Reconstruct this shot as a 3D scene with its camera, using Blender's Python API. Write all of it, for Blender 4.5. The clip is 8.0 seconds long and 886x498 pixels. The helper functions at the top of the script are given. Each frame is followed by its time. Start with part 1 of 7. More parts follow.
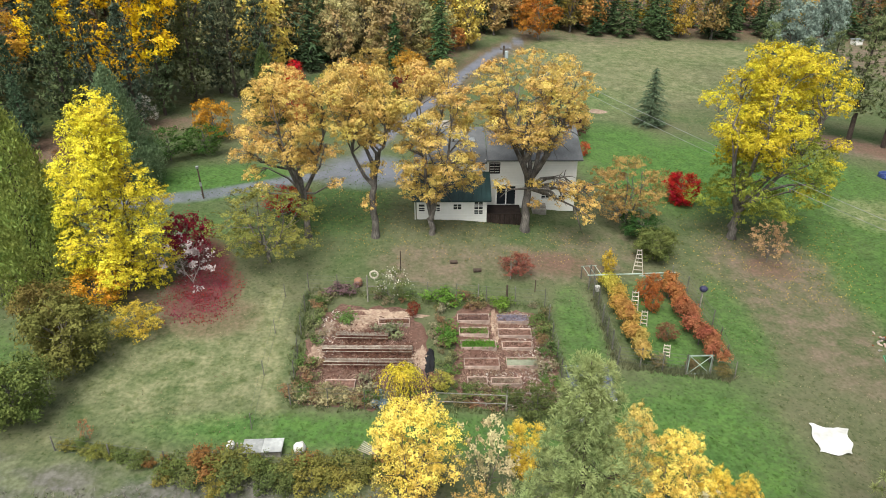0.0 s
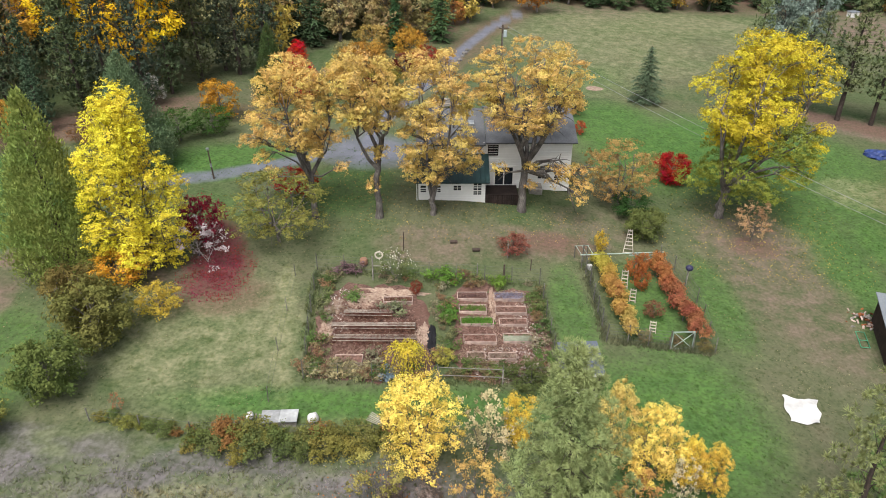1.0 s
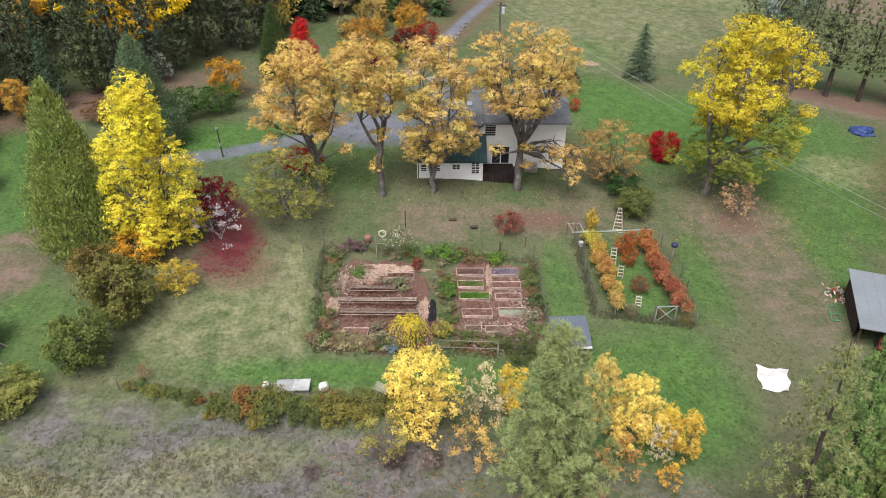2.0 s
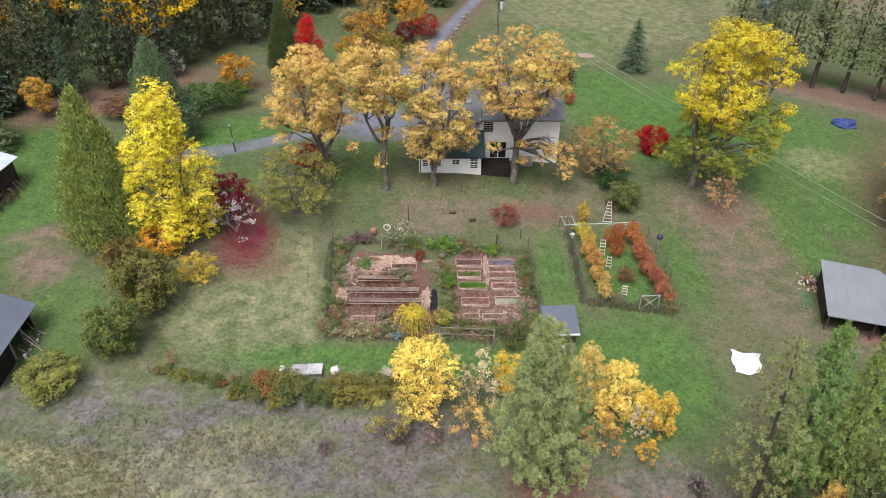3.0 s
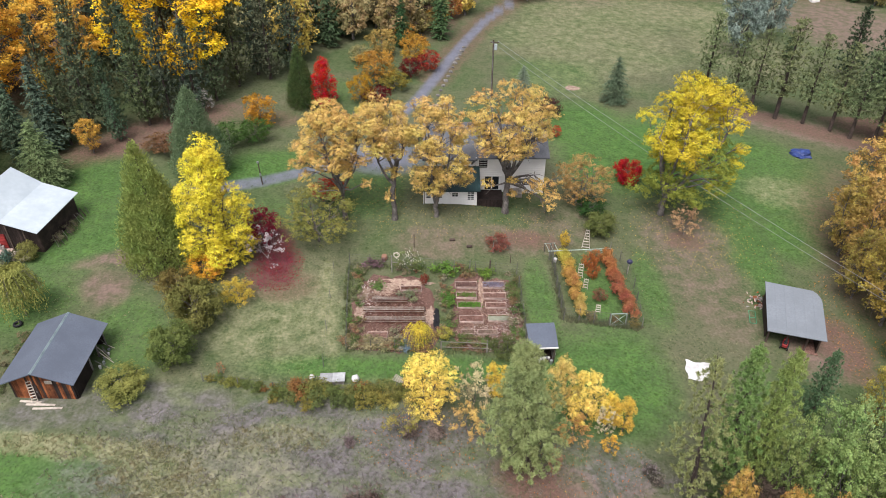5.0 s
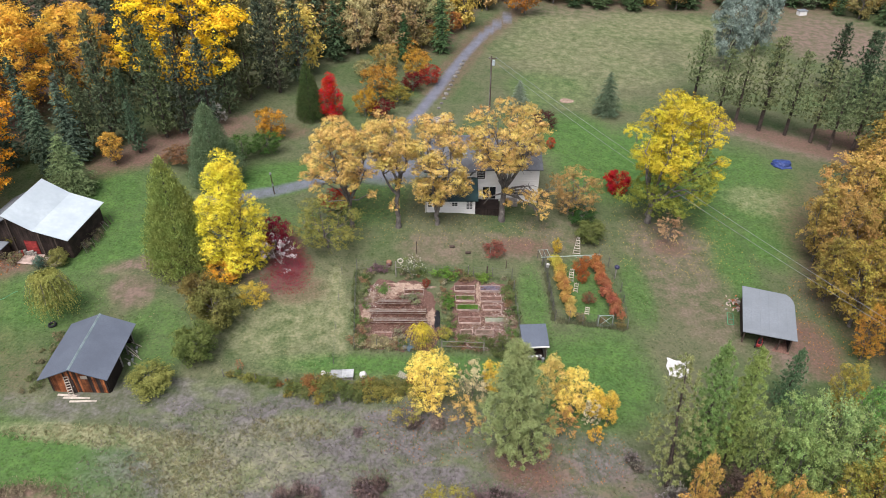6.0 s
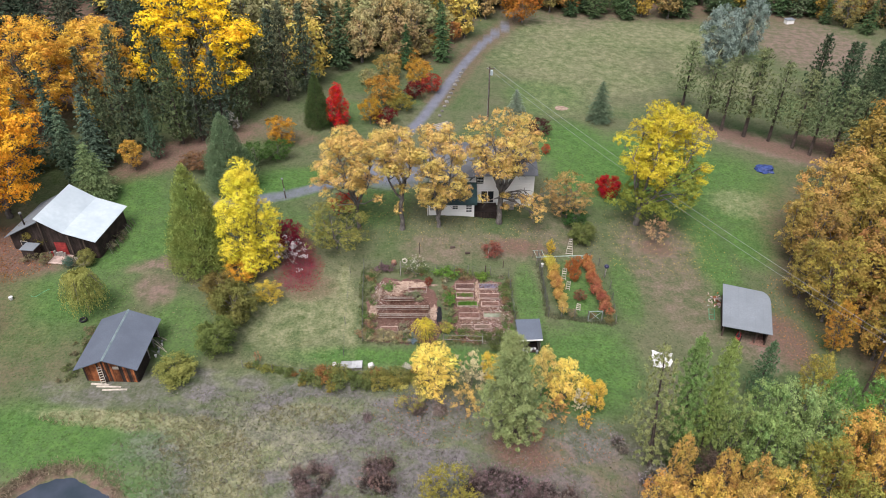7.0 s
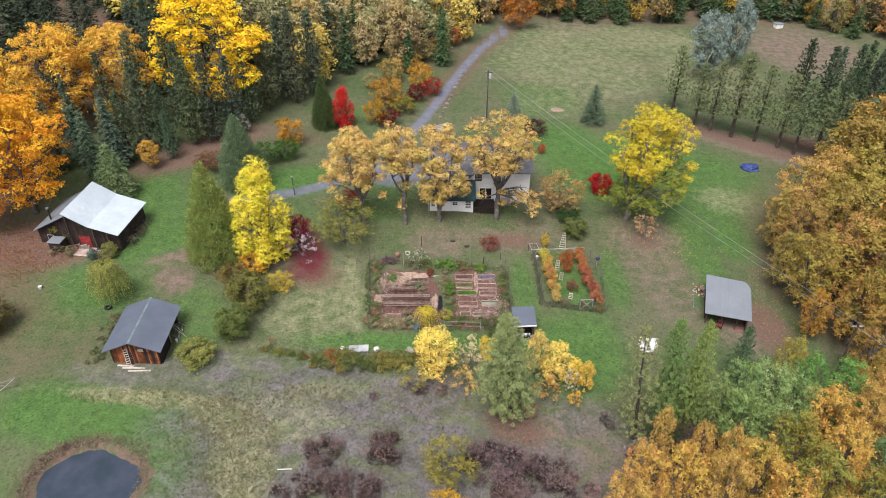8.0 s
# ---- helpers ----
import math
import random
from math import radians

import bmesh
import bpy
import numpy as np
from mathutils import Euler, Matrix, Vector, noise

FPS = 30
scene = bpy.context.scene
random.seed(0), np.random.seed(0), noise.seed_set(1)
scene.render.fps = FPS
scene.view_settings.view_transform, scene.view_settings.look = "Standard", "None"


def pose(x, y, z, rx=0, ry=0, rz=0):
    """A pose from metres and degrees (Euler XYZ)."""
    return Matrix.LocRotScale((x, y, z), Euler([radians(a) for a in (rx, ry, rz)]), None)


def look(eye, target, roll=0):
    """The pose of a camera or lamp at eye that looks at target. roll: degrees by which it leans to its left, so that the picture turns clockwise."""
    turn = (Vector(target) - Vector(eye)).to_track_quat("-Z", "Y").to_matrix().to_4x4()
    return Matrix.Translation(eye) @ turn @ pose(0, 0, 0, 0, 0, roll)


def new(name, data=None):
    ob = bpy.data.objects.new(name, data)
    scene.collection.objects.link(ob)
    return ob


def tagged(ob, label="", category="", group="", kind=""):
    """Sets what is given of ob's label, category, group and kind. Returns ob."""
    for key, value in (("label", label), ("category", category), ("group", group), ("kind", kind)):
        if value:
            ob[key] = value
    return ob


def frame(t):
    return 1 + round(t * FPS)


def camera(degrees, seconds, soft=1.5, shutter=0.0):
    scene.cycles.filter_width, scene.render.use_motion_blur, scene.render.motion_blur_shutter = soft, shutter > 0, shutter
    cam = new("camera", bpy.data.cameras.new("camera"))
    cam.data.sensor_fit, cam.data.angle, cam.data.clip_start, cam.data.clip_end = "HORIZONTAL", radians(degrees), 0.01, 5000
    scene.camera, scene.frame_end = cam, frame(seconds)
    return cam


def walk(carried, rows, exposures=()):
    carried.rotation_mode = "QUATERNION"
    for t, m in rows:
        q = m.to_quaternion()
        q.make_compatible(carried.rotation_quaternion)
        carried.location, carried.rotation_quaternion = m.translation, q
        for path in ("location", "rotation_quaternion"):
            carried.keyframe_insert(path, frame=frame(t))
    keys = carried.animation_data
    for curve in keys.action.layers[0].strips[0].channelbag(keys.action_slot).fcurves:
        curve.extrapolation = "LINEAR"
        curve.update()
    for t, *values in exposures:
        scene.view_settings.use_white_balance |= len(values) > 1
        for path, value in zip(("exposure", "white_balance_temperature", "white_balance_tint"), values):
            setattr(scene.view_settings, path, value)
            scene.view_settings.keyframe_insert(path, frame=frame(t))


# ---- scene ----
cam = camera(63.6, 8.0, soft=0.95)
PATH = [
    (0, (-0.149, -0.051, 30.876), (-0.149, 1.718, 29.942), -0.1),
    (0.5, (-0.276, -1.215, 32.415), (-0.273, 0.53, 31.437), -0.0),
    (1, (-0.352, -2.375, 33.928), (-0.348, -0.657, 32.905), -0.0),
    (1.5, (-0.373, -3.667, 35.693), (-0.367, -1.979, 34.62), -0.0),
    (2, (-0.46, -4.869, 37.298), (-0.452, -3.209, 36.183), 0.1),
    (3.5, (-0.492, -9.818, 43.924), (-0.486, -8.205, 42.742), 0.0),
    (4, (-0.732, -11.751, 46.464), (-0.722, -10.138, 45.281), 0.1),
    (4.5, (-0.692, -13.837, 49.048), (-0.683, -12.225, 47.865), 0.0),
    (6, (-0.694, -20.906, 55.747), (-0.688, -19.291, 54.568), -0.0),
    (6.5, (-0.767, -23.646, 57.91), (-0.759, -22.03, 56.732), -0.1),
    (7, (-0.992, -26.212, 59.727), (-0.984, -24.597, 58.548), 0.0),
    (7.5, (-0.889, -29.096, 61.172), (-0.884, -27.479, 59.996), -0.0),
    (8, (-0.953, -32.075, 62.394), (-0.948, -30.456, 61.219), -0.1),
]
walk(cam, [(t, look(eye, target, roll)) for t, eye, target, roll in PATH],
     exposures=((0, 1.02, 6800, 3), (0.5, 0.94, 6700, 6), (2, 0.94, 6550, 11), (3.5, 0.94, 6500, 14), (8, 0.96, 6450, 14)))

# ---- light: a bright overcast day ----
world = bpy.data.worlds.new("overcast")
scene.world = world
world.use_nodes = True
wn = world.node_tree.nodes
sky = wn.new("ShaderNodeTexSky")
sky.sky_type = 'NISHITA'
sky.sun_disc = False
SUN_UP, SUN_TURN = radians(63), radians(200)
sky.sun_elevation, sky.sun_rotation = SUN_UP, SUN_TURN
sky.air_density, sky.dust_density, sky.ozone_density = 1.0, 4.0, 0.6
soft_sky = wn.new("ShaderNodeHueSaturation")
soft_sky.inputs["Saturation"].default_value = 0.5
world.node_tree.links.new(sky.outputs[0], soft_sky.inputs["Color"])
world.node_tree.links.new(soft_sky.outputs[0], wn["Background"].inputs["Color"])
wn["Background"].inputs["Strength"].default_value = 0.11
sun = new("sun", bpy.data.lights.new("sun", 'SUN'))
sun.data.energy, sun.data.angle, sun.data.color = 1.75, radians(30), (1.0, 0.98, 0.95)
sun.matrix_world = look((0, 0, 0), (-math.sin(SUN_TURN) * math.cos(SUN_UP), -math.cos(SUN_TURN) * math.cos(SUN_UP), -math.sin(SUN_UP)))


# ---- materials ----
def ramp_node(nt, stops):
    r = nt.nodes.new("ShaderNodeValToRGB")
    e = r.color_ramp.elements
    while len(e) < len(stops):
        e.new(0.5)
    for el, (p, c) in zip(e, stops):
        el.position, el.color = p, (*c, 1)
    return r


def base_mat(name, rough=0.85, metal=0.0):
    m = bpy.data.materials.new(name)
    m.use_nodes = True
    b = m.node_tree.nodes["Principled BSDF"]
    b.inputs["Roughness"].default_value = rough
    b.inputs["Metallic"].default_value = metal
    b.inputs["Specular IOR Level"].default_value = 0.3
    return m, m.node_tree, b


def noise_node(nt, scale, detail=4, coords="Object", stretch=None):
    tc = nt.nodes.new("ShaderNodeTexCoord")
    n = nt.nodes.new("ShaderNodeTexNoise")
    n.inputs["Scale"].default_value, n.inputs["Detail"].default_value = scale, detail
    if stretch:
        mp = nt.nodes.new("ShaderNodeMapping")
        mp.inputs["Scale"].default_value = stretch
        nt.links.new(tc.outputs[coords], mp.inputs["Vector"])
        nt.links.new(mp.outputs[0], n.inputs["Vector"])
    else:
        nt.links.new(tc.outputs[coords], n.inputs["Vector"])
    return n


def mix(nt, fac, a, b, kind='MIX'):
    n = nt.nodes.new("ShaderNodeMix")
    n.data_type, n.blend_type = 'RGBA', kind
    for sock, val in ((n.inputs[0], fac), (n.inputs[6], a), (n.inputs[7], b)):
        if isinstance(val, bpy.types.NodeSocket):
            nt.links.new(val, sock)
        elif isinstance(val, (int, float)):
            sock.default_value = val
        else:
            sock.default_value = (*val, 1)
    return n.outputs[2]


def worn(name, c1, c2, grain=6.0, stain=0.6, rough=0.85, metal=0.0, bump=0.3, stretch=None, c3=None, vary=0.25):
    """Two scales of variation between two colours, a fine relief, and a shift from piece to piece."""
    m, nt, b = base_mat(name, rough, metal)
    n1 = noise_node(nt, grain, 5, stretch=stretch)
    n2 = noise_node(nt, stain, 3)
    r1 = ramp_node(nt, ((0.3, c1), (0.7, c2)))
    nt.links.new(n1.outputs["Fac"], r1.inputs[0])
    dark = tuple(0.6 * v for v in c1) if c3 is None else c3
    r2 = ramp_node(nt, ((0.35, (1, 1, 1)), (0.75, (0, 0, 0))))
    nt.links.new(n2.outputs["Fac"], r2.inputs[0])
    col = mix(nt, r2.outputs[0], dark, r1.outputs[0])
    info = nt.nodes.new("ShaderNodeObjectInfo")
    hsv = nt.nodes.new("ShaderNodeHueSaturation")
    mr = nt.nodes.new("ShaderNodeMapRange")
    mr.inputs[3].default_value, mr.inputs[4].default_value = 1 - vary, 1 + vary
    nt.links.new(info.outputs["Random"], mr.inputs[0])
    nt.links.new(mr.outputs[0], hsv.inputs["Value"])
    nt.links.new(col, hsv.inputs["Color"])
    nt.links.new(hsv.outputs[0], b.inputs["Base Color"])
    if bump:
        bp = nt.nodes.new("ShaderNodeBump")
        bp.inputs["Strength"].default_value, bp.inputs["Distance"].default_value = bump, 0.03
        nt.links.new(n1.outputs["Fac"], bp.inputs["Height"])
        nt.links.new(bp.outputs[0], b.inputs["Normal"])
    return m


def leafy(name, shift=0.5, through_light=0.3, hue=0.02, clump=0.25):
    """Leaves in the object's own colour, varied leaf by leaf and bough by bough."""
    m = bpy.data.materials.new(name)
    m.use_nodes = True
    nt = m.node_tree
    nt.nodes.remove(nt.nodes["Principled BSDF"])
    info = nt.nodes.new("ShaderNodeObjectInfo")
    geo = nt.nodes.new("ShaderNodeNewGeometry")
    n, tone = noise_node(nt, 0.45, 3), noise_node(nt, 1.3, 3)
    hsv, bough = nt.nodes.new("ShaderNodeHueSaturation"), nt.nodes.new("ShaderNodeHueSaturation")
    # bough-sized value noise stands in for the shading of leaf clumps
    mb = nt.nodes.new("ShaderNodeMapRange")
    mb.inputs[1].default_value, mb.inputs[2].default_value, mb.inputs[3].default_value, mb.inputs[4].default_value = 0.3, 0.7, 1 - clump, 1 + clump
    nt.links.new(tone.outputs["Fac"], mb.inputs[0])
    nt.links.new(mb.outputs[0], bough.inputs["Value"])
    nt.links.new(info.outputs["Color"], bough.inputs["Color"])
    for src, sock, lo, hi in ((geo.outputs["Random Per Island"], "Value", 1 - shift, 1 + shift), (n.outputs["Fac"], "Hue", 0.5 - hue, 0.5 + hue)):
        mr = nt.nodes.new("ShaderNodeMapRange")
        if sock == "Hue":
            mr.inputs[1].default_value, mr.inputs[2].default_value = 0.25, 0.75
        mr.inputs[3].default_value, mr.inputs[4].default_value = lo, hi
        nt.links.new(src, mr.inputs[0])
        nt.links.new(mr.outputs[0], hsv.inputs[sock])
    nt.links.new(bough.outputs[0], hsv.inputs["Color"])
    d, tr, mx = nt.nodes.new("ShaderNodeBsdfDiffuse"), nt.nodes.new("ShaderNodeBsdfTranslucent"), nt.nodes.new("ShaderNodeMixShader")
    mx.inputs[0].default_value = through_light
    nt.links.new(hsv.outputs[0], d.inputs[0])
    nt.links.new(hsv.outputs[0], tr.inputs[0])
    nt.links.new(d.outputs[0], mx.inputs[1])
    nt.links.new(tr.outputs[0], mx.inputs[2])
    nt.links.new(mx.outputs[0], nt.nodes["Material Output"].inputs["Surface"])
    return m


LEAF = leafy("leaves", 0.22, 0.18, 0.02, 0.22)
NEEDLE = leafy("needles", 0.2, 0.12, 0.02, 0.25)
MIXED_LEAF = leafy("mixed_autumn_leaves", 0.22, 0.18, 0.03, 0.28)
GRASS = leafy("grass_blades", 0.28, 0.3, 0.03)
BARK = worn("bark", (0.065, 0.057, 0.052), (0.27, 0.245, 0.225), 4, 0.9, stretch=(3, 3, 0.5), bump=1.0)
PINE_BARK = worn("pine_bark", (0.05, 0.04, 0.035), (0.12, 0.09, 0.075), 5, 0.8, stretch=(3, 3, 0.6), bump=0.8)
GREY_TWIG = worn("grey_twigs", (0.30, 0.27, 0.27), (0.42, 0.39, 0.39), 5, 1)
WHITE_WALL = worn("white_painted_siding", (0.78, 0.77, 0.75), (0.84, 0.83, 0.81), 3, 0.7, rough=0.7, c3=(0.74, 0.73, 0.70), bump=0.1, vary=0.03)
GREEN_ROOF = worn("green_metal_roof", (0.018, 0.045, 0.045), (0.03, 0.07, 0.07), 2, 0.5, rough=0.5, metal=0.0, bump=0.05, vary=0.08)
GREY_ROOF = worn("grey_shingle", (0.10, 0.105, 0.115), (0.16, 0.165, 0.175), 9, 0.5, bump=0.3, vary=0.12)
BLUE_ROOF = worn("blue_grey_roofing", (0.085, 0.10, 0.13), (0.115, 0.135, 0.17), 8, 0.4, bump=0.2, vary=0.08, c3=(0.08, 0.093, 0.12))
PALE_ROOF = worn("pale_grey_sheet_roof", (0.158, 0.178, 0.198), (0.192, 0.213, 0.235), 5, 0.4, rough=0.75, bump=0.1, vary=0.06, c3=(0.15, 0.168, 0.186))
RIDGE_GREEN = worn("ridge_cap", (0.14, 0.19, 0.20), (0.19, 0.24, 0.25), 5, 1, rough=0.6)
TIN_ROOF = worn("pale_tin_roof", (0.41, 0.47, 0.50), (0.48, 0.54, 0.57), 2, 0.35, rough=0.5, metal=0.0, bump=0.05, c3=(0.36, 0.415, 0.45), vary=0.04)
RED_WOOD = worn("weathered_red_brown_boards", (0.13, 0.036, 0.014), (0.42, 0.15, 0.055), 4, 1.2, stretch=(5, 5, 0.5), vary=0.6)
DARK_WOOD = worn("dark_old_boards", (0.022, 0.015, 0.013), (0.058, 0.038, 0.032), 4, 1.2, stretch=(5, 5, 0.5), vary=0.4)
PALE_WOOD = worn("pale_bleached_wood", (0.42, 0.37, 0.31), (0.58, 0.52, 0.45), 5, 1.5, bump=0.3, vary=0.2)
BED_WOOD = worn("pinkish_bed_boards", (0.42, 0.31, 0.265), (0.58, 0.45, 0.395), 5, 1.5, bump=0.3, vary=0.2)
GREY_WOOD = worn("grey_weathered_wood", (0.22, 0.20, 0.18), (0.36, 0.34, 0.31), 5, 1.5, bump=0.3, vary=0.25)
SOIL = worn("reddish_soil", (0.075, 0.04, 0.032), (0.25, 0.15, 0.118), 5, 1.1, bump=0.8, c3=(0.13, 0.065, 0.05))
STRAW = worn("pale_straw_mulch", (0.22, 0.155, 0.115), (0.43, 0.34, 0.265), 5, 1.6, bump=0.8, c3=(0.19, 0.115, 0.09))
STONE = worn("lane_stone", (0.14, 0.13, 0.12), (0.26, 0.25, 0.23), 6, 2, bump=0.4)
WHITE_CLOTH = worn("white_sheet", (0.62, 0.61, 0.60), (0.68, 0.67, 0.66), 3, 1, rough=0.6, bump=0.1, vary=0.02)
BLUE_TARP = worn("blue_tarp", (0.02, 0.035, 0.12), (0.06, 0.10, 0.30), 3, 1.5, rough=0.4, bump=0.2)
BLACK = worn("black_opening", (0.008, 0.008, 0.01), (0.015, 0.015, 0.018), 3, 1, rough=0.6, bump=0)
# this red is darkened to carry the shade on the barn door
RED_PAINT = worn("red_paint", (0.24, 0.028, 0.028), (0.32, 0.045, 0.04), 4, 1.5, rough=0.6)
NET = worn("old_fence_wire", (0.10, 0.11, 0.10), (0.15, 0.16, 0.15), 4, 1, rough=0.8, bump=0)
OLD_POST = worn("old_grey_post", (0.12, 0.115, 0.10), (0.22, 0.21, 0.185), 5, 1.5, vary=0.3)
GATE_PAINT = worn("pale_green_gate_paint", (0.30, 0.38, 0.33), (0.40, 0.48, 0.42), 5, 1.5)
STEEL = worn("galvanised_steel", (0.30, 0.32, 0.33), (0.42, 0.44, 0.45), 6, 2, rough=0.5, metal=0.5, bump=0.05)
WIRE = worn("wire", (0.30, 0.31, 0.32), (0.38, 0.39, 0.40), 4, 1, rough=0.6, bump=0)
POLE_WOOD = worn("dark_creosoted_wood", (0.06, 0.042, 0.033), (0.11, 0.08, 0.065), 5, 1, stretch=(4, 4, 0.5))
DARK_GLASS, _nt, _b = base_mat("window_glass", 0.08)
_b.inputs["Base Color"].default_value = (0.02, 0.025, 0.03, 1)
_b.inputs["Specular IOR Level"].default_value = 0.6
MUDDY_SHEEN_WATER, _nt, _b = base_mat("pond_water", 0.06)
_n = noise_node(_nt, 0.5, 3)
# the sky's blue-violet sheen is mixed into the water's base colour
_r = ramp_node(_nt, ((0.3, (0.026, 0.038, 0.050)), (0.7, (0.046, 0.056, 0.078))))
_nt.links.new(_n.outputs["Fac"], _r.inputs[0])
_nt.links.new(_r.outputs[0], _b.inputs["Base Color"])
_bp = _nt.nodes.new("ShaderNodeBump")
_bp.inputs["Strength"].default_value, _bp.inputs["Distance"].default_value = 0.06, 0.05
_n2 = noise_node(_nt, 2.5, 3)
_nt.links.new(_n2.outputs["Fac"], _bp.inputs["Height"])
_nt.links.new(_bp.outputs[0], _b.inputs["Normal"])


# ---- helpers for meshes ----
def part(name, bm, material, parent=None, label=""):
    """Links a bmesh as one mesh object, under a thing or a part."""
    me = bpy.data.meshes.new(name)
    bm.to_mesh(me)
    bm.free()
    return mesh_part(name, me, material, parent, label)


def mesh_part(name, me, material, parent=None, label=""):
    if material is not None and not me.materials:
        me.materials.append(material)
    ob = new(name, me)
    ob.parent = parent
    if label:
        ob["label"] = label
    return ob


def thing(name, x, y, z, turn=0, label="", category="", group="", kind=""):
    ob = new(name)
    ob.empty_display_size = 0.3
    ob.location, ob.rotation_euler = (x, y, z), (0, 0, radians(turn))
    return tagged(ob, label, category, group, kind)


def box(bm, x0, y0, z0, x1, y1, z1, m=None, bevel=0.0):
    vs = [bm.verts.new(((x0, x1)[i & 1], (y0, y1)[i >> 1 & 1], (z0, z1)[i >> 2])) for i in range(8)]
    for f in ((0, 2, 3, 1), (4, 5, 7, 6), (0, 1, 5, 4), (2, 6, 7, 3), (0, 4, 6, 2), (1, 3, 7, 5)):
        bm.faces.new([vs[i] for i in f])
    if bevel:
        es = {e for v in vs for e in v.link_edges}
        vs = bmesh.ops.bevel(bm, geom=list(es), offset=bevel, segments=1, affect='EDGES')["verts"]
    if m is not None:
        bmesh.ops.transform(bm, matrix=m, verts=vs)
    return bm


def boxes(*rows, bevel=0.0):
    bm = bmesh.new()
    for r in rows:
        box(bm, *r, bevel=bevel)
    return bm


def prism(outline, y0, y1, bm=None):
    """A solid whose outline in x and z runs from y0 to y1."""
    bm = bm or bmesh.new()
    a = [bm.verts.new((x, y0, z)) for x, z in outline]
    b = [bm.verts.new((x, y1, z)) for x, z in outline]
    bm.faces.new(a)
    bm.faces.new(b[::-1])
    for i in range(len(a)):
        j = (i + 1) % len(a)
        bm.faces.new((a[j], a[i], b[i], b[j]))
    bmesh.ops.recalc_face_normals(bm, faces=bm.faces)
    return bm


def bar(bm, p, q, r=0.03, r2=None, sides=5):
    """A round bar from p to q, tapering from r to r2."""
    p, q = Vector(p), Vector(q)
    r2 = r if r2 is None else r2
    turn = (q - p).to_track_quat('Z', 'Y')
    rings = []
    for c, rad in ((p, r), (q, r2)):
        rings.append([bm.verts.new(c + turn @ Vector((rad * math.cos(6.2832 * i / sides), rad * math.sin(6.2832 * i / sides), 0))) for i in range(sides)])
    for i in range(sides):
        j = (i + 1) % sides
        bm.faces.new((rings[0][i], rings[0][j], rings[1][j], rings[1][i]))
    bm.faces.new(rings[0][::-1])
    bm.faces.new(rings[1])
    return bm


def tube(bm, pts, radii, sides=6):
    """A bent, tapering tube along points."""
    rings = []
    for k, (p, r) in enumerate(zip(pts, radii)):
        a, b = Vector(pts[max(k - 1, 0)]), Vector(pts[min(k + 1, len(pts) - 1)])
        d = (b - a).normalized()
        if k == 0:
            e1 = d.cross(Vector((0.3, 1, 0.2)) if abs(d.y) < 0.8 else Vector((1, 0, 0.2))).normalized()
        e1 = (e1 - d * e1.dot(d)).normalized()
        e2 = d.cross(e1)
        rings.append([bm.verts.new(Vector(p) + float(r) * (e1 * math.cos(6.2832 * i / sides) + e2 * math.sin(6.2832 * i / sides))) for i in range(sides)])
    for a, b in zip(rings, rings[1:]):
        for i in range(sides):
            j = (i + 1) % sides
            bm.faces.new((a[i], a[j], b[j], b[i]))
    bm.faces.new(rings[-1])
    return bm


def ground_z(x, y):
    """The height of the lie of the land: it falls to the east and rises to the north, with a terrace under the house."""
    return (-1.35 - 5.2 * np.tanh(x / 80) + 3.0 * np.tanh((y - 48) / 60)
            + 1.6 * np.exp(-((x - 2) / 16) ** 2 - ((y - 66) / 10) ** 2))


def gz(x, y):
    return float(ground_z(x, y))


# ---- foliage ----
def leaves_mesh(name, centre, along, side, la, ls):
    """One small pointed leaf for every row: its base and its tip about a centre."""
    n = len(centre)
    la, ls = la[:, None], ls[:, None]
    v = np.empty((n, 3, 3))
    v[:, 0] = centre - along * la + side * ls
    v[:, 1] = centre + along * la
    v[:, 2] = centre - along * la - side * ls
    me = bpy.data.meshes.new(name)
    me.vertices.add(3 * n)
    me.vertices.foreach_set("co", v.astype(np.float32).ravel())
    me.loops.add(3 * n)
    me.loops.foreach_set("vertex_index", np.arange(3 * n, dtype=np.int32))
    me.polygons.add(n)
    me.polygons.foreach_set("loop_start", np.arange(0, 3 * n, 3, dtype=np.int32))
    me.update(calc_edges=True)
    return me


def spread(rng, normals, rough):
    """Leaf directions: faces turned roughly to the given normals."""
    n = normals + rng.normal(0, rough, normals.shape)
    n /= np.linalg.norm(n, axis=1)[:, None] + 1e-9
    a = np.cross(n, rng.normal(0, 1, n.shape))
    a /= np.linalg.norm(a, axis=1)[:, None] + 1e-9
    return a, np.cross(n, a)


def lobes_for(rng, n, r, z0, z1, inner=0.45, narrow=0.0, size=(0.26, 0.42), off=(0, 0)):
    """Centres and radii of the boughs that make up a crown."""
    out = []
    for i in range(n):
        u = (i + 0.5) / n
        z = z0 + (z1 - z0) * u
        f = 2 * (z - z0) / (z1 - z0) - 1
        env = r * math.sqrt(max(0.12, 1 - abs(f + narrow) ** 2.4 / (1 + abs(narrow))))
        a = 2.39996 * i + rng.uniform(-0.5, 0.5)
        d = env * rng.uniform(inner, 0.85)
        out.append((d * math.cos(a) + off[0] * u, d * math.sin(a) + off[1] * u, z + rng.uniform(-0.04, 0.04) * r, r * rng.uniform(*size)))
    return out


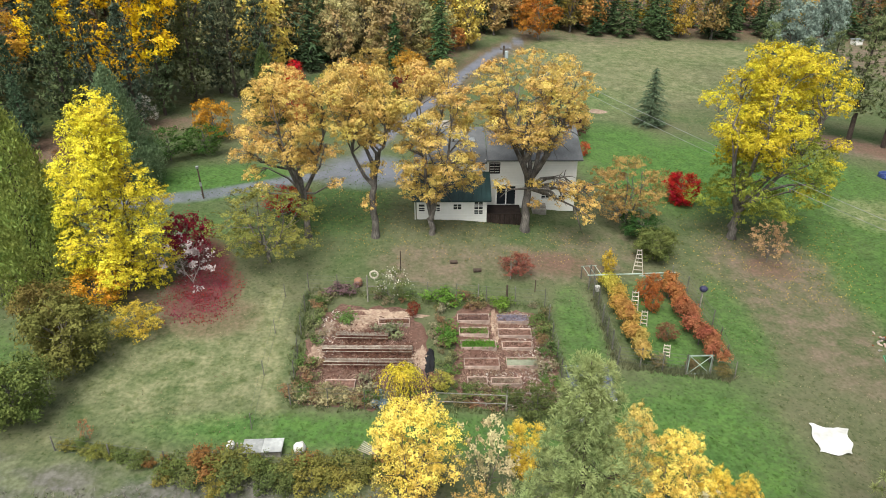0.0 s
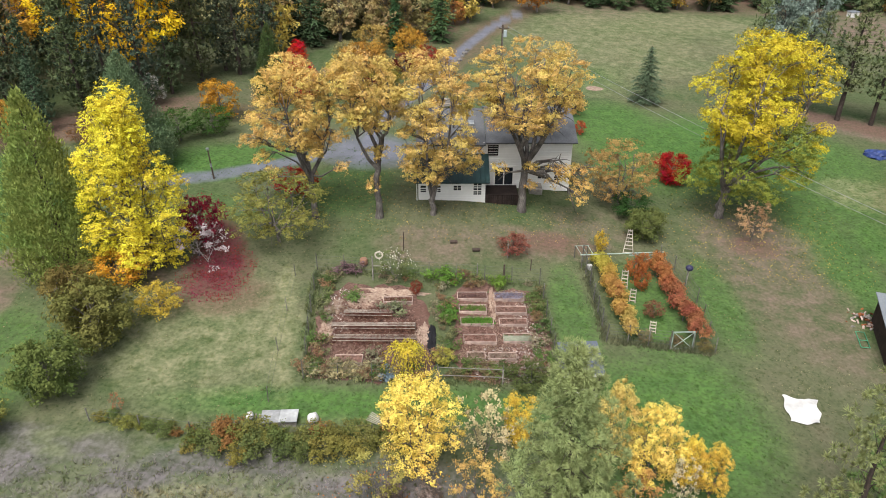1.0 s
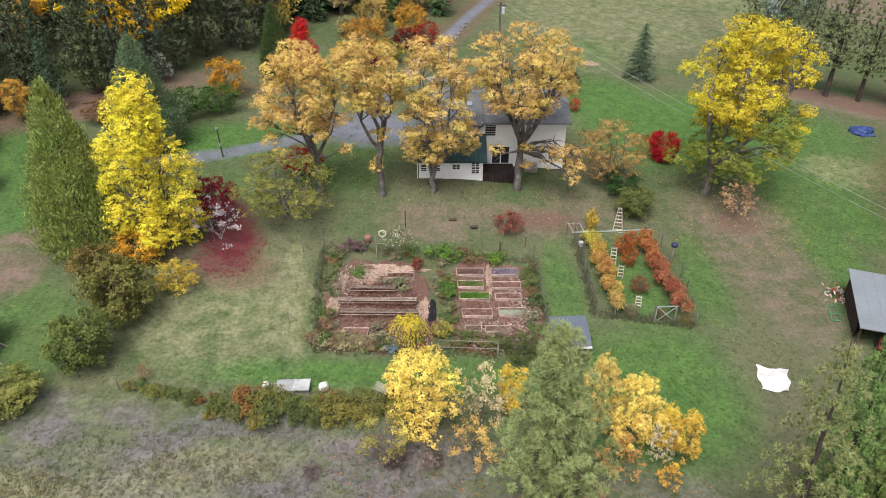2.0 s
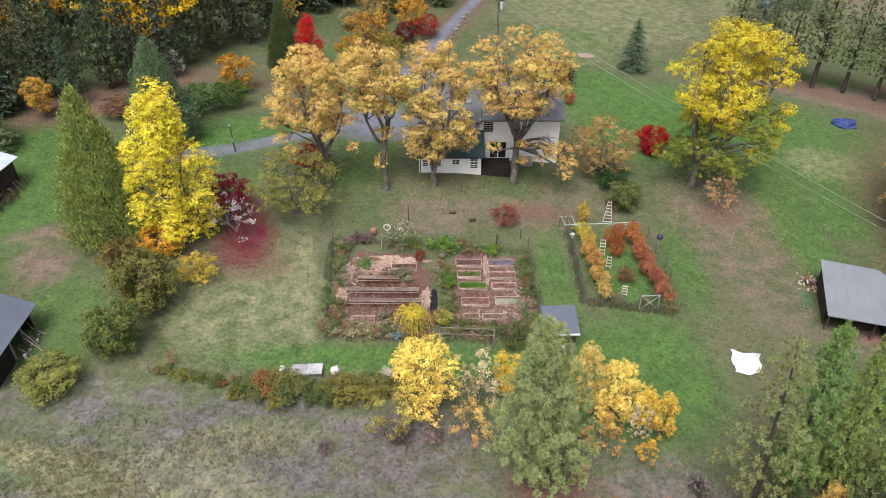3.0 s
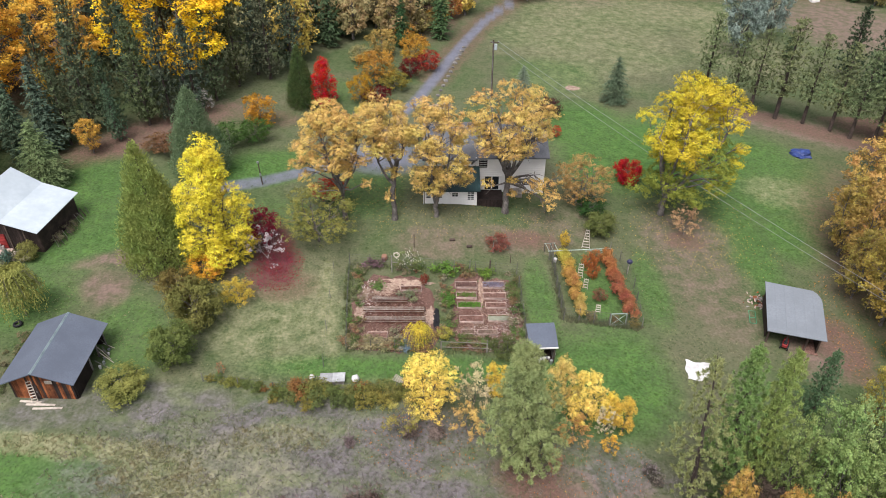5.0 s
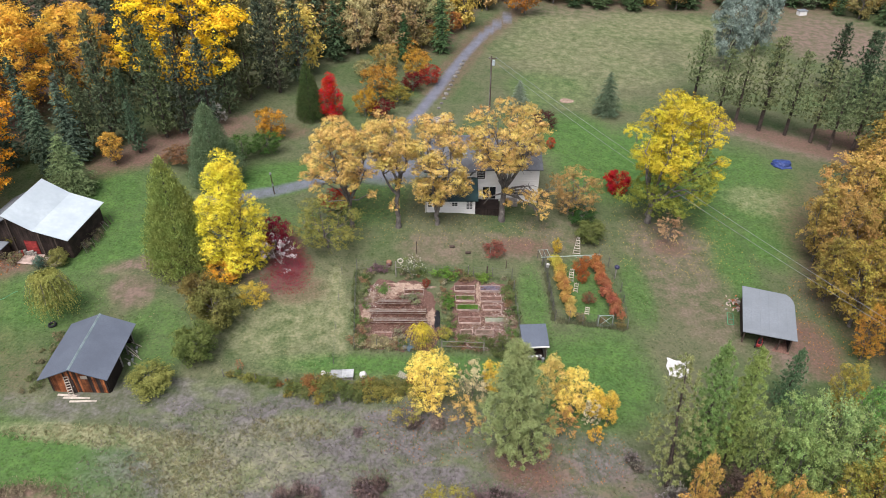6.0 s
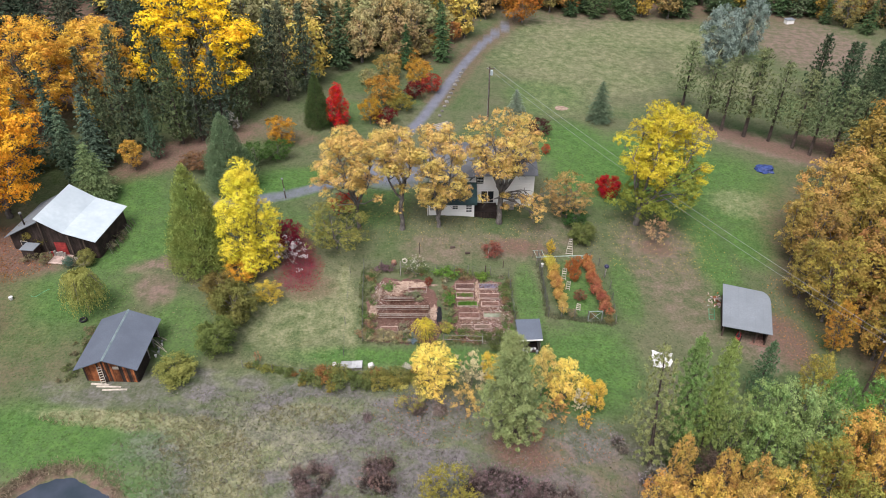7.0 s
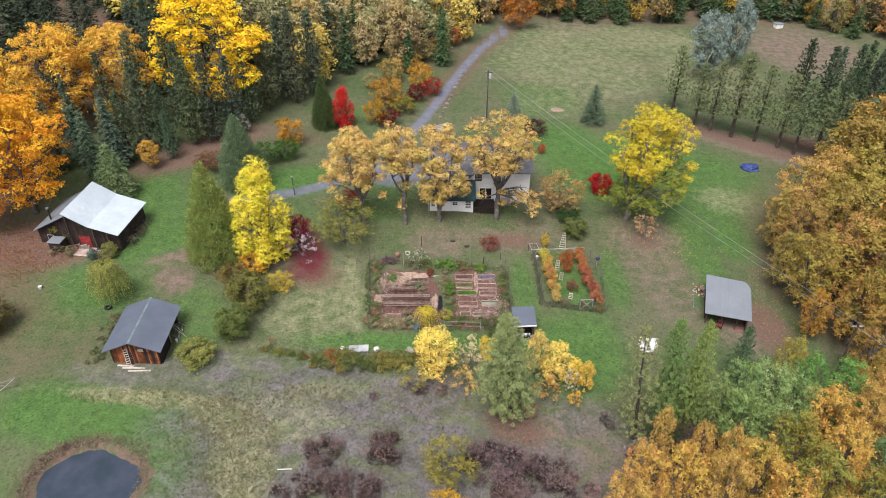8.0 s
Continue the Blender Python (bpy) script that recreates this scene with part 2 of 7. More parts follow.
def crown_mesh(name, lobes, count, size, rng, gap=0.12, flat=0.75, rough=0.45, per=16):
    """Leaf sprays in tufts about the outside of the boughs."""
    lo = np.array(lobes)
    w = lo[:, 3] ** 2
    k = max(30, count // per)
    pick = rng.choice(len(lo), k, p=w / w.sum())
    d = rng.normal(0, 1, (k, 3))
    d[:, 2] += 0.35
    d /= np.linalg.norm(d, axis=1)[:, None]
    rad = lo[pick, 3] * rng.uniform(0.35, 1.1, k) ** 0.5
    tuft = lo[pick, :3] + d * rad[:, None] * np.array((1, 1, flat))
    keep = rng.uniform(0, 1, k) > gap
    tuft, d = tuft[keep], d[keep]
    at = rng.integers(0, len(tuft), count)
    sig = size * 1.9 * rng.uniform(0.6, 1.3, len(tuft))
    c = tuft[at] + rng.normal(0, 1, (count, 3)) * sig[at][:, None] * np.array((1, 1, 0.65))
    nrm = d[at] + np.array((0, 0, 0.38))
    a, s = spread(rng, nrm, rough)
    sz = size * rng.uniform(0.55, 1.4, count)
    return leaves_mesh(name, c, a, s, sz, sz * rng.uniform(0.45, 0.85, count))


def limbs_mesh(name, lobes, h, r0, fork, rng, lean=0.0, tips=True, leaders=0):
    """The trunk, its leading stems and a limb to every bough."""
    bm = bmesh.new()
    top = max(z for _, _, z, _ in lobes)
    far = max(math.hypot(x, y) for x, y, _, _ in lobes)
    mid = Vector((sum(l[0] for l in lobes) / len(lobes), sum(l[1] for l in lobes) / len(lobes), 0))
    stop = fork * 1.05 if leaders else 0.92
    axis = [Vector((lean * u * u * h * 0.1 + rng.normal(0, 0.012) * h * u, rng.normal(0, 0.012) * h * u, u * top * stop)) for u in np.linspace(0, 1, 8)]
    axis[0].z = -0.4
    rad = [r0 * (1.5 if i == 0 else 1.05 - (0.25 if leaders else 0.87) * i / 7) for i in range(8)]
    tube(bm, axis, rad, 8)
    nodes = [(p, r) for p, r in zip(axis, rad) if p.z > fork * top * 0.8]
    for k in range(leaders):
        a = 6.2832 * k / leaders + rng.uniform(-0.5, 0.5)
        end = mid + Vector((math.cos(a) * far * rng.uniform(0.3, 0.6), math.sin(a) * far * rng.uniform(0.3, 0.6), top * rng.uniform(0.78, 0.98)))
        s = axis[7 - k % 2]
        pts, rr = [], []
        for u in np.linspace(0, 1, 7):
            p = s.lerp(end, u)
            p += Vector((math.cos(a), math.sin(a), 0)) * far * 0.14 * math.sin(3.14 * u) + Vector(rng.normal(0, 0.018 * h * math.sin(3.14 * u), 3))
            pts.append(p)
            rr.append(r0 * 0.62 * (1 - 0.85 * u))
        tube(bm, pts, rr, 6)
        nodes += list(zip(pts[1:6], rr[1:6]))
    for x, y, z, r in lobes:
        e = Vector((x, y, z))
        low = [n for n in nodes if n[0].z < z - 0.05 * h] or nodes[:1]
        s, rb = min(low, key=lambda n: (n[0] - e).length + 0.35 * abs(e.z - n[0].z - 0.14 * h)) if leaders else low[int(len(low) * rng.uniform(0.3, 0.95))]
        rb = min(rb * 0.7, r0 * 0.4)
        n1, n2 = Vector(rng.normal(0, 0.018 * h, 3)), Vector(rng.normal(0, 0.022 * h, 3))
        m1, m2 = s.lerp(e, 0.35) + Vector((0, 0, 0.02 * h)) + n1, s.lerp(e, 0.7) + Vector((0, 0, 0.02 * h)) + n2
        tube(bm, (s, m1, m2, e), (rb, rb * 0.75, rb * 0.5, rb * 0.2), 5)
        if tips:
            for _ in range(5):
                t = e + Vector(rng.normal(0, 0.6 * r, 3))
                tube(bm, (m2, m2.lerp(t, 0.5) + Vector((0, 0, 0.15 * r)), t), (rb * 0.4, rb * 0.27, rb * 0.1), 3)
    for f in bm.faces:
        f.smooth = True
    me = bpy.data.meshes.new(name)
    bm.to_mesh(me)
    bm.free()
    return me


def broadleaf(seed, h, r, base, n, count, size, fork=0.25, trunk=None, gap=0.12, narrow=0.0, inner=0.45, lean=0.0, flat=0.75, lobe=(0.26, 0.42), off=(0, 0), clad=0, tips=True, leaders=0, extra=()):
    """Trunk and crown meshes of one leafy tree of height h. clad: tufts that cling to the trunk."""
    rng = np.random.default_rng(seed)
    lobes = lobes_for(rng, n, r, base, h - 0.5 * lobe[0] * r, inner, narrow, lobe, off) + list(extra)
    wood = limbs_mesh("trunk", lobes, h, trunk or h * 0.022, fork, rng, lean, tips, leaders)
    for i in range(clad):
        a = rng.uniform(0, 6.28)
        lobes.append((0.7 * math.cos(a), 0.7 * math.sin(a), rng.uniform(0.12, 0.5) * h, 0.75))
    return (wood, crown_mesh("crown", lobes, count, size, rng, gap, flat), h)


def conifer(seed, h, r, base, step, per, size, droop=0.25, shape=0.85, tuft=0, trunk=None, thick=3, grow=2.2, fine=0.7, blade=(0.16, 0.28)):
    """Trunk and crown meshes of one needle tree of height h. tuft: needle sprays to a tuft, or 0 for flat sprays."""
    rng = np.random.default_rng(seed)
    C, A, N, S = [], [], [], []
    bm = bmesh.new()
    tr = trunk or h * 0.014
    axis = [Vector((rng.normal(0, 0.004) * h * u, rng.normal(0, 0.004) * h * u, u * h - (0.4 if u == 0 else 0))) for u in np.linspace(0, 1, 6)]
    tube(bm, axis, [tr * (1.25 - 1.2 * u) + 0.01 for u in np.linspace(0, 1, 6)], 7)
    z, turn = base, 0.0
    while z < h * 0.985:
        u = (z - base) / (h - base)
        reach = r * min(1.0, 0.5 + grow * u) * (1 - u) ** shape + 0.08 * r
        for k in range(per):
            turn += 2.39996
            L = reach * rng.uniform(0.6, 1.15)
            d = np.array((math.cos(turn), math.sin(turn), 0))
            side = np.array((-d[1], d[0], 0))
            lift = rng.uniform(0.1, 0.4) if tuft else rng.uniform(-0.1, 0.15)
            zz = z + rng.uniform(-0.5, 0.5) * step
            steps = max(2, int(L / (size * (2.3 if tuft else 0.75))))
            for j in range(steps):
                f = (j + 0.7) / steps
                if tuft and f < 0.22:
                    continue
                p = d * L * f + np.array((0, 0, zz + lift * L * f - droop * L * f * f))
                wide = (1 - 0.45 * f) * L * 0.28
                if tuft:
                    p = p + side * rng.uniform(-1, 1) * wide
                puff = rng.uniform(0.75, 1.25)
                for q in range(tuft or thick):
                    v = (d * 0.25 + np.array((0, 0, 0.4)) + rng.normal(0, 0.75, 3)) if tuft else (d * 0.8 + side * rng.normal(0, 0.55) + rng.normal(0, 0.15, 3) - np.array((0, 0, droop * f * 0.8)))
                    v = v / np.linalg.norm(v)
                    A.append(v)
                    C.append(p + (v * size * puff * rng.uniform(0.35, 0.95) if tuft else side * rng.uniform(-1, 1) * wide + rng.normal(0, 0.12 * size, 3)))
                    N.append(np.array((0, 0, 1.0)) + d * 0.5 + rng.normal(0, 0.45, 3))
                    S.append(size * (fine if tuft else 1.0) * rng.uniform(0.6, 1.25) * (0.75 + 0.25 * (1 - u)))
            if L > 0.8 and k % 2 == 0:
                e = d * L * 0.8
                bar(bm, (0, 0, zz), (e[0], e[1], zz + (lift - droop * 0.6) * L * 0.8), tr * 0.22 * (1.1 - u), 0.01, 3)
        z += step * rng.uniform(0.8, 1.2)
    C, A, N, S = np.array(C), np.array(A), np.array(N), np.array(S)
    side = np.cross(N, A)
    side /= np.linalg.norm(side, axis=1)[:, None] + 1e-9
    crown = leaves_mesh("crown", C, A, side, S, S * (rng.uniform(*blade, len(S)) if tuft else rng.uniform(0.24, 0.42, len(S))))
    me = bpy.data.meshes.new("trunk")
    bm.to_mesh(me)
    bm.free()
    return (me, crown, h)


def cypress(seed, h, r, count, size):
    """A dense cone of upright sprays."""
    rng = np.random.default_rng(seed)
    lobes = []
    for i in range(96):
        u = (i + 0.5) / 96
        env = r * min(1, 0.72 + 1.6 * u) * (1 - u) ** 0.75
        a = 2.39996 * i
        d = env * rng.uniform(0.66, 0.96)
        lobes.append((d * math.cos(a), d * math.sin(a), 0.5 + u * (h - 1.0), 0.30 * env + 0.28))
    bm = bmesh.new()
    bar(bm, (0, 0, -0.4), (0, 0, h * 0.9), 0.3, 0.03, 7)
    me = bpy.data.meshes.new("trunk")
    bm.to_mesh(me)
    bm.free()
    lo = np.array(lobes)
    w = lo[:, 3] ** 2
    at = rng.choice(len(lo), count, p=w / w.sum())
    d = rng.normal(0, 1, (count, 3))
    d /= np.linalg.norm(d, axis=1)[:, None]
    c = lo[at, :3] + d * (lo[at, 3] * rng.uniform(0.5, 1.05, count))[:, None] * np.array((1, 1, 1.9))
    up = np.array((0, 0, 1.0)) + 0.45 * d + rng.normal(0, 0.3, (count, 3))
    up /= np.linalg.norm(up, axis=1)[:, None]
    side = np.cross(up, d + rng.normal(0, 0.4, (count, 3)))
    side /= np.linalg.norm(side, axis=1)[:, None] + 1e-9
    s = size * rng.uniform(0.6, 1.4, count)
    return (me, leaves_mesh("crown", c, up, side, s, s * rng.uniform(0.28, 0.5, count)), h)


def plant(kind, x, y, h, colour, name="tree", label="", category="tree", group="", wide=1.0, turn=0.0, bark=None, leaf=None, vary=0.0, crown="crown", sink=0.0, stem="trunk"):
    """One tree or shrub of a kind, brought to height h, with its own leaf colour."""
    trunk, leaves, h0 = kind
    ob = thing(name, x, y, gz(x, y) - sink, turn, label, category, group)
    s = h / h0
    ob.scale = (s * wide, s * wide, s)
    mesh_part(stem, trunk, bark or BARK, ob)
    c = mesh_part(crown, leaves, leaf or LEAF, ob)
    k = 1 + random.uniform(-vary, vary)
    c.color = (*(min(1, max(0, v * k * (1 + random.uniform(-vary, vary) * 0.4))) for v in colour), 1)
    return ob


# ---- the ground ----
def axis(lo, hi, fine, far):
    inner = np.arange(lo, hi + fine, fine)
    out, s, v = [], fine, hi
    while v < far:
        s *= 1.22
        v += s
        out.append(v)
    out = np.array(out) - hi
    return np.concatenate([lo - out[::-1], inner, inner[-1] + out])


def blob(x, y, cx, cy, rx, ry, turn=0.0, edge=0.35):
    c, s = math.cos(radians(turn)), math.sin(radians(turn))
    u, v = ((x - cx) * c + (y - cy) * s) / rx, (-(x - cx) * s + (y - cy) * c) / ry
    return np.clip((1 + edge - np.sqrt(u * u + v * v)) / (2 * edge), 0, 1)


def stripe(x, y, pts, wide, edge=0.8):
    best = np.full(x.shape, 1e9)
    for (ax, ay), (bx, by) in zip(pts, pts[1:]):
        dx, dy = bx - ax, by - ay
        t = np.clip(((x - ax) * dx + (y - ay) * dy) / (dx * dx + dy * dy), 0, 1)
        best = np.minimum(best, np.hypot(x - ax - t * dx, y - ay - t * dy))
    return np.clip((wide / 2 + edge / 2 - best) / edge, 0, 1)


# zones of the ground: centre, half widths, turn in degrees, strength
DRY = ((-19, 43, 7.5, 8, 0, 0.45), (-13, 44, 1.0, 8, 8, 0.8), (-22.5, 17, 3.2, 6, 15, 0.85), (-34, 25.0, 10, 1.1, -4, 0.9), (-25.5, 22.5, 4, 2.4, -40, 0.8), (-16, 27, 5, 1.2, 10, 0.5), (48, 72, 5, 4, 0, 0.5), (-20, 33, 8, 2, 0, 0.2), (-4, 33.5, 7, 1.2, 0, 0.25), (-19, 23, 6, 4, 0, 0.5),
       (30, 128, 20, 18, 0, 0.44), (26, 106, 12, 8, 0, 0.25), (45, 146, 30, 10, 0, 0.5), (60, 128, 12, 16, 0, 0.42), (36, 115, 14, 6, 20, 0.35))
DIRT = ((31.5, 53, 5.2, 13, 10, 0.55), (26, 33, 3.0, 9, 10, 0.18), (31, 60, 6, 5, 0, 0.65), (9, 57, 8, 2.6, 0, 0.6), (-1, 56, 5, 3.2, 0, 0.55), (-38, 46, 2.4, 3.2, 30, 0.9), (-37, 51.5, 6, 1.6, 20, 0.85),
        (90, 142, 14, 16, 0, 0.95), (41, 41, 3.5, 5, -18, 0.9), (-31, 50, 5, 3, 0, 0.7), (-24, 50, 4.5, 2.5, 0, 0.5), (15, 61, 6, 3, 0, 0.4), (58, 92, 17, 3.4, -33, 0.95), (-53, 50, 4.5, 2, 10, 0.4),
        (-40, 83, 13, 4, 45, 0.6), (9, 23.6, 4.2, 1.8, -15, 0.85), (17.5, 19.5, 3, 4.5, 0, 0.35), (48, 158, 44, 3.0, 0, 0.75), (30, 152, 16, 4, -10, 0.4))
LUSH = ((-44, 58, 9, 11, 0, 0.75), (-49, 43.5, 9, 5, 0, 0.7), (-33, 38.5, 4, 6, 20, 0.6), (-35, 22, 11, 3.6, -6, 0.8), (-31, 12, 3, 9, 0, 0.9), (23, 88, 8, 9, 0, 0.85), (43, 71, 8, 9, 0, 0.7), (46, 61, 4, 6, 0, 0.8), (-27, 70, 8, 3.4, 10, 0.9), (18, 35.5, 6, 7, 0, 0.8), (-10, 35.4, 9, 1.6, 0, 0.9), (-2, 35.6, 12, 2.0, 2, 0.85), (15, 35, 8, 7, 0, 0.8), (10.8, 46, 1.8, 8, 0, 0.7), (-48, 64, 7, 9, 30, 0.8), (-55, 38, 10, 6, 0, 0.4), (-42, 22, 11, 4.5, -8, 0.85), (-30, 14, 2.6, 7, 0, 0.85), (-50, 12, 8, 8, 0, 0.3), (33, 82, 11, 11, 30, 0.95), (24, 80, 7, 10, 0, 0.85), (-62, 30, 10, 12, 0, 0.15),
        (46, 76, 11, 13, 20, 0.8), (39, 60, 3.4, 12, 0, 0.7), (24.5, 50, 2, 7, 0, 0.6), (-24, 73, 8, 3, 10, 0.8), (-18, 97, 3, 5, 0, 0.5), (17.5, 49, 3, 7, 0, 0.7), (38, 47, 3, 5, 0, 0.5), (-10, 66, 5, 6, 0, 0.5), (20, 108, 8, 8, 0, 0.5), (-22, 60, 6, 5, 0, 0.4))
LITTER = ((-60, 38, 8, 11, 0, 0.5), (-52, 33, 6, 7, 0, 0.3), (-44, 79, 14, 4, 40, 0.8), (-19, 47.5, 4.0, 2.8, 0, 0.6), (7.4, 22.6, 3.6, 2.2, -30, 1.0), (14, 19, 6, 4, 0, 0.25), (10.5, 57.3, 4.0, 1.6, 0, 0.75), (-60, 52, 8, 6, 0, 1.0), (-68, 38, 8, 9, 0, 0.4), (-60, 24, 8, 9, 0, 0.3), (-46, 33, 5, 4, 0, 0.25), (44, 41, 3, 5, 0, 0.8), (58, 92.5, 17, 2.4, -33, 0.75), (31, 59.3, 2.6, 1.8, 0, 0.7), (-41, 82, 12, 2.2, 45, 0.7),
          (60, 55, 12, 22, 0, 0.7), (30, 14, 12, 10, 0, 0.6), (-27, 86, 6, 3, 0, 0.4))
BRUSH = ((-12, 21, 19, 8, 0, 1.0), (-12, 27.5, 17, 3.6, 0, 0.95), (-24, 28.5, 8, 3.0, 0, 0.8), (-37, 29.0, 6, 2.2, 0, 0.5), (-4, 8, 28, 12, 0, 1.0), (12, 20, 10, 7, 0, 0.8), (-28, 31.3, 8, 1.3, 0, 0.7), (-40, 28, 6, 1.6, -10, 0.6))
CRIMSON = ((-20.0, 51.6, 2.6, 3.0, 10, 0.95), (-21.0, 55.6, 2.0, 4.0, 25, 0.9), (-20.2, 48.6, 2.6, 1.6, -10, 0.6))
ROAD = ((17.8, 152), (12.8, 143), (8.6, 134), (4.9, 123.9), (1.6, 114.1), (-1.5, 104), (-4.4, 95.3), (-6.8, 89.7), (-9, 82), (-9.5, 74))
SPUR = ((-8, 77), (-15.4, 73), (-25, 68), (-34, 65))
POND = (-38.0, 13.2, 5.2, 5.1)


def pond_depth(x, y):
    cx, cy, rx, ry = POND
    a = np.arctan2(y - cy, x - cx)
    q = np.hypot((x - cx) / rx, (y - cy) / ry) / (1 + 0.06 * np.sin(3 * a + 1) + 0.04 * np.sin(5 * a))
    return np.clip((1.26 - q) / 0.26, 0, 1), q


def build_ground():
    xs, ys = axis(-78, 92, 0.7, 2500), axis(0, 122, 0.7, 2500)
    X, Y = np.meshgrid(xs, ys)
    Z = ground_z(X, Y)
    far = np.clip((np.hypot(X - 5, Y - 70) - 120) / 500, 0, 1)
    Z = Z + far * 18 * (1 + np.sin(X / 230) * np.cos(Y / 190))
    rng = np.random.default_rng(4)
    small = rng.normal(0, 0.02, Z.shape)
    dep, q = pond_depth(X, Y)
    level = gz(-36, 19) - 0.55
    Z = np.where(dep > 0, Z * (1 - dep) + dep * (level - 0.6 * np.clip((1.0 - q) / 0.4, -0.4, 1)), Z) + small
    ny, nx = X.shape
    me = bpy.data.meshes.new("ground")
    co = np.stack([X, Y, Z], -1).reshape(-1, 3)
    i = np.arange(ny * nx).reshape(ny, nx)
    f = np.stack([i[:-1, :-1], i[:-1, 1:], i[1:, 1:], i[1:, :-1]], -1).reshape(-1)
    me.vertices.add(len(co))
    me.vertices.foreach_set("co", co.astype(np.float32).ravel())
    me.loops.add(len(f))
    me.loops.foreach_set("vertex_index", f.astype(np.int32))
    me.polygons.add(len(f) // 4)
    me.polygons.foreach_set("loop_start", np.arange(0, len(f), 4, dtype=np.int32))
    me.polygons.foreach_set("use_smooth", np.ones(len(f) // 4, dtype=bool))
    me.update(calc_edges=True)

    def zone(rows):
        m = np.zeros(X.shape)
        for cx, cy, rx, ry, turn, k in rows:
            m = np.maximum(m, k * blob(X, Y, cx, cy, rx, ry, turn))
        return m
    road = np.maximum.reduce([stripe(X, Y, ROAD, 1.9), 0.9 * blob(X, Y, -8.5, 75.5, 5.5, 5.0), 0.85 * stripe(X, Y, SPUR, 2.4)])
    bank = np.clip(1 - np.abs(q - 1.08) / 0.17, 0, 1)
    wood = np.clip((Y - 112 + 0.8 * X) / 20, 0, 1) * np.clip((-1.5 - X + (Y - 112) * 0.3) / 4, 0, 1)
    wood = np.maximum.reduce([wood, np.clip((Y - 158) / 6, 0, 1), np.clip((-62 - X) / 8, 0, 1) * np.clip((Y - 45) / 6, 0, 1), np.clip((X - 62 - 0.2 * (90 - Y)) / 8, 0, 1) * (Y < 96)])
    layers = {"zone_a": (zone(DRY), np.maximum(zone(DIRT), 1.0 * bank), zone(LUSH), zone(CRIMSON)), "zone_b": (road, np.maximum.reduce([zone(LITTER), 0.85 * wood, 0.8 * bank, 0.55 * stripe(X, Y, ROAD[:6], 6.0, 2.5)]), zone(BRUSH), np.ones(X.shape))}
    for key, chans in layers.items():
        at = me.color_attributes.new(key, 'FLOAT_COLOR', 'POINT')
        at.data.foreach_set("color", np.stack(chans, -1).astype(np.float32).ravel())
    me.materials.append(ground_material())
    ob = new("ground", me)
    tagged(ob, "autumn lawn with dry patches, bare tracks and leaf litter", "ground", kind="structure")
    cx, cy, rx, ry = POND
    bm = bmesh.new()
    bm.faces.new([bm.verts.new((cx + 1.2 * rx * math.cos(6.2832 * k / 40), cy + 1.2 * ry * math.sin(6.2832 * k / 40), level + 0.01)) for k in range(40)])
    w = part("water", bm, MUDDY_SHEEN_WATER)
    tagged(w, "still murky pond water reflecting grey sky", "pond", kind="structure")


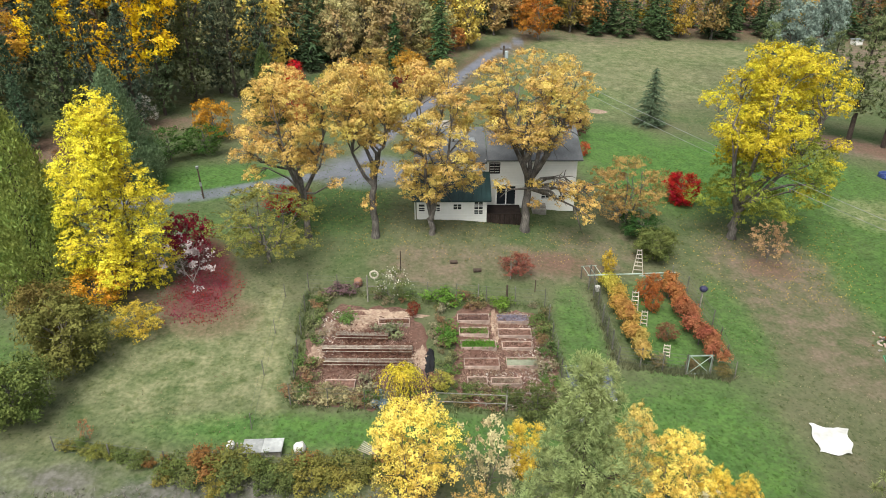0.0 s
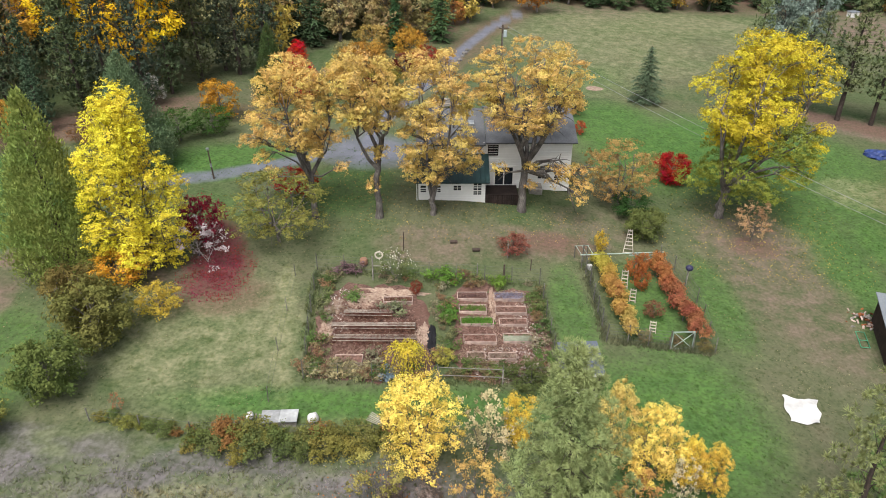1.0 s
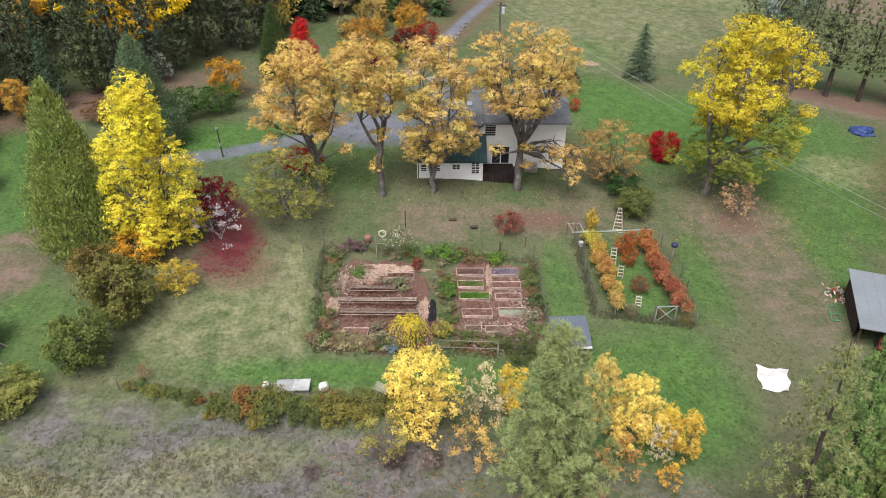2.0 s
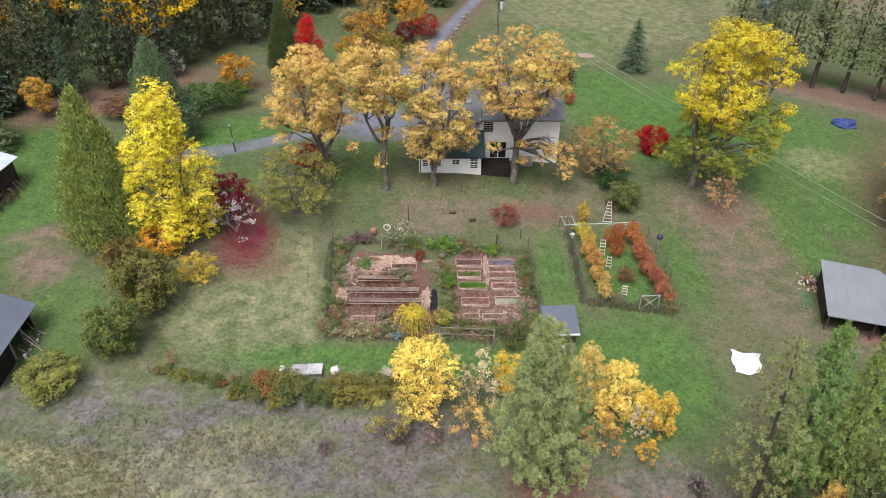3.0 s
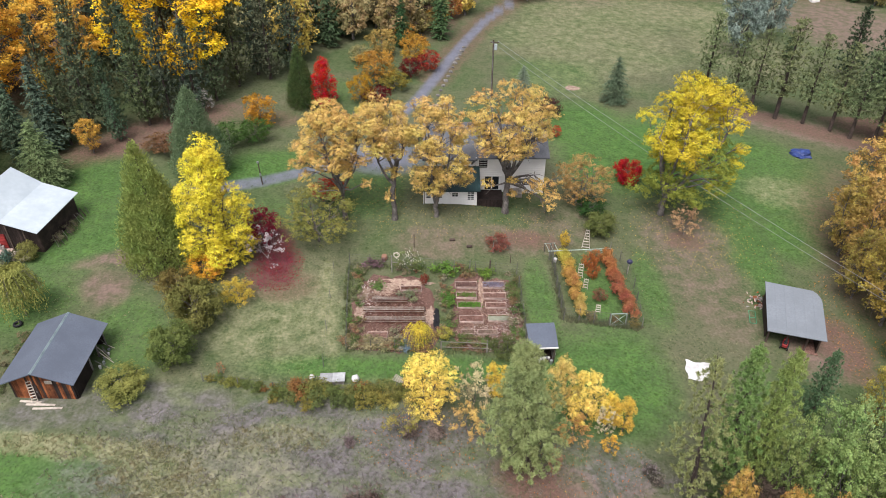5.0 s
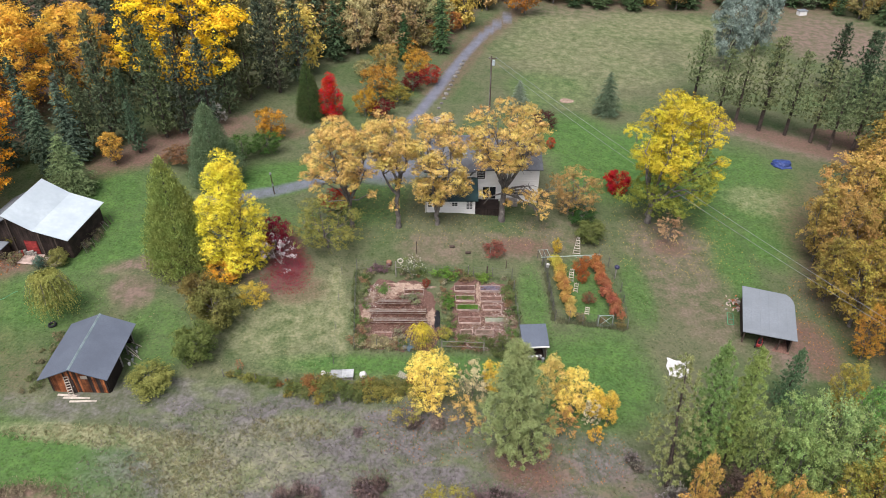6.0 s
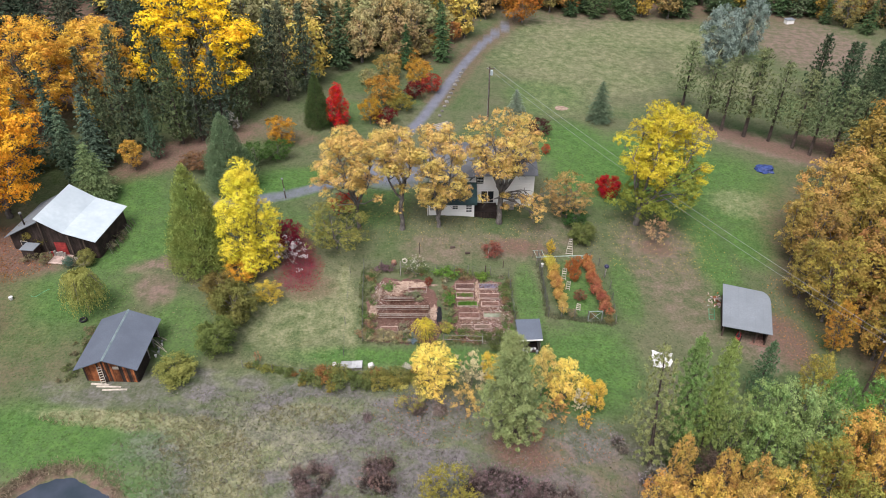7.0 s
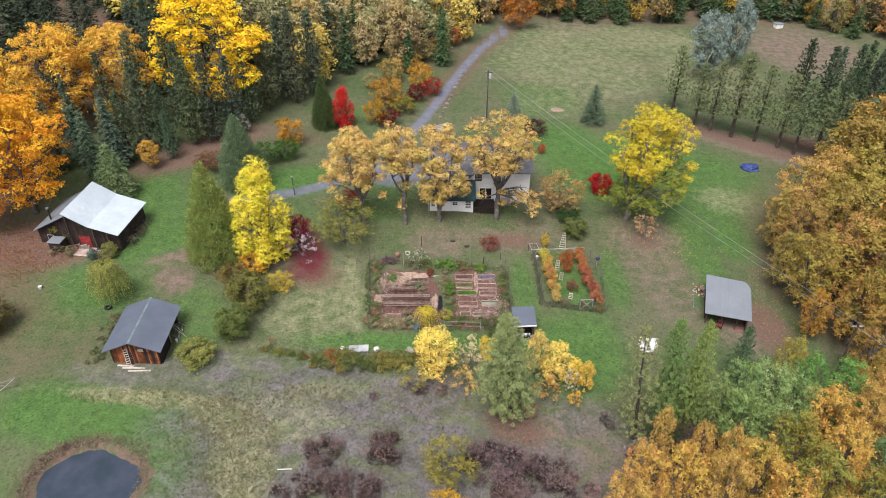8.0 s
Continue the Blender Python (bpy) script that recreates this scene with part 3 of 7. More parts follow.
def ground_material():
    m, nt, b = base_mat("ground_cover", 0.95)
    b.inputs["Specular IOR Level"].default_value = 0.1
    fine, mid, big = noise_node(nt, 3.2, 6), noise_node(nt, 0.7, 5), noise_node(nt, 0.09, 4)
    speck = noise_node(nt, 7.0, 3)

    def shade(n, a, c, lo=0.3, hi=0.7):
        r = ramp_node(nt, ((lo, a), (hi, c)))
        nt.links.new(n.outputs["Fac"], r.inputs[0])
        return r.outputs[0]
    grass = mix(nt, 0.5, shade(fine, (0.040, 0.058, 0.023), (0.130, 0.152, 0.075)), shade(mid, (0.056, 0.086, 0.031), (0.140, 0.140, 0.084)))
    brown = shade(big, (0.125, 0.112, 0.078), (0.050, 0.092, 0.032), 0.40, 0.60)
    grass = mix(nt, 0.38, grass, brown)
    lush = mix(nt, 0.5, shade(fine, (0.026, 0.072, 0.015), (0.096, 0.190, 0.048)), shade(mid, (0.038, 0.104, 0.025), (0.100, 0.165, 0.050)))
    dry = mix(nt, 0.5, shade(fine, (0.125, 0.135, 0.065), (0.29, 0.275, 0.165)), shade(mid, (0.10, 0.130, 0.055), (0.27, 0.258, 0.155), 0.35, 0.65))
    dirt = mix(nt, 0.5, shade(fine, (0.095, 0.076, 0.057), (0.205, 0.152, 0.124)), shade(mid, (0.085, 0.09, 0.048), (0.19, 0.133, 0.110), 0.38, 0.6))
    litter = mix(nt, 0.5, shade(fine, (0.080, 0.050, 0.038), (0.195, 0.122, 0.098)), shade(speck, (0.07, 0.043, 0.03), (0.18, 0.112, 0.086)))
    brush = mix(nt, 0.5, shade(fine, (0.060, 0.057, 0.050), (0.20, 0.182, 0.182)), shade(mid, (0.064, 0.064, 0.054), (0.175, 0.158, 0.165)))
    drift, weedy = noise_node(nt, 0.22, 5, stretch=(1, 1.8, 1)), mix(nt, 0.5, shade(fine, (0.055, 0.074, 0.038), (0.165, 0.182, 0.10)), shade(mid, (0.07, 0.10, 0.04), (0.17, 0.178, 0.10)))
    brush = mix(nt, shade(drift, (0, 0, 0), (0.8, 0.8, 0.8), 0.48, 0.62), brush, weedy)
    clump = noise_node(nt, 1.5, 3)
    gravel = mix(nt, 0.5, shade(speck, (0.105, 0.11, 0.14), (0.185, 0.192, 0.235)), shade(mid, (0.10, 0.103, 0.125), (0.165, 0.172, 0.208)))
    crimson = mix(nt, 0.5, shade(fine, (0.06, 0.020, 0.024), (0.17, 0.048, 0.058)), shade(speck, (0.06, 0.025, 0.025), (0.17, 0.042, 0.052)))
    seps, ats = [], []
    for key in ("zone_a", "zone_b"):
        at = nt.nodes.new("ShaderNodeVertexColor")
        at.layer_name = key
        sp = nt.nodes.new("ShaderNodeSeparateColor")
        nt.links.new(at.outputs["Color"], sp.inputs[0])
        seps.append(sp)
        ats.append(at)

    def edge(sock, how=0.9):
        """A zone's strength with a ragged edge."""
        a, c, d = nt.nodes.new("ShaderNodeMath"), nt.nodes.new("ShaderNodeMath"), nt.nodes.new("ShaderNodeMath")
        s = nt.nodes.new("ShaderNodeMath")
        s.operation = 'ADD'
        nt.links.new(mid.outputs["Fac"], s.inputs[0])
        nt.links.new(fine.outputs["Fac"], s.inputs[1])
        a.operation, a.inputs[1].default_value = 'SUBTRACT', 1.0
        nt.links.new(s.outputs[0], a.inputs[0])
        c.operation, c.inputs[1].default_value = 'MULTIPLY_ADD', how
        nt.links.new(a.outputs[0], c.inputs[0])
        nt.links.new(sock, c.inputs[2])
        d.operation, d.use_clamp = 'MULTIPLY', True
        nt.links.new(c.outputs[0], d.inputs[0])
        e = nt.nodes.new("ShaderNodeMapRange")
        e.inputs[1].default_value, e.inputs[2].default_value = 0.0, 0.35
        nt.links.new(sock, e.inputs[0])
        nt.links.new(e.outputs[0], d.inputs[1])
        return d.outputs[0]
    col = mix(nt, edge(seps[0].outputs[2]), grass, lush)
    tuft2, spots = noise_node(nt, 4.2, 2), ramp_node(nt, ((0.58, (1, 1, 1)), (0.70, (0.55, 0.64, 0.5))))
    nt.links.new(tuft2.outputs["Fac"], spots.inputs[0])
    col = mix(nt, 1.0, col, spots.outputs[0], 'MULTIPLY')
    col = mix(nt, edge(seps[1].outputs[2]), col, brush)
    col = mix(nt, edge(seps[0].outputs[0]), col, dry)
    tuftr = ramp_node(nt, ((0.54, (1, 1, 1)), (0.66, (0.78, 0.82, 0.72))))
    nt.links.new(clump.outputs["Fac"], tuftr.inputs[0])
    col = mix(nt, 1.0, col, tuftr.outputs[0], 'MULTIPLY')
    col = mix(nt, edge(seps[0].outputs[1]), col, dirt)
    col = mix(nt, edge(seps[1].outputs[1]), col, litter)
    col = mix(nt, edge(ats[0].outputs["Alpha"]), col, crimson)
    col = mix(nt, edge(seps[1].outputs[0], 0.35), col, gravel)
    nt.links.new(col, b.inputs["Base Color"])
    bp = nt.nodes.new("ShaderNodeBump")
    bp.inputs["Strength"].default_value, bp.inputs["Distance"].default_value = 0.5, 0.12
    nt.links.new(fine.outputs["Fac"], bp.inputs["Height"])
    nt.links.new(bp.outputs[0], b.inputs["Normal"])
    return m


build_ground()


# ---- the farmhouse ----
def window(parent, x, y, z, w, h, cols=2, rows=2, trim=None):
    """A framed window set into a wall that faces south; y is the wall's face."""
    win = part("window", boxes((x - w / 2, y - 0.02, z, x + w / 2, y + 0.05, z + h)), DARK_GLASS, parent, "dark window with white muntins")
    fr = boxes((x - w / 2 - 0.07, y - 0.07, z - 0.08, x - w / 2, y - 0.01, z + h + 0.08), (x + w / 2, y - 0.07, z - 0.08, x + w / 2 + 0.07, y - 0.01, z + h + 0.08),
               (x - w / 2, y - 0.07, z + h, x + w / 2, y - 0.01, z + h + 0.08), (x - w / 2, y - 0.09, z - 0.08, x + w / 2, y - 0.01, z))
    for i in range(1, cols):
        u = x - w / 2 + w * i / cols
        box(fr, u - 0.025, y - 0.05, z, u + 0.025, y - 0.021, z + h)
    for i in range(1, rows):
        u = z + h * i / rows
        box(fr, x - w / 2, y - 0.055, u - 0.025, x + w / 2, y - 0.024, u + 0.025)
    part("frame", fr, trim or WHITE_WALL, win)
    return win


def roof_slab(parent, name, p, q, r, s, thick, material, label="", ribs=0):
    """A sloping slab with corners p, q (low edge) and r, s (high edge), and raised seams."""
    p, q, r, s = map(Vector, (p, q, r, s))
    n = (q - p).cross(s - p).normalized()
    bm = bmesh.new()
    lo, hi = [bm.verts.new(v - n * thick) for v in (p, q, r, s)], [bm.verts.new(v) for v in (p, q, r, s)]
    bm.faces.new(hi)
    bm.faces.new(lo[::-1])
    for i in range(4):
        j = (i + 1) % 4
        bm.faces.new((lo[i], lo[j], hi[j], hi[i]))
    slab = part(name, bm, material, parent, label)
    if ribs:
        bm = bmesh.new()
        for i in range(ribs + 1):
            u = i / ribs
            bar(bm, p.lerp(q, u) + n * 0.012, s.lerp(r, u) + n * 0.012, 0.022, sides=4)
        part("seams", bm, material, slab)
    return slab


def farmhouse():
    h = thing("farmhouse", 0, 0, 0, 0, "white two-storey farmhouse with green metal and grey roofs behind old oaks", "house")
    B = 0.5
    # walls
    part("wall", boxes((-2.7, 63.0, B - 0.6, 4.1, 66.45, 3.0)), WHITE_WALL, h, "white painted wall of the low wing")
    part("wall", boxes((4.0, 66.5, B - 0.6, 8.1, 70.0, 5.7)), WHITE_WALL, h, "white painted wall of the tall bay")
    part("wall", boxes((8.15, 67.0, B - 0.6, 13.3, 76.8, 5.7)), WHITE_WALL, h, "white painted wall")
    part("wall", boxes((-2.6, 66.5, B - 0.6, 3.95, 76.8, 5.5)), WHITE_WALL, h, "white painted wall")
    # weatherboard lines on the fronts
    for x0, x1, y, z0, z1 in ((-2.7, 4.1, 63.0, B, 3.0), (4.0, 8.1, 66.5, B, 5.7), (8.15, 13.3, 67.0, B, 5.7)):
        z = z0
        while z < z1 - 0.1:
            part("weatherboard", boxes((x0, y - 0.022, z, x1, y - 0.001, z + 0.05)), WHITE_WALL, h)
            z += 0.28
    # roofs
    roof_slab(h, "roof", (-3.1, 62.5, 3.0), (4.5, 62.5, 3.0), (4.5, 66.6, 4.5), (-3.1, 66.6, 4.5), 0.12, GREEN_ROOF, "dark green standing-seam metal roof", 17)
    roof_slab(h, "roof", (-3.0, 66.1, 5.55), (4.2, 66.1, 5.55), (4.2, 71.9, 7.3), (-3.0, 71.9, 7.3), 0.14, GREY_ROOF, "grey shingled roof")
    roof_slab(h, "roof", (4.2, 77.3, 5.55), (-3.0, 77.3, 5.55), (-3.0, 71.9, 7.3), (4.2, 71.9, 7.3), 0.14, GREY_ROOF, "grey shingled roof")
    roof_slab(h, "roof", (4.25, 66.2, 5.75), (13.7, 66.2, 5.75), (13.7, 71.9, 7.55), (4.25, 71.9, 7.55), 0.14, GREY_ROOF, "grey shingled roof")
    roof_slab(h, "roof", (13.7, 77.3, 5.75), (4.25, 77.3, 5.75), (4.25, 71.9, 7.55), (13.7, 71.9, 7.55), 0.14, GREY_ROOF, "grey shingled roof")
    roof_slab(h, "roof", (3.5, 66.1, 4.85), (3.5, 71, 4.85), (4.3, 71, 5.75), (4.3, 66.1, 5.75), 0.1, GREY_ROOF, "clipped side slope")
    part("gable", prism(((13.25, 5.6), (13.3, 5.6), (13.3, 5.7), (13.25, 5.7)), 67, 76.8), WHITE_WALL, h)
    # windows and doors
    window(h, 3.3, 63.0, 1.45, 0.8, 1.3, 2, 3)
    window(h, -0.8, 63.0, 1.75, 0.7, 0.8, 2, 2)
    window(h, 1.25, 63.0, 1.9, 0.75, 0.6, 2, 1)
    window(h, -2.2, 63.0, 1.75, 0.55, 0.8, 1, 2)
    window(h, 5.0, 66.5, 4.35, 0.95, 1.0, 2, 2, DARK_WOOD)
    d = part("door", boxes((5.3, 66.44, 0.95, 7.15, 66.49, 2.95)), DARK_GLASS, h, "dark double glass door with white frame")
    part("frame", boxes((5.12, 66.34, 0.9, 5.3, 66.43, 3.12), (7.15, 66.34, 0.9, 7.33, 66.43, 3.12), (5.3, 66.34, 2.95, 7.15, 66.43, 3.12), (6.17, 66.35, 0.95, 6.28, 66.43, 2.95)), WHITE_WALL, d)
    window(h, 10.3, 67.0, 1.3, 0.8, 1.0, 2, 2)
    window(h, 12.0, 67.0, 1.2, 0.7, 0.5, 2, 1)
    part("skylight", boxes((2.5, 69.0, 6.42, 3.1, 70.1, 6.78), bevel=0.03), STEEL, h, "pale framed skylight")
    part("chimney", boxes((1.0, 71.2, 6.6, 1.5, 71.7, 8.0), (0.93, 71.13, 8.0, 1.57, 71.77, 8.1)), STEEL, h, "pale metal flue")
    part("awning_vent", boxes((3.45, 65.5, 4.1, 3.75, 65.8, 4.5), bevel=0.03), STEEL, h, "pale square roof vent")
    # deck with board skirt
    part("deck", boxes((4.15, 62.95, 0.72, 7.6, 66.45, 0.86)), DARK_WOOD, h, "dark brown wooden deck")
    x = 4.15
    part("deck_skirt", boxes((4.15, 63.0, B - 0.5, 7.6, 63.06, 0.72)), DARK_WOOD, h, "dark board skirt")
    while x < 7.5:
        part("board", boxes((x, 62.93, B - 0.35, x + 0.2, 62.975, 1.42)), DARK_WOOD, h)
        x += 0.23
    part("handrail", boxes((4.1, 62.88, 1.43, 7.65, 63.04, 1.49)), DARK_WOOD, h)
    for x in (4.2, 7.5):
        part("post", boxes((x, 62.99, 0.87, x + 0.1, 63.09, 1.42)), DARK_WOOD, h)
    part("steps", boxes((8.9, 66.0, B - 0.4, 10.3, 66.9, 0.85), (8.9, 65.6, B - 0.4, 10.3, 65.98, 0.68)), GREY_WOOD, h, "pale grey wooden steps")
    part("drainpipe", bar(bmesh.new(), (-2.85, 62.9, B), (-2.85, 62.9, 3.0), 0.05), WHITE_WALL, h)
    return h


farmhouse()


def board_wall(parent, x0, x1, y, z0, top, material, step=0.24, thick=0.05, name="board", odd=None):
    """Upright boards along a wall that faces south; top gives the height at x."""
    x = x0
    rng = random.Random(int(100 * x0))
    while x < x1 - 0.05:
        w = min(step - 0.012, x1 - x)
        o = rng.uniform(0, 0.02)
        bm = bmesh.new()
        za, zb = top(x), top(x + w)
        vs = [bm.verts.new(c) for c in ((x, y - thick - o, z0), (x + w, y - thick - o, z0), (x + w, y - o, z0), (x, y - o, z0), (x, y - thick - o, za), (x + w, y - thick - o, zb), (x + w, y - o, zb), (x, y - o, za))]
        for f in ((3, 2, 1, 0), (4, 5, 6, 7), (0, 1, 5, 4), (1, 2, 6, 5), (2, 3, 7, 6), (3, 0, 4, 7)):
            bm.faces.new([vs[i] for i in f])
        part(name, bm, odd if odd and rng.random() < 0.3 else material, parent)
        x += step


def woodshed():
    """The gabled shed with red-brown boards beside the brush meadow."""
    s = thing("wooden_shed", 0.1, 0.6, 0, 0, "red-brown board shed with blue-grey roof and pale ridge cap", "shed")
    x0, x1, y0, y1, zb, ze, zr = -41.0, -35.0, 29.7, 36.9, 0.0, 2.85, 4.1
    xm = (x0 + x1) / 2

    def top(x):
        return ze + (zr - ze) * (1 - abs(x - xm) / (xm - x0 + 0.0)) - 0.06
    w = part("wall", prism(((x0 + 0.1, zb - 0.5), (x1 - 0.1, zb - 0.5), (x1 - 0.1, ze - 0.05), (xm, zr - 0.15), (x0 + 0.1, ze - 0.05)), y0 + 0.07, y0 + 0.14), DARK_WOOD, s)
    board_wall(s, x0 + 0.1, x1 - 0.05, y0 + 0.06, zb - 0.3, top, RED_WOOD, 0.2, odd=DARK_WOOD)
    part("wall", prism(((x0 + 0.1, zb - 0.5), (x1 - 0.1, zb - 0.5), (x1 - 0.1, ze - 0.05), (xm, zr - 0.15), (x0 + 0.1, ze - 0.05)), y1 - 0.14, y1 - 0.07), DARK_WOOD, s)
    part("wall", boxes((x0, y0 + 0.15, zb - 0.5, x0 + 0.08, y1 - 0.15, ze - 0.08)), RED_WOOD, s)
    part("wall", boxes((x1 - 0.08, y0 + 0.15, zb - 0.5, x1, y0 + 3.4, ze - 0.08)), DARK_WOOD, s)
    for k in range(3):
        y = y0 + 3.6 + k * 1.75
        part("post", boxes((x1 - 0.16, y, zb - 0.4, x1 - 0.02, y + 0.14, ze - 0.08)), GREY_WOOD, s)
    k = (zr - ze) / (xm - x0)
    eo = 0.55
    roof_slab(s, "roof", (x0 - eo, y1 + 0.5, ze - k * eo), (x0 - eo, y0 - 0.75, ze - k * eo), (xm, y0 - 0.75, zr), (xm, y1 + 0.5, zr), 0.1, BLUE_ROOF, "blue-grey rolled roofing")
    roof_slab(s, "roof", (x1 + eo, y0 - 0.75, ze - k * eo), (x1 + eo, y1 + 0.5, ze - k * eo), (xm, y1 + 0.5, zr), (xm, y0 - 0.75, zr), 0.1, BLUE_ROOF, "blue-grey rolled roofing")
    part("ridge_cap", prism(((xm - 0.13, zr - 0.03), (xm, zr + 0.05), (xm + 0.13, zr - 0.03), (xm, zr + 0.02)), y0 - 0.78, y1 + 0.53), RIDGE_GREEN, s, "pale green ridge cap")
    part("sign", boxes((-37.5, y0 - 0.09, 2.1, -36.85, y0 - 0.05, 2.5)), PALE_WOOD, s, "pale blank board")
    d = part("door", boxes((-39.0, y0 - 0.1, zb - 0.1, -38.4, y0 - 0.05, 2.0)), DARK_WOOD, s, "dark plank door")
    part("handle", boxes((-38.6, y0 - 0.14, 1.0, -38.55, y0 - 0.1, 1.15)), STEEL, d)
    return s


woodshed()


def tin_barn():
    """The dark board barn with a pale tin roof of two pitches."""
    b = thing("barn", -46.4, 51.2, 0, -7, "dark weathered board barn with pale tin roof", "barn")
    z0 = 1.75
    L = 8.3
    # across: x from the ridge over the break to the eave (0)
    zr, zk, ze = 8.0, 6.05, 4.9
    xr, xk, xe = -7.7, -4.3, 0.0
    roof_slab(b, "roof", (xk, -0.6, zk), (xk, L, zk), (xr, L, zr), (xr, -0.6, zr), 0.08, TIN_ROOF, "pale galvanised tin roof")
    roof_slab(b, "roof", (xe, -0.6, ze), (xe, L, ze), (xk, L, zk), (xk, -0.6, zk), 0.08, TIN_ROOF, "pale galvanised tin roof")
    roof_slab(b, "roof", (xr - 5.5, L, zr - 3.6), (xr - 5.5, -0.3, zr - 3.6), (xr, -0.3, zr - 0.7), (xr, L, zr - 0.7), 0.08, PALE_ROOF, "dull grey lean-to roof", 10)

    def top(x):
        if x > xk:
            return ze + (zk - ze) * (x - xe) / (xk - xe) - 0.14
        if x > xr:
            return zk + (zr - zk) * (x - xk) / (xr - xk) - 0.14
        return zr - 0.9 - 2.9 * (xr - x) / 5.5
    out = [(xr - 5.1, z0 - 0.6), (xe - 0.6, z0 - 0.6), (xe - 0.6, top(xe - 0.6)), (xk, top(xk)), (xr, top(xr + 0.001)), (xr - 0.001, top(xr - 0.001)), (xr - 5.1, top(xr - 5.1))]
    part("wall", prism(out, 0.3, 0.38), DARK_WOOD, b)
    part("wall", prism(out, L - 0.4, L - 0.32), DARK_WOOD, b)
    board_wall(b, xr - 5.0, xe - 0.7, 0.29, z0 - 0.4, top, DARK_WOOD, 0.3)
    part("wall", boxes((xe - 0.68, 0.4, z0 - 0.6, xe - 0.6, L - 0.4, ze - 0.2)), DARK_WOOD, b)
    part("wall", boxes((xr - 5.1, 0.4, z0 - 0.6, xr - 5.02, L - 0.4, top(xr - 5.0))), DARK_WOOD, b)
    d = part("door", boxes((-6.6, 0.12, z0 - 0.1, -4.9, 0.2, z0 + 2.1)), RED_PAINT, b, "red panelled door darkened for the shade under the roof")
    for k in range(4):
        part("panel", boxes((-6.5, 0.09, z0 + 0.1 + 0.5 * k, -5.0, 0.118, z0 + 0.45 + 0.5 * k), bevel=0.01), RED_PAINT, d)
    for x in (-7.6, -4.0, -2.0):
        part("post", boxes((x, -0.35, z0 - 0.4, x + 0.16, -0.19, top(x) - 0.02)), POLE_WOOD, b)
    w = part("window", boxes((-11.3, 0.02, z0 + 1.2, -10.5, 0.055, z0 + 1.9)), DARK_GLASS, b)
    part("frame", boxes((-11.4, 0.06, z0 + 1.1, -10.4, 0.09, z0 + 2.0)), PALE_WOOD, w)
    part("flue", bar(bmesh.new(), (-10.6, 1.0, z0 + 3.4), (-10.6, 1.0, z0 + 5.8), 0.11, sides=8), DARK_WOOD, b, "rusty stove pipe with pale cap")
    part("flue_cap", bar(bmesh.new(), (-10.6, 1.0, z0 + 5.81), (-10.6, 1.0, z0 + 6.0), 0.2, sides=8), STEEL, b)
    return b


tin_barn()


def open_shed():
    """The single-pitch shed with an open front."""
    s = thing("open_shed", 35.2, 41.4, 0, -17, "open-fronted dark shed with pale grey single-pitch roof", "shed")
    W, D, z0 = 5.4, 7.1, -4.1
    zf, zb = -1.45, -0.72
    part("wall", boxes((0.1, D - 0.3, z0 - 0.5, W - 1.1, D - 0.2, zb - 0.18)), DARK_WOOD, s)
    part("wall", boxes((0.0, 1.2, z0 - 0.5, 0.1, D - 0.1, zf - 0.0)), DARK_WOOD, s)
    part("wall", boxes((W - 0.1, 0.6, z0 - 0.8, W, D - 2.3, zf - 0.0)), DARK_WOOD, s)
    part("wall", prism(((W - 1.1, z0 - 0.6), (W - 1.02, z0 - 0.6), (W - 1.02, zf + 0.3), (W - 1.1, zf + 0.3)), D - 2.3, D - 0.3), DARK_WOOD, s)
    for x in (0.02, 2.0, 4.0, W - 0.18):
        part("post", boxes((x, 0.25, z0 - 0.8, x + 0.16, 0.41, zf - 0.06)), POLE_WOOD, s)
    part("beam", boxes((0, 0.2, zf - 0.22, W, 0.36, zf - 0.06)), POLE_WOOD, s)
    part("floor_slab", boxes((-0.1, 0.0, z0 - 0.6, W + 0.1, D - 0.3, z0 + 0.03)), SOIL, s)
    rise = (zb - zf + 0.1) / (D + 0.7)
    rim = ((-0.3, -0.45), (W + 0.3, -0.45), (W + 0.3, D - 1.7), (W + 0.18, D - 1.0), (W - 0.15, D - 0.4), (W - 0.6, D + 0.0), (-0.3, D + 0.25))
    bm = bmesh.new()
    hi = [bm.verts.new((x, y, zf - 0.1 + rise * (y + 0.45))) for x, y in rim]
    lo = [bm.verts.new(v.co - Vector((0, 0, 0.09))) for v in hi]
    bm.faces.new(hi)
    bm.faces.new(lo[::-1])
    for i in range(7):
        j = (i + 1) % 7
        bm.faces.new((lo[i], lo[j], hi[j], hi[i]))
    part("roof", bm, PALE_ROOF, s, "pale grey sheet roof with a cut corner")
    for k in range(1, 6):
        x = -0.3 + (W + 0.6) * k / 6
        end = D + 0.1 if x < W - 0.9 else D - 0.7
        part("seam", bar(bmesh.new(), (x, -0.44, zf - 0.1), (x, end, zf - 0.1 + rise * (end + 0.45)), 0.012, sides=4), PALE_ROOF, s)
    return s


open_shed()


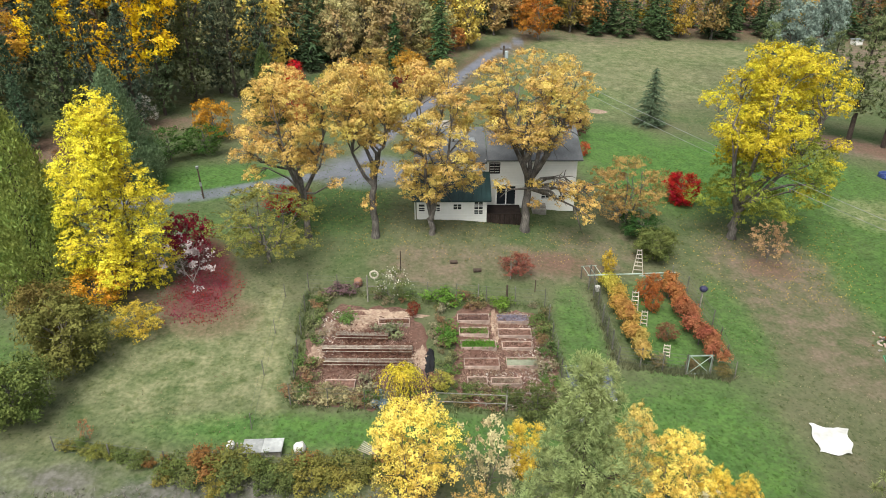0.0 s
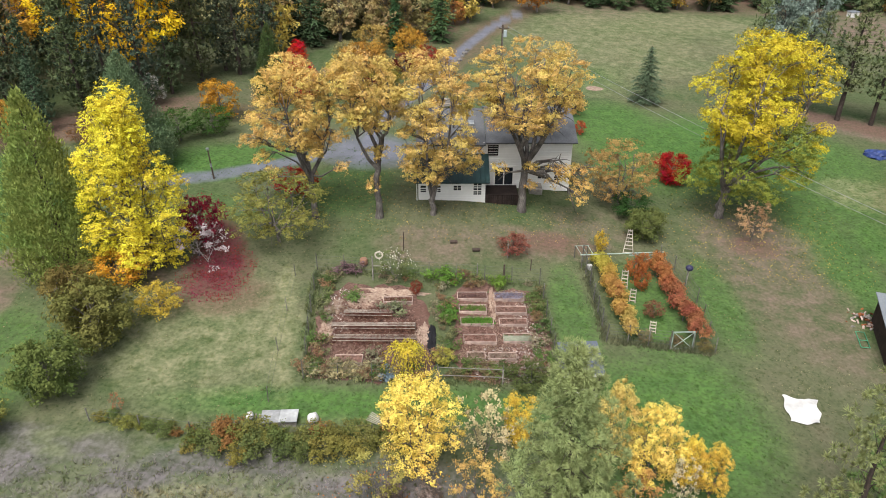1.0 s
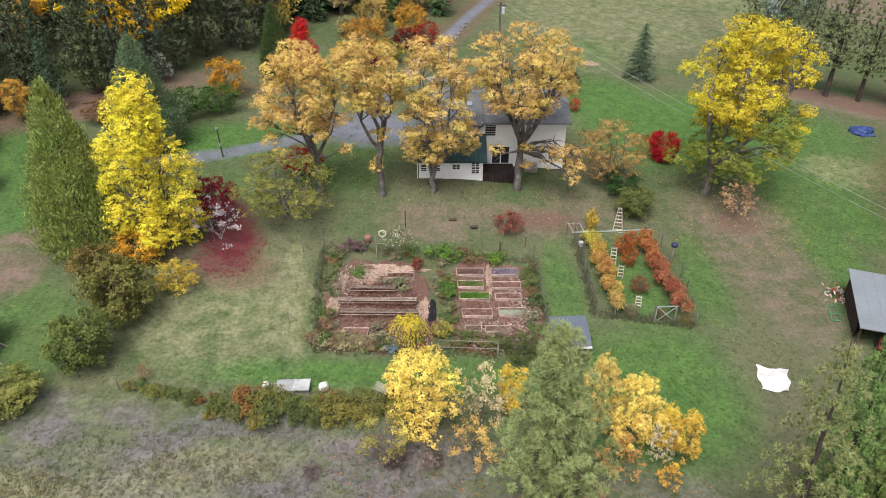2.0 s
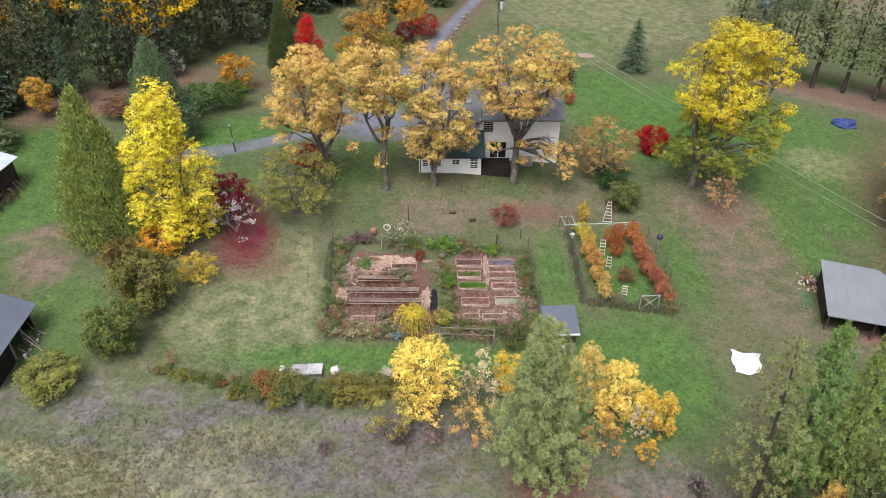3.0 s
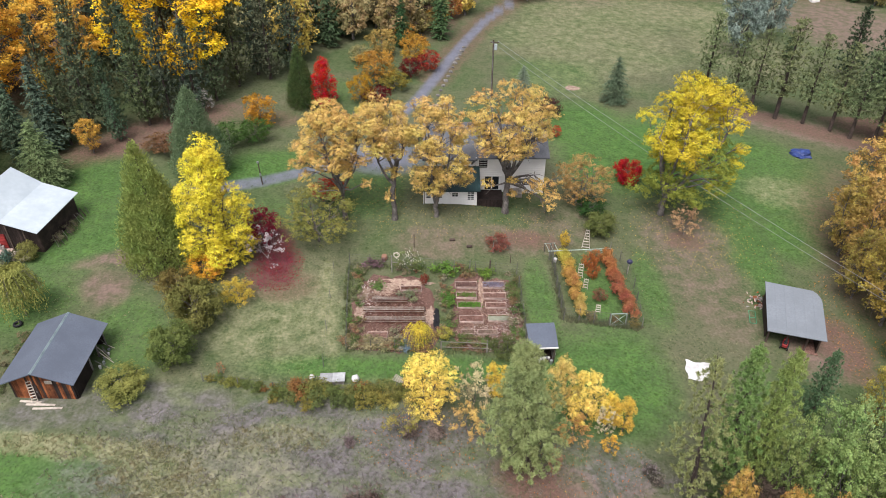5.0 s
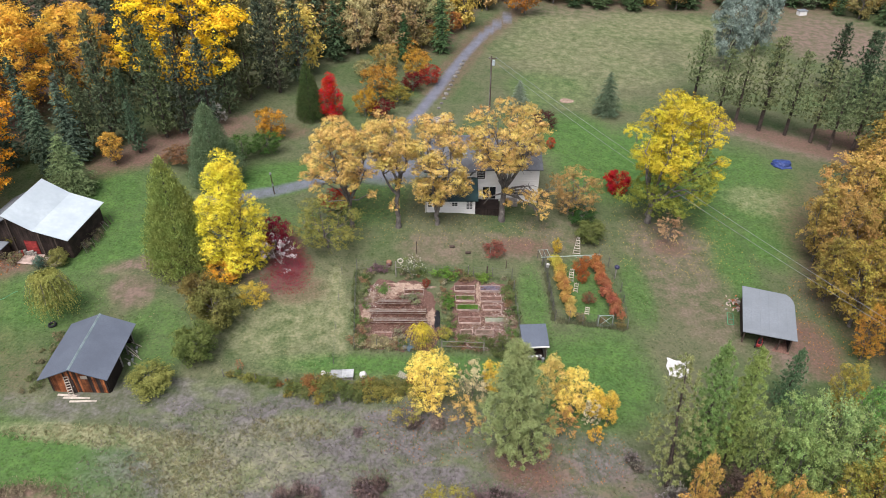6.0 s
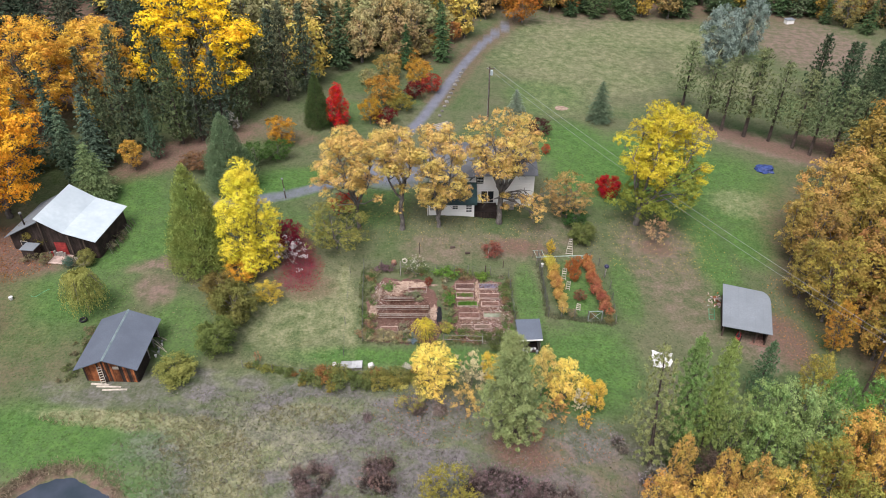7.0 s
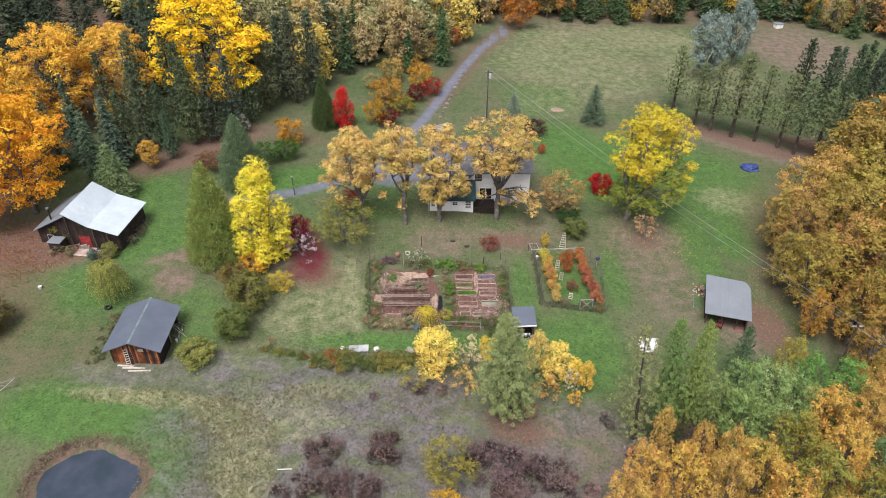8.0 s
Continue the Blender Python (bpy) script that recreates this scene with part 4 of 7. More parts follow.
def potting_shed():
    s = thing("garden_shed", 9.85, 38.7, gz(9.85, 38.7), 3, "small garden shed with blue-grey curved roof and open front", "shed")
    w, d, t = 1.3, 1.15, 2.95
    # dark boards at the back stand in for the shaded interior
    part("wall", boxes((-w, d - 0.1, -0.3, w, d, t)), DARK_WOOD, s)
    for x in (-w, w - 0.08):
        part("wall", boxes((x, -d + 0.1, -0.4, x + 0.08, d - 0.1, t - 0.45)), GREY_WOOD, s)
    curve = [(-d - 0.42 + i * 0.36, t + 0.12 - 0.8 * ((8 - i) / 8) ** 1.7) for i in range(9)]
    bm = bmesh.new()
    ring = [bm.verts.new((-w - 0.2, y, z - k)) for k, row in ((0, curve), (0.08, curve[::-1])) for y, z in row]
    other = [bm.verts.new((w + 0.2, v.co.y, v.co.z)) for v in ring]
    for a in range(18):
        b = (a + 1) % 18
        bm.faces.new((ring[a], other[a], other[b], ring[b]))
    for row in (ring, other):
        for a in range(8):
            bm.faces.new((row[a], row[a + 1], row[16 - a], row[17 - a]))
    bmesh.ops.recalc_face_normals(bm, faces=bm.faces)
    part("roof", bm, BLUE_ROOF, s, "blue-grey curved sheet roof")
    part("fascia", boxes((-w - 0.2, -d - 0.49, t - 0.84, w + 0.2, -d - 0.43, t - 0.66)), WHITE_WALL, s, "white fascia board")
    for x in (-w + 0.05, w - 0.16):
        part("post", boxes((x, -d - 0.3, -0.5, x + 0.1, -d - 0.2, t - 0.78)), POLE_WOOD, s)
    # dark slab added over the lit grass to imitate the shade inside
    part("floor_slab", boxes((-w + 0.1, -d - 0.2, -0.3, w - 0.1, d - 0.12, 0.06)), DARK_WOOD, s)
    for z in (0.7, 1.25):
        part("shelf", boxes((-w + 0.1, d - 0.62, z, w - 0.1, d - 0.12, z + 0.05)), GREY_WOOD, s)
    for k in range(3):
        part("rail", bar(bmesh.new(), (w + 0.12, -d - 0.1, 0.3 + 0.5 * k), (w + 0.12, d, 0.36 + 0.5 * k), 0.03, sides=4), GREY_WOOD, s)
    return s


potting_shed()
R = random.Random(44)
for k in range(9):
    px, py = 9.0 + 0.24 * k + R.uniform(-0.1, 0.1), 37.45 + R.uniform(-0.3, 0.35)
    r, tall = R.uniform(0.11, 0.19), R.uniform(0.3, 0.55)
    q = tagged(part("flower_pot", tube(bmesh.new(), ((0, 0, -0.03), (0, 0, tall * 0.8), (0, 0, tall), (0, 0, tall * 0.85)), (r * 0.75, r, r * 1.12, r * 0.8), 9), WHITE_CLOTH if k % 2 else STEEL), "white and grey pots stacked before the garden shed", "pot", "pots")
    q.location = (px, py, gz(px, py) + 0.03 + (0.45 if k % 4 == 1 else 0))


# ---- trees: kinds ----
OAK = [broadleaf(11, 17, 4.9, 7.6, 44, 47000, 0.073, 0.28, 0.34, 0.2, inner=0.4, flat=0.6, lobe=(0.20, 0.32), clad=3, off=(-0.9, 0), leaders=4, extra=((-5.9, -0.4, 8.8, 1.1), (-5.4, 1.0, 10.6, 1.2), (-4.6, -0.5, 7.0, 1.1), (-5.0, 0.5, 8.6, 1.2), (-3.6, -1.4, 5.8, 0.9), (3.4, -1.0, 6.2, 0.9))),
       broadleaf(12, 17, 4.2, 9.6, 36, 38000, 0.073, 0.36, 0.36, 0.2, inner=0.4, flat=0.6, lobe=(0.22, 0.36), narrow=-0.2, off=(1.4, 1.2), clad=6, leaders=4),
       broadleaf(13, 17, 4.6, 4.2, 46, 47000, 0.073, 0.12, 0.30, 0.2, inner=0.45, flat=0.6, lobe=(0.18, 0.32), clad=2, leaders=4, extra=((-1.4, 3.6, 5.6, 1.1), (-0.6, 4.0, 7.0, 1.1), (-1.2, 3.2, 7.8, 1.0), (-2.2, 2.8, 4.6, 0.9))),
       broadleaf(14, 17, 6.4, 9.0, 62, 58000, 0.073, 0.3, 0.42, 0.25, inner=0.45, flat=0.55, lobe=(0.14, 0.27), narrow=-0.2, clad=3, leaders=7, extra=((3.0, -1.2, 5.4, 0.9), (2.4, -2.2, 4.2, 0.8), (4.0, -1.4, 4.4, 0.9), (5.6, -1.6, 3.6, 1.3), (4.6, -1.2, 5.2, 1.2), (6.4, -0.6, 4.6, 1.1), (5.2, -2.4, 2.6, 1.0), (3.6, -2.6, 5.6, 1.0), (-2.8, -2.4, 6.0, 0.9)))]
BIG = broadleaf(21, 19, 6.4, 8.4, 52, 50000, 0.09, 0.17, 0.42, 0.12, inner=0.3, lobe=(0.2, 0.34), off=(2.7, 0.5), flat=0.6, leaders=6, extra=((8.0, -0.6, 8.2, 1.1), (8.8, 0.4, 9.6, 1.0), (7.0, -2.0, 6.8, 1.0), (6.2, 1.5, 6.2, 1.1), (4.6, -2.6, 6.0, 1.0)))
NEAR = [broadleaf(25 + i, 14, 5.4, 2.6, 40, 11500, 0.132, 0.14, 0.28, 0.06, lobe=(0.20, 0.34), narrow=0.1 - 0.1 * i, leaders=3) for i in range(3)]
SAPLING = [broadleaf(28 + i, 8, 2.7, 1.6, 28, 17000, 0.062, 0.12, 0.11, 0.25, lobe=(0.2, 0.42), flat=1.0, narrow=0.35 - 0.5 * i, inner=0.25, leaders=4) for i in range(2)]
YOUNG = [broadleaf(228 + i, 8, 3.3, 1.5, 32, 19000, 0.06, 0.12, 0.11, 0.15, lobe=(0.2, 0.36), flat=0.7, narrow=0.1, inner=0.3, leaders=4) for i in range(2)]
THIN = [broadleaf(62 + i, 4.5, 2.3, 1.0, 22, 1900, 0.075, 0.1, 0.06, 0.3, lobe=(0.2, 0.36), flat=1.0, leaders=3) for i in range(2)]
ROUND = [broadleaf(31 + i, 14, 5.6, 2.6, 34, 11000, 0.19, 0.12, 0.3, 0.06, lobe=(0.2, 0.36), narrow=0.15 - 0.15 * i, leaders=3) for i in range(3)]
MID_ROUND = [broadleaf(131 + i, 14, 5.6, 2.6, 30, 4400, 0.24, 0.12, 0.3, 0.06, lobe=(0.22, 0.36), narrow=0.15 - 0.15 * i, tips=False) for i in range(3)]
FAR_ROUND = [broadleaf(36 + i, 14, 5.0, 2.0, 20, 1600, 0.35, 0.12, 0.3, 0.06, tips=False) for i in range(2)]
WEST = [broadleaf(35 + 10 * i, 14, 5.4, 3.0, 40, 24000, 0.105, 0.14, 0.28, 0.08, lobe=(0.18, 0.34), narrow=0.1 - 0.1 * i, flat=0.65, leaders=3) for i in range(2)]
UPRIGHT = broadleaf(41, 15, 4.2, 1.2, 84, 78000, 0.062, 0.08, 0.22, 0.08, narrow=0.3, inner=0.12, flat=1.2, lobe=(0.16, 0.32), leaders=3)
SHRUB = [broadleaf(51 + i, 4, 2.5, 0.7, 24, 4000, 0.09, 0.05, 0.07, 0.05, lobe=(0.22, 0.38), tips=False) for i in range(3)]
LAUREL = [broadleaf(151 + i, 4, 2.5, 0.5, 30, 9000, 0.085, 0.05, 0.07, 0.0, lobe=(0.24, 0.36), tips=False) for i in range(2)]
LOW = [broadleaf(160 + i, 2, 1.5, 0.4, 12, 1300, 0.10, 0.03, 0.04, 0.05, lobe=(0.26, 0.42), tips=False) for i in range(2)]
TWIGGY = [broadleaf(57 + i, 3, 2.2, 0.5, 20, 800, 0.075, 0.03, 0.03, 0.2, lobe=(0.25, 0.4), flat=1.3, leaders=3) for i in range(2)]
HERB = [broadleaf(64 + i, 1.2, 0.8, 0.25, 7, 320, 0.08, 0.03, 0.02, 0.05, lobe=(0.3, 0.5), tips=False) for i in range(3)]
SPARSE = broadleaf(61, 7, 4.4, 1.6, 34, 11000, 0.075, 0.14, 0.14, 0.3, lobe=(0.2, 0.32), flat=0.6, leaders=4)
PINE = [conifer(71 + i, 16, 3.3, 4.0, 0.56, 6, 0.34, 0.1, 0.58, 19, trunk=0.24, blade=(0.2, 0.36), grow=2.6) for i in range(3)]
FULL_PINE = [conifer(75 + i, 16, 4.2, 0.9, 0.54, 8, 0.40, 0.14, 0.66, 60, fine=0.38, blade=(0.22, 0.36)) for i in range(2)]
PUFF_PINE = conifer(79, 16, 4.2, 0.9, 0.52, 9, 0.42, 0.14, 0.64, 125, fine=0.26, blade=(0.2, 0.32))
MID_PINE = [conifer(175 + i, 16, 3.7, 1.2, 0.62, 6, 0.42, 0.14, 0.8, 14, blade=(0.3, 0.5)) for i in range(3)]
LOOSE_PINE = conifer(78, 16, 4.0, 2.0, 0.66, 5, 0.30, 0.12, 0.65, 52, fine=0.46, blade=(0.22, 0.36))
FIR = [conifer(81 + i, 16, 3.6, 0.8, 0.42, 6, 0.40, 0.28, 0.8) for i in range(3)]
FAR_FIR = [conifer(86 + i, 16, 3.6, 0.6, 0.62, 6, 0.55, 0.25, 0.8, thick=2) for i in range(2)]
CEDAR = conifer(84, 9.5, 3.6, 0.3, 0.3, 7, 0.2, 0.3, 0.8, thick=4)
CYPRESS = [cypress(91 + i, 16, 3.4, 32000, 0.125) for i in range(2)]

GOLD, ORANGE, YELLOW, LEMON = (0.60, 0.425, 0.14), (0.56, 0.29, 0.065), (0.68, 0.51, 0.11), (0.74, 0.64, 0.065)
MAROON = (0.12, 0.018, 0.016)

# the four old oaks before the house
for (x, y, h, w, turn, k) in ((-12.8, 60.0, 15.8, 1.0, 0, 0), (-6.5, 60.0, 16.4, 0.98, 130, 1), (-1.2, 60.6, 16.6, 0.98, 250, 2), (7.8, 62.2, 16.4, 1.02, 0, 3)):
    plant(OAK[k], x, y, h, GOLD, "oak_tree", "old oak with thinning golden autumn leaves and bare grey trunk", "tree", "oaks before the house", w, turn, leaf=MIXED_LEAF, vary=0.06)
plant(BIG, 29.3, 65.0, 19.2, (0.56, 0.46, 0.045), "walnut_tree", "broad walnut tree with bright yellow leaves")
low = mesh_part("lower_crown", crown_mesh("lower_crown", lobes_for(np.random.default_rng(5), 44, 6.6, 2.8, 10.5, 0.45, 0.0, (0.16, 0.26), (4.4, 0)), 26000, 0.085, np.random.default_rng(6), 0.25, 0.6), LEAF, bpy.data.objects["walnut_tree"], "olive green lower leaves")
low.color = (0.23, 0.26, 0.05, 1)
plant(UPRIGHT, -25.9, 50.3, 15.6, LEMON, "maple_tree", "upright maple with lemon-yellow leaves", wide=1.05)
plant(CYPRESS[0], -32.7, 50.3, 16.3, (0.245, 0.30, 0.085), "cypress_tree", "tall dense green cypress", wide=1.28, bark=PINE_BARK, leaf=MIXED_LEAF)
plant(CYPRESS[1], -33.2, 69.4, 13.0, (0.15, 0.215, 0.115), "cypress_tree", "dense blue-green cypress beside the drive", wide=1.5, bark=PINE_BARK)
plant(SPARSE, -15.6, 55.6, 6.7, (0.22, 0.22, 0.06), "fruit_tree", "spreading fruit tree with thin olive-green leaves", wide=1.25)
plant(CEDAR, 29.3, 98.3, 8.3, (0.10, 0.14, 0.085), "fir_tree", "young dark green fir on the meadow", wide=1.0, leaf=NEEDLE, bark=PINE_BARK)
plant(CEDAR, 13.4, 98.3, 5.8, (0.18, 0.225, 0.16), "fir_tree", "small pale green fir beside the utility pole", wide=1.1, leaf=NEEDLE, bark=PINE_BARK)
plant(PUFF_PINE, 7.0, 24.7, 16.2, (0.255, 0.30, 0.125), "pine_tree", "full green pine at the edge of the brush meadow", wide=0.98, leaf=NEEDLE, bark=PINE_BARK).rotation_euler = (radians(4), radians(-4), 0)
plant(YOUNG[0], -1.6, 29.9, 7.8, (0.82, 0.64, 0.15), "maple_tree", "young maple with lemon-yellow leaves", wide=0.98, turn=30)
plant(YOUNG[1], 13.0, 29.6, 6.8, (0.82, 0.63, 0.16), "maple_tree", "young maple with thinning yellow leaves", wide=0.8, turn=200)
plant(SAPLING[0], 15.2, 29.2, 4.8, (0.78, 0.57, 0.10), "maple_tree", "young maple with thinning yellow leaves", wide=0.7, turn=80)
# the pine row along the meadow
for k, (x, y, h) in enumerate(((47.5, 105.7, 14.0), (50.1, 99.1, 13.2), (52.6, 96.9, 14.6), (56.2, 94.8, 17.4), (60.4, 93.4, 15.4), (64.0, 91.0, 15.0), (66.2, 88.6, 15.0), (69.5, 87.3, 14.0), (71.5, 85.2, 14.0), (74.5, 83.0, 14.5))):
    plant(PINE[k % 3], x, y, h, (0.155, 0.185, 0.09), "pine_tree", "slender pine with bare lower trunk in a planted row", "tree", "pine row", 1.15, 70 * k, PINE_BARK, NEEDLE, 0.15)
for k, (x, y, h) in enumerate(((21.2, 21.5, 18.2), (25.2, 24.8, 15.8), (27.7, 24.4, 15.7), (36.2, 31.5, 9.0))):
    plant((LOOSE_PINE, FULL_PINE[0], FULL_PINE[1], FULL_PINE[0])[k], x, y, h, ((0.24, 0.265, 0.11), (0.17, 0.265, 0.085), (0.23, 0.30, 0.09), (0.10, 0.17, 0.085))[k], "pine_tree", "tall green pine beside the track", "tree", "", (0.76, 0.72, 0.68, 0.85)[k], 0, PINE_BARK, NEEDLE).rotation_euler = (0, radians((-5, -2, 0, 0)[k]), 0)
plant(ROUND[2], 58.6, 121.6, 15, (0.22, 0.28, 0.24), "poplar_tree", "grey-green poplar beyond the pine row", wide=0.74)
plant(ROUND[0], 68.0, 131, 16, (0.22, 0.28, 0.24), "poplar_tree", "grey-green poplar beyond the pine row", wide=0.62)
plant(FAR_FIR[0], 69.0, 122.0, 6.0, (0.05, 0.08, 0.04), "cedar_tree", "small dark cedar beside the poplars", wide=1.4, leaf=NEEDLE, bark=PINE_BARK)

# woods to the west
BIGLEAF = ((-63.0, 60.0, 19.0, 1.12, (0.76, 0.37, 0.035), "orange"), (-67.5, 55.5, 13.0, 1.05, (0.70, 0.33, 0.04), "orange"), (-71.5, 67.0, 20.0, 1.1, (0.74, 0.38, 0.045), "orange"), (-67.5, 85.5, 18.5, 1.1, (0.72, 0.42, 0.06), "orange"), (-60.5, 93.5, 16.5, 1.15, (0.70, 0.42, 0.07), "orange"),
           (-43.0, 95.0, 23.0, 1.2, (0.80, 0.53, 0.03), "bright yellow"), (-75.0, 78.0, 18.0, 1.1, (0.70, 0.43, 0.07), "golden orange"), (-58.0, 80.0, 9.0, 0.55, (0.55, 0.38, 0.05), "golden yellow"))
for k, (x, y, h, w, c, hue) in enumerate(BIGLEAF):
    plant(WEST[k % 2], x, y, h, c, "maple_tree", "large bigleaf maple with %s autumn leaves" % hue, "tree", "woods", w, 60 * k, vary=0.06)
for k, (x, y, h) in enumerate(((-51.5, 79.0, 16.4), (-48.7, 80.2, 12.5), (-44.4, 82.2, 16.0), (-41.4, 83.6, 16.2), (-38.3, 86.5, 15.0), (-34.1, 96.5, 15.6), (-29.6, 100.0, 18.0), (-46.6, 86.5, 17.0), (-54.0, 86.0, 18.5), (-36.5, 91.0, 14.5), (-32.0, 101.5, 17.0), (-49.5, 90.0, 18.0), (-26.5, 104.0, 17.0), (-56.6, 77.0, 12.5), (-53.4, 75.6, 13.0), (-59.5, 85.0, 15.0), (-47.0, 77.0, 9.0), (-39.5, 101.0, 19.0), (-66, 98, 18), (-56, 101, 19), (-47.0, 103.0, 20.0))):
    plant(MID_PINE[k % 3], x, y, h, ((0.10, 0.127, 0.074), (0.087, 0.118, 0.074), (0.108, 0.122, 0.062))[k % 3], "pine_tree", "dark green conifer at the edge of the woods", "tree", "woods", 0.92, 47 * k, PINE_BARK, NEEDLE, 0.22)
for k, (x, y, h, w) in enumerate(((-64.0, 72.2, 14.3, 0.7), (-60.6, 74.2, 16.0, 0.7), (-57.6, 70.8, 12.0, 0.9), (-55.0, 73.6, 13.0, 0.9))):
    plant(FIR[k % 3], x, y, h, (0.085, 0.125, 0.085), "fir_tree", "dark blue-green fir before the orange maples", "tree", "woods", w * 1.15, 31 * k, PINE_BARK, NEEDLE, 0.15)
plant(CEDAR, -52.4, 65.6, 9.3, (0.15, 0.205, 0.09), "cedar_tree", "green cedar behind the barn", wide=1.15, leaf=NEEDLE, bark=PINE_BARK)
plant(CYPRESS[0], -22.7, 90.5, 10.4, (0.085, 0.125, 0.045), "cypress_tree", "dense dark green evergreen tree", wide=1.15, bark=PINE_BARK)
plant(UPRIGHT, -19.2, 91.0, 7.6, (0.55, 0.022, 0.02), "maple_tree", "small maple with scarlet leaves", wide=1.15)
plant(FIR[0], -7.9, 117.8, 9.8, (0.055, 0.11, 0.045), "fir_tree", "young green fir by the lane", wide=1.1, leaf=NEEDLE, bark=PINE_BARK)


plant(WEST[0], -49.5, 73.6, 5.2, (0.55, 0.33, 0.07), "maple_tree", "low young maple with golden leaves among conifers", wide=0.95)


def scatter(n, seed, inside, kinds, colours, hs, name, label, wide=(0.85, 1.15), leaf=None, bark=None, gap=3.2, lo=(-130, -130), hi=(190, 260)):
    rng = random.Random(seed)
    got, tries = [], 0
    while len(got) < n and tries < 20000:
        tries += 1
        x, y = rng.uniform(lo[0], hi[0]), rng.uniform(lo[1], hi[1])
        if not inside(x, y) or any((x - a) ** 2 + (y - b) ** 2 < gap * gap for a, b in got):
            continue
        got.append((x, y))
        plant(rng.choice(kinds), x, y, rng.uniform(*hs), rng.choice(colours), name, label, "tree", "woods", rng.uniform(*wide), rng.uniform(0, 360), bark, leaf, 0.22)


def west_wood(x, y):
    return y > 104 - 0.75 * (x + 25) and x < -24 and y > 62


MIXED = [(0.37, 0.33, 0.16), (0.30, 0.28, 0.14), (0.40, 0.32, 0.14), (0.31, 0.24, 0.11), (0.50, 0.39, 0.09), (0.25, 0.26, 0.11)]
scatter(58, 5, west_wood, FAR_FIR, [(0.07, 0.095, 0.058), (0.08, 0.105, 0.06)], (13, 20), "pine_tree", "dark green conifer in the woods", leaf=NEEDLE, bark=PINE_BARK, gap=4.5, lo=(-105, 62), hi=(2, 175))
scatter(38, 6, west_wood, FAR_ROUND, MIXED + [ORANGE, YELLOW], (11, 18), "broadleaf_tree", "autumn tree with golden-brown leaves in the woods", gap=4.5, lo=(-105, 62), hi=(2, 175))


for k in range(12):
    x, y = -29 + 2.1 * k + random.uniform(-1, 1), 121 + 6 * (k % 3) + random.uniform(-1.5, 1.5) + max(0, k - 8) * 4
    plant(MID_ROUND[k % 3], x, y, random.uniform(11, 14), random.choice(((0.40, 0.34, 0.17), (0.36, 0.32, 0.15), (0.42, 0.32, 0.14), (0.33, 0.29, 0.14))), "broadleaf_tree", "pale olive-tan autumn tree at the lane woods", "tree", "woods", random.uniform(0.7, 0.95), 50 * k, vary=0.08)


def northwest_wood(x, y):
    return x < -58 and y > 88 - 0.2 * (x + 58)


scatter(52, 17, northwest_wood, FAR_FIR, [(0.05, 0.07, 0.045), (0.06, 0.08, 0.05)], (15, 21), "pine_tree", "dark conifer deep in the woods", leaf=NEEDLE, bark=PINE_BARK, gap=3.8, lo=(-125, 88), hi=(-58, 160))


def north_wood(x, y):
    edge = 159 + 2.5 * math.sin(x / 9) - max(0, x - 100) * 1.1
    return edge < y < edge + 16 and x > 11 and not (82 < x < 99 and y < 163)


scatter(84, 7, north_wood, FAR_FIR, [(0.065, 0.10, 0.045), (0.08, 0.12, 0.055)], (8, 13), "fir_tree", "dark green fir along the far edge of the meadow", leaf=NEEDLE, bark=PINE_BARK, gap=3.6, lo=(10, 90), hi=(150, 190), wide=(1.0, 1.4))
scatter(38, 8, north_wood, FAR_ROUND, [(0.28, 0.20, 0.08), (0.22, 0.18, 0.07), (0.34, 0.18, 0.06), (0.40, 0.28, 0.06)], (9, 14), "broadleaf_tree", "autumn tree with brown and golden leaves at the far edge", gap=4.2, lo=(10, 90), hi=(150, 190))


def lane_wood(x, y):
    return -30 < x < 14 and y > 113 + 0.3 * (x + 30) and y < 172 and x < (y - 109) * 0.36 - 4.2


scatter(42, 15, lane_wood, FAR_ROUND, MIXED, (8, 13), "broadleaf_tree", "autumn tree with golden-brown leaves beside the lane", gap=4.0, lo=(-30, 110), hi=(16, 172))
scatter(30, 16, lane_wood, FAR_FIR, [(0.055, 0.085, 0.045), (0.065, 0.11, 0.05)], (10, 16), "fir_tree", "green fir beside the lane", leaf=NEEDLE, bark=PINE_BARK, gap=4.5, lo=(-30, 110), hi=(16, 172))


def east_pines(x, y):
    return 75 < x < 112 and 82 < y < 112 and y > 142 - x * 0.67


scatter(46, 9, east_pines, MID_PINE, [(0.075, 0.11, 0.06), (0.09, 0.125, 0.07)], (12, 16), "pine_tree", "dark green conifer behind the pine row", leaf=NEEDLE, bark=PINE_BARK, gap=3.6, lo=(75, 82), hi=(112, 112))


def east_wood(x, y):
    return x > 58 + 0.12 * (y - 40) and 28 < y < 84 and x < 82 + 0.2 * (y - 40) and not (y > 66 and x < 60 + (y - 66) * 0.9)


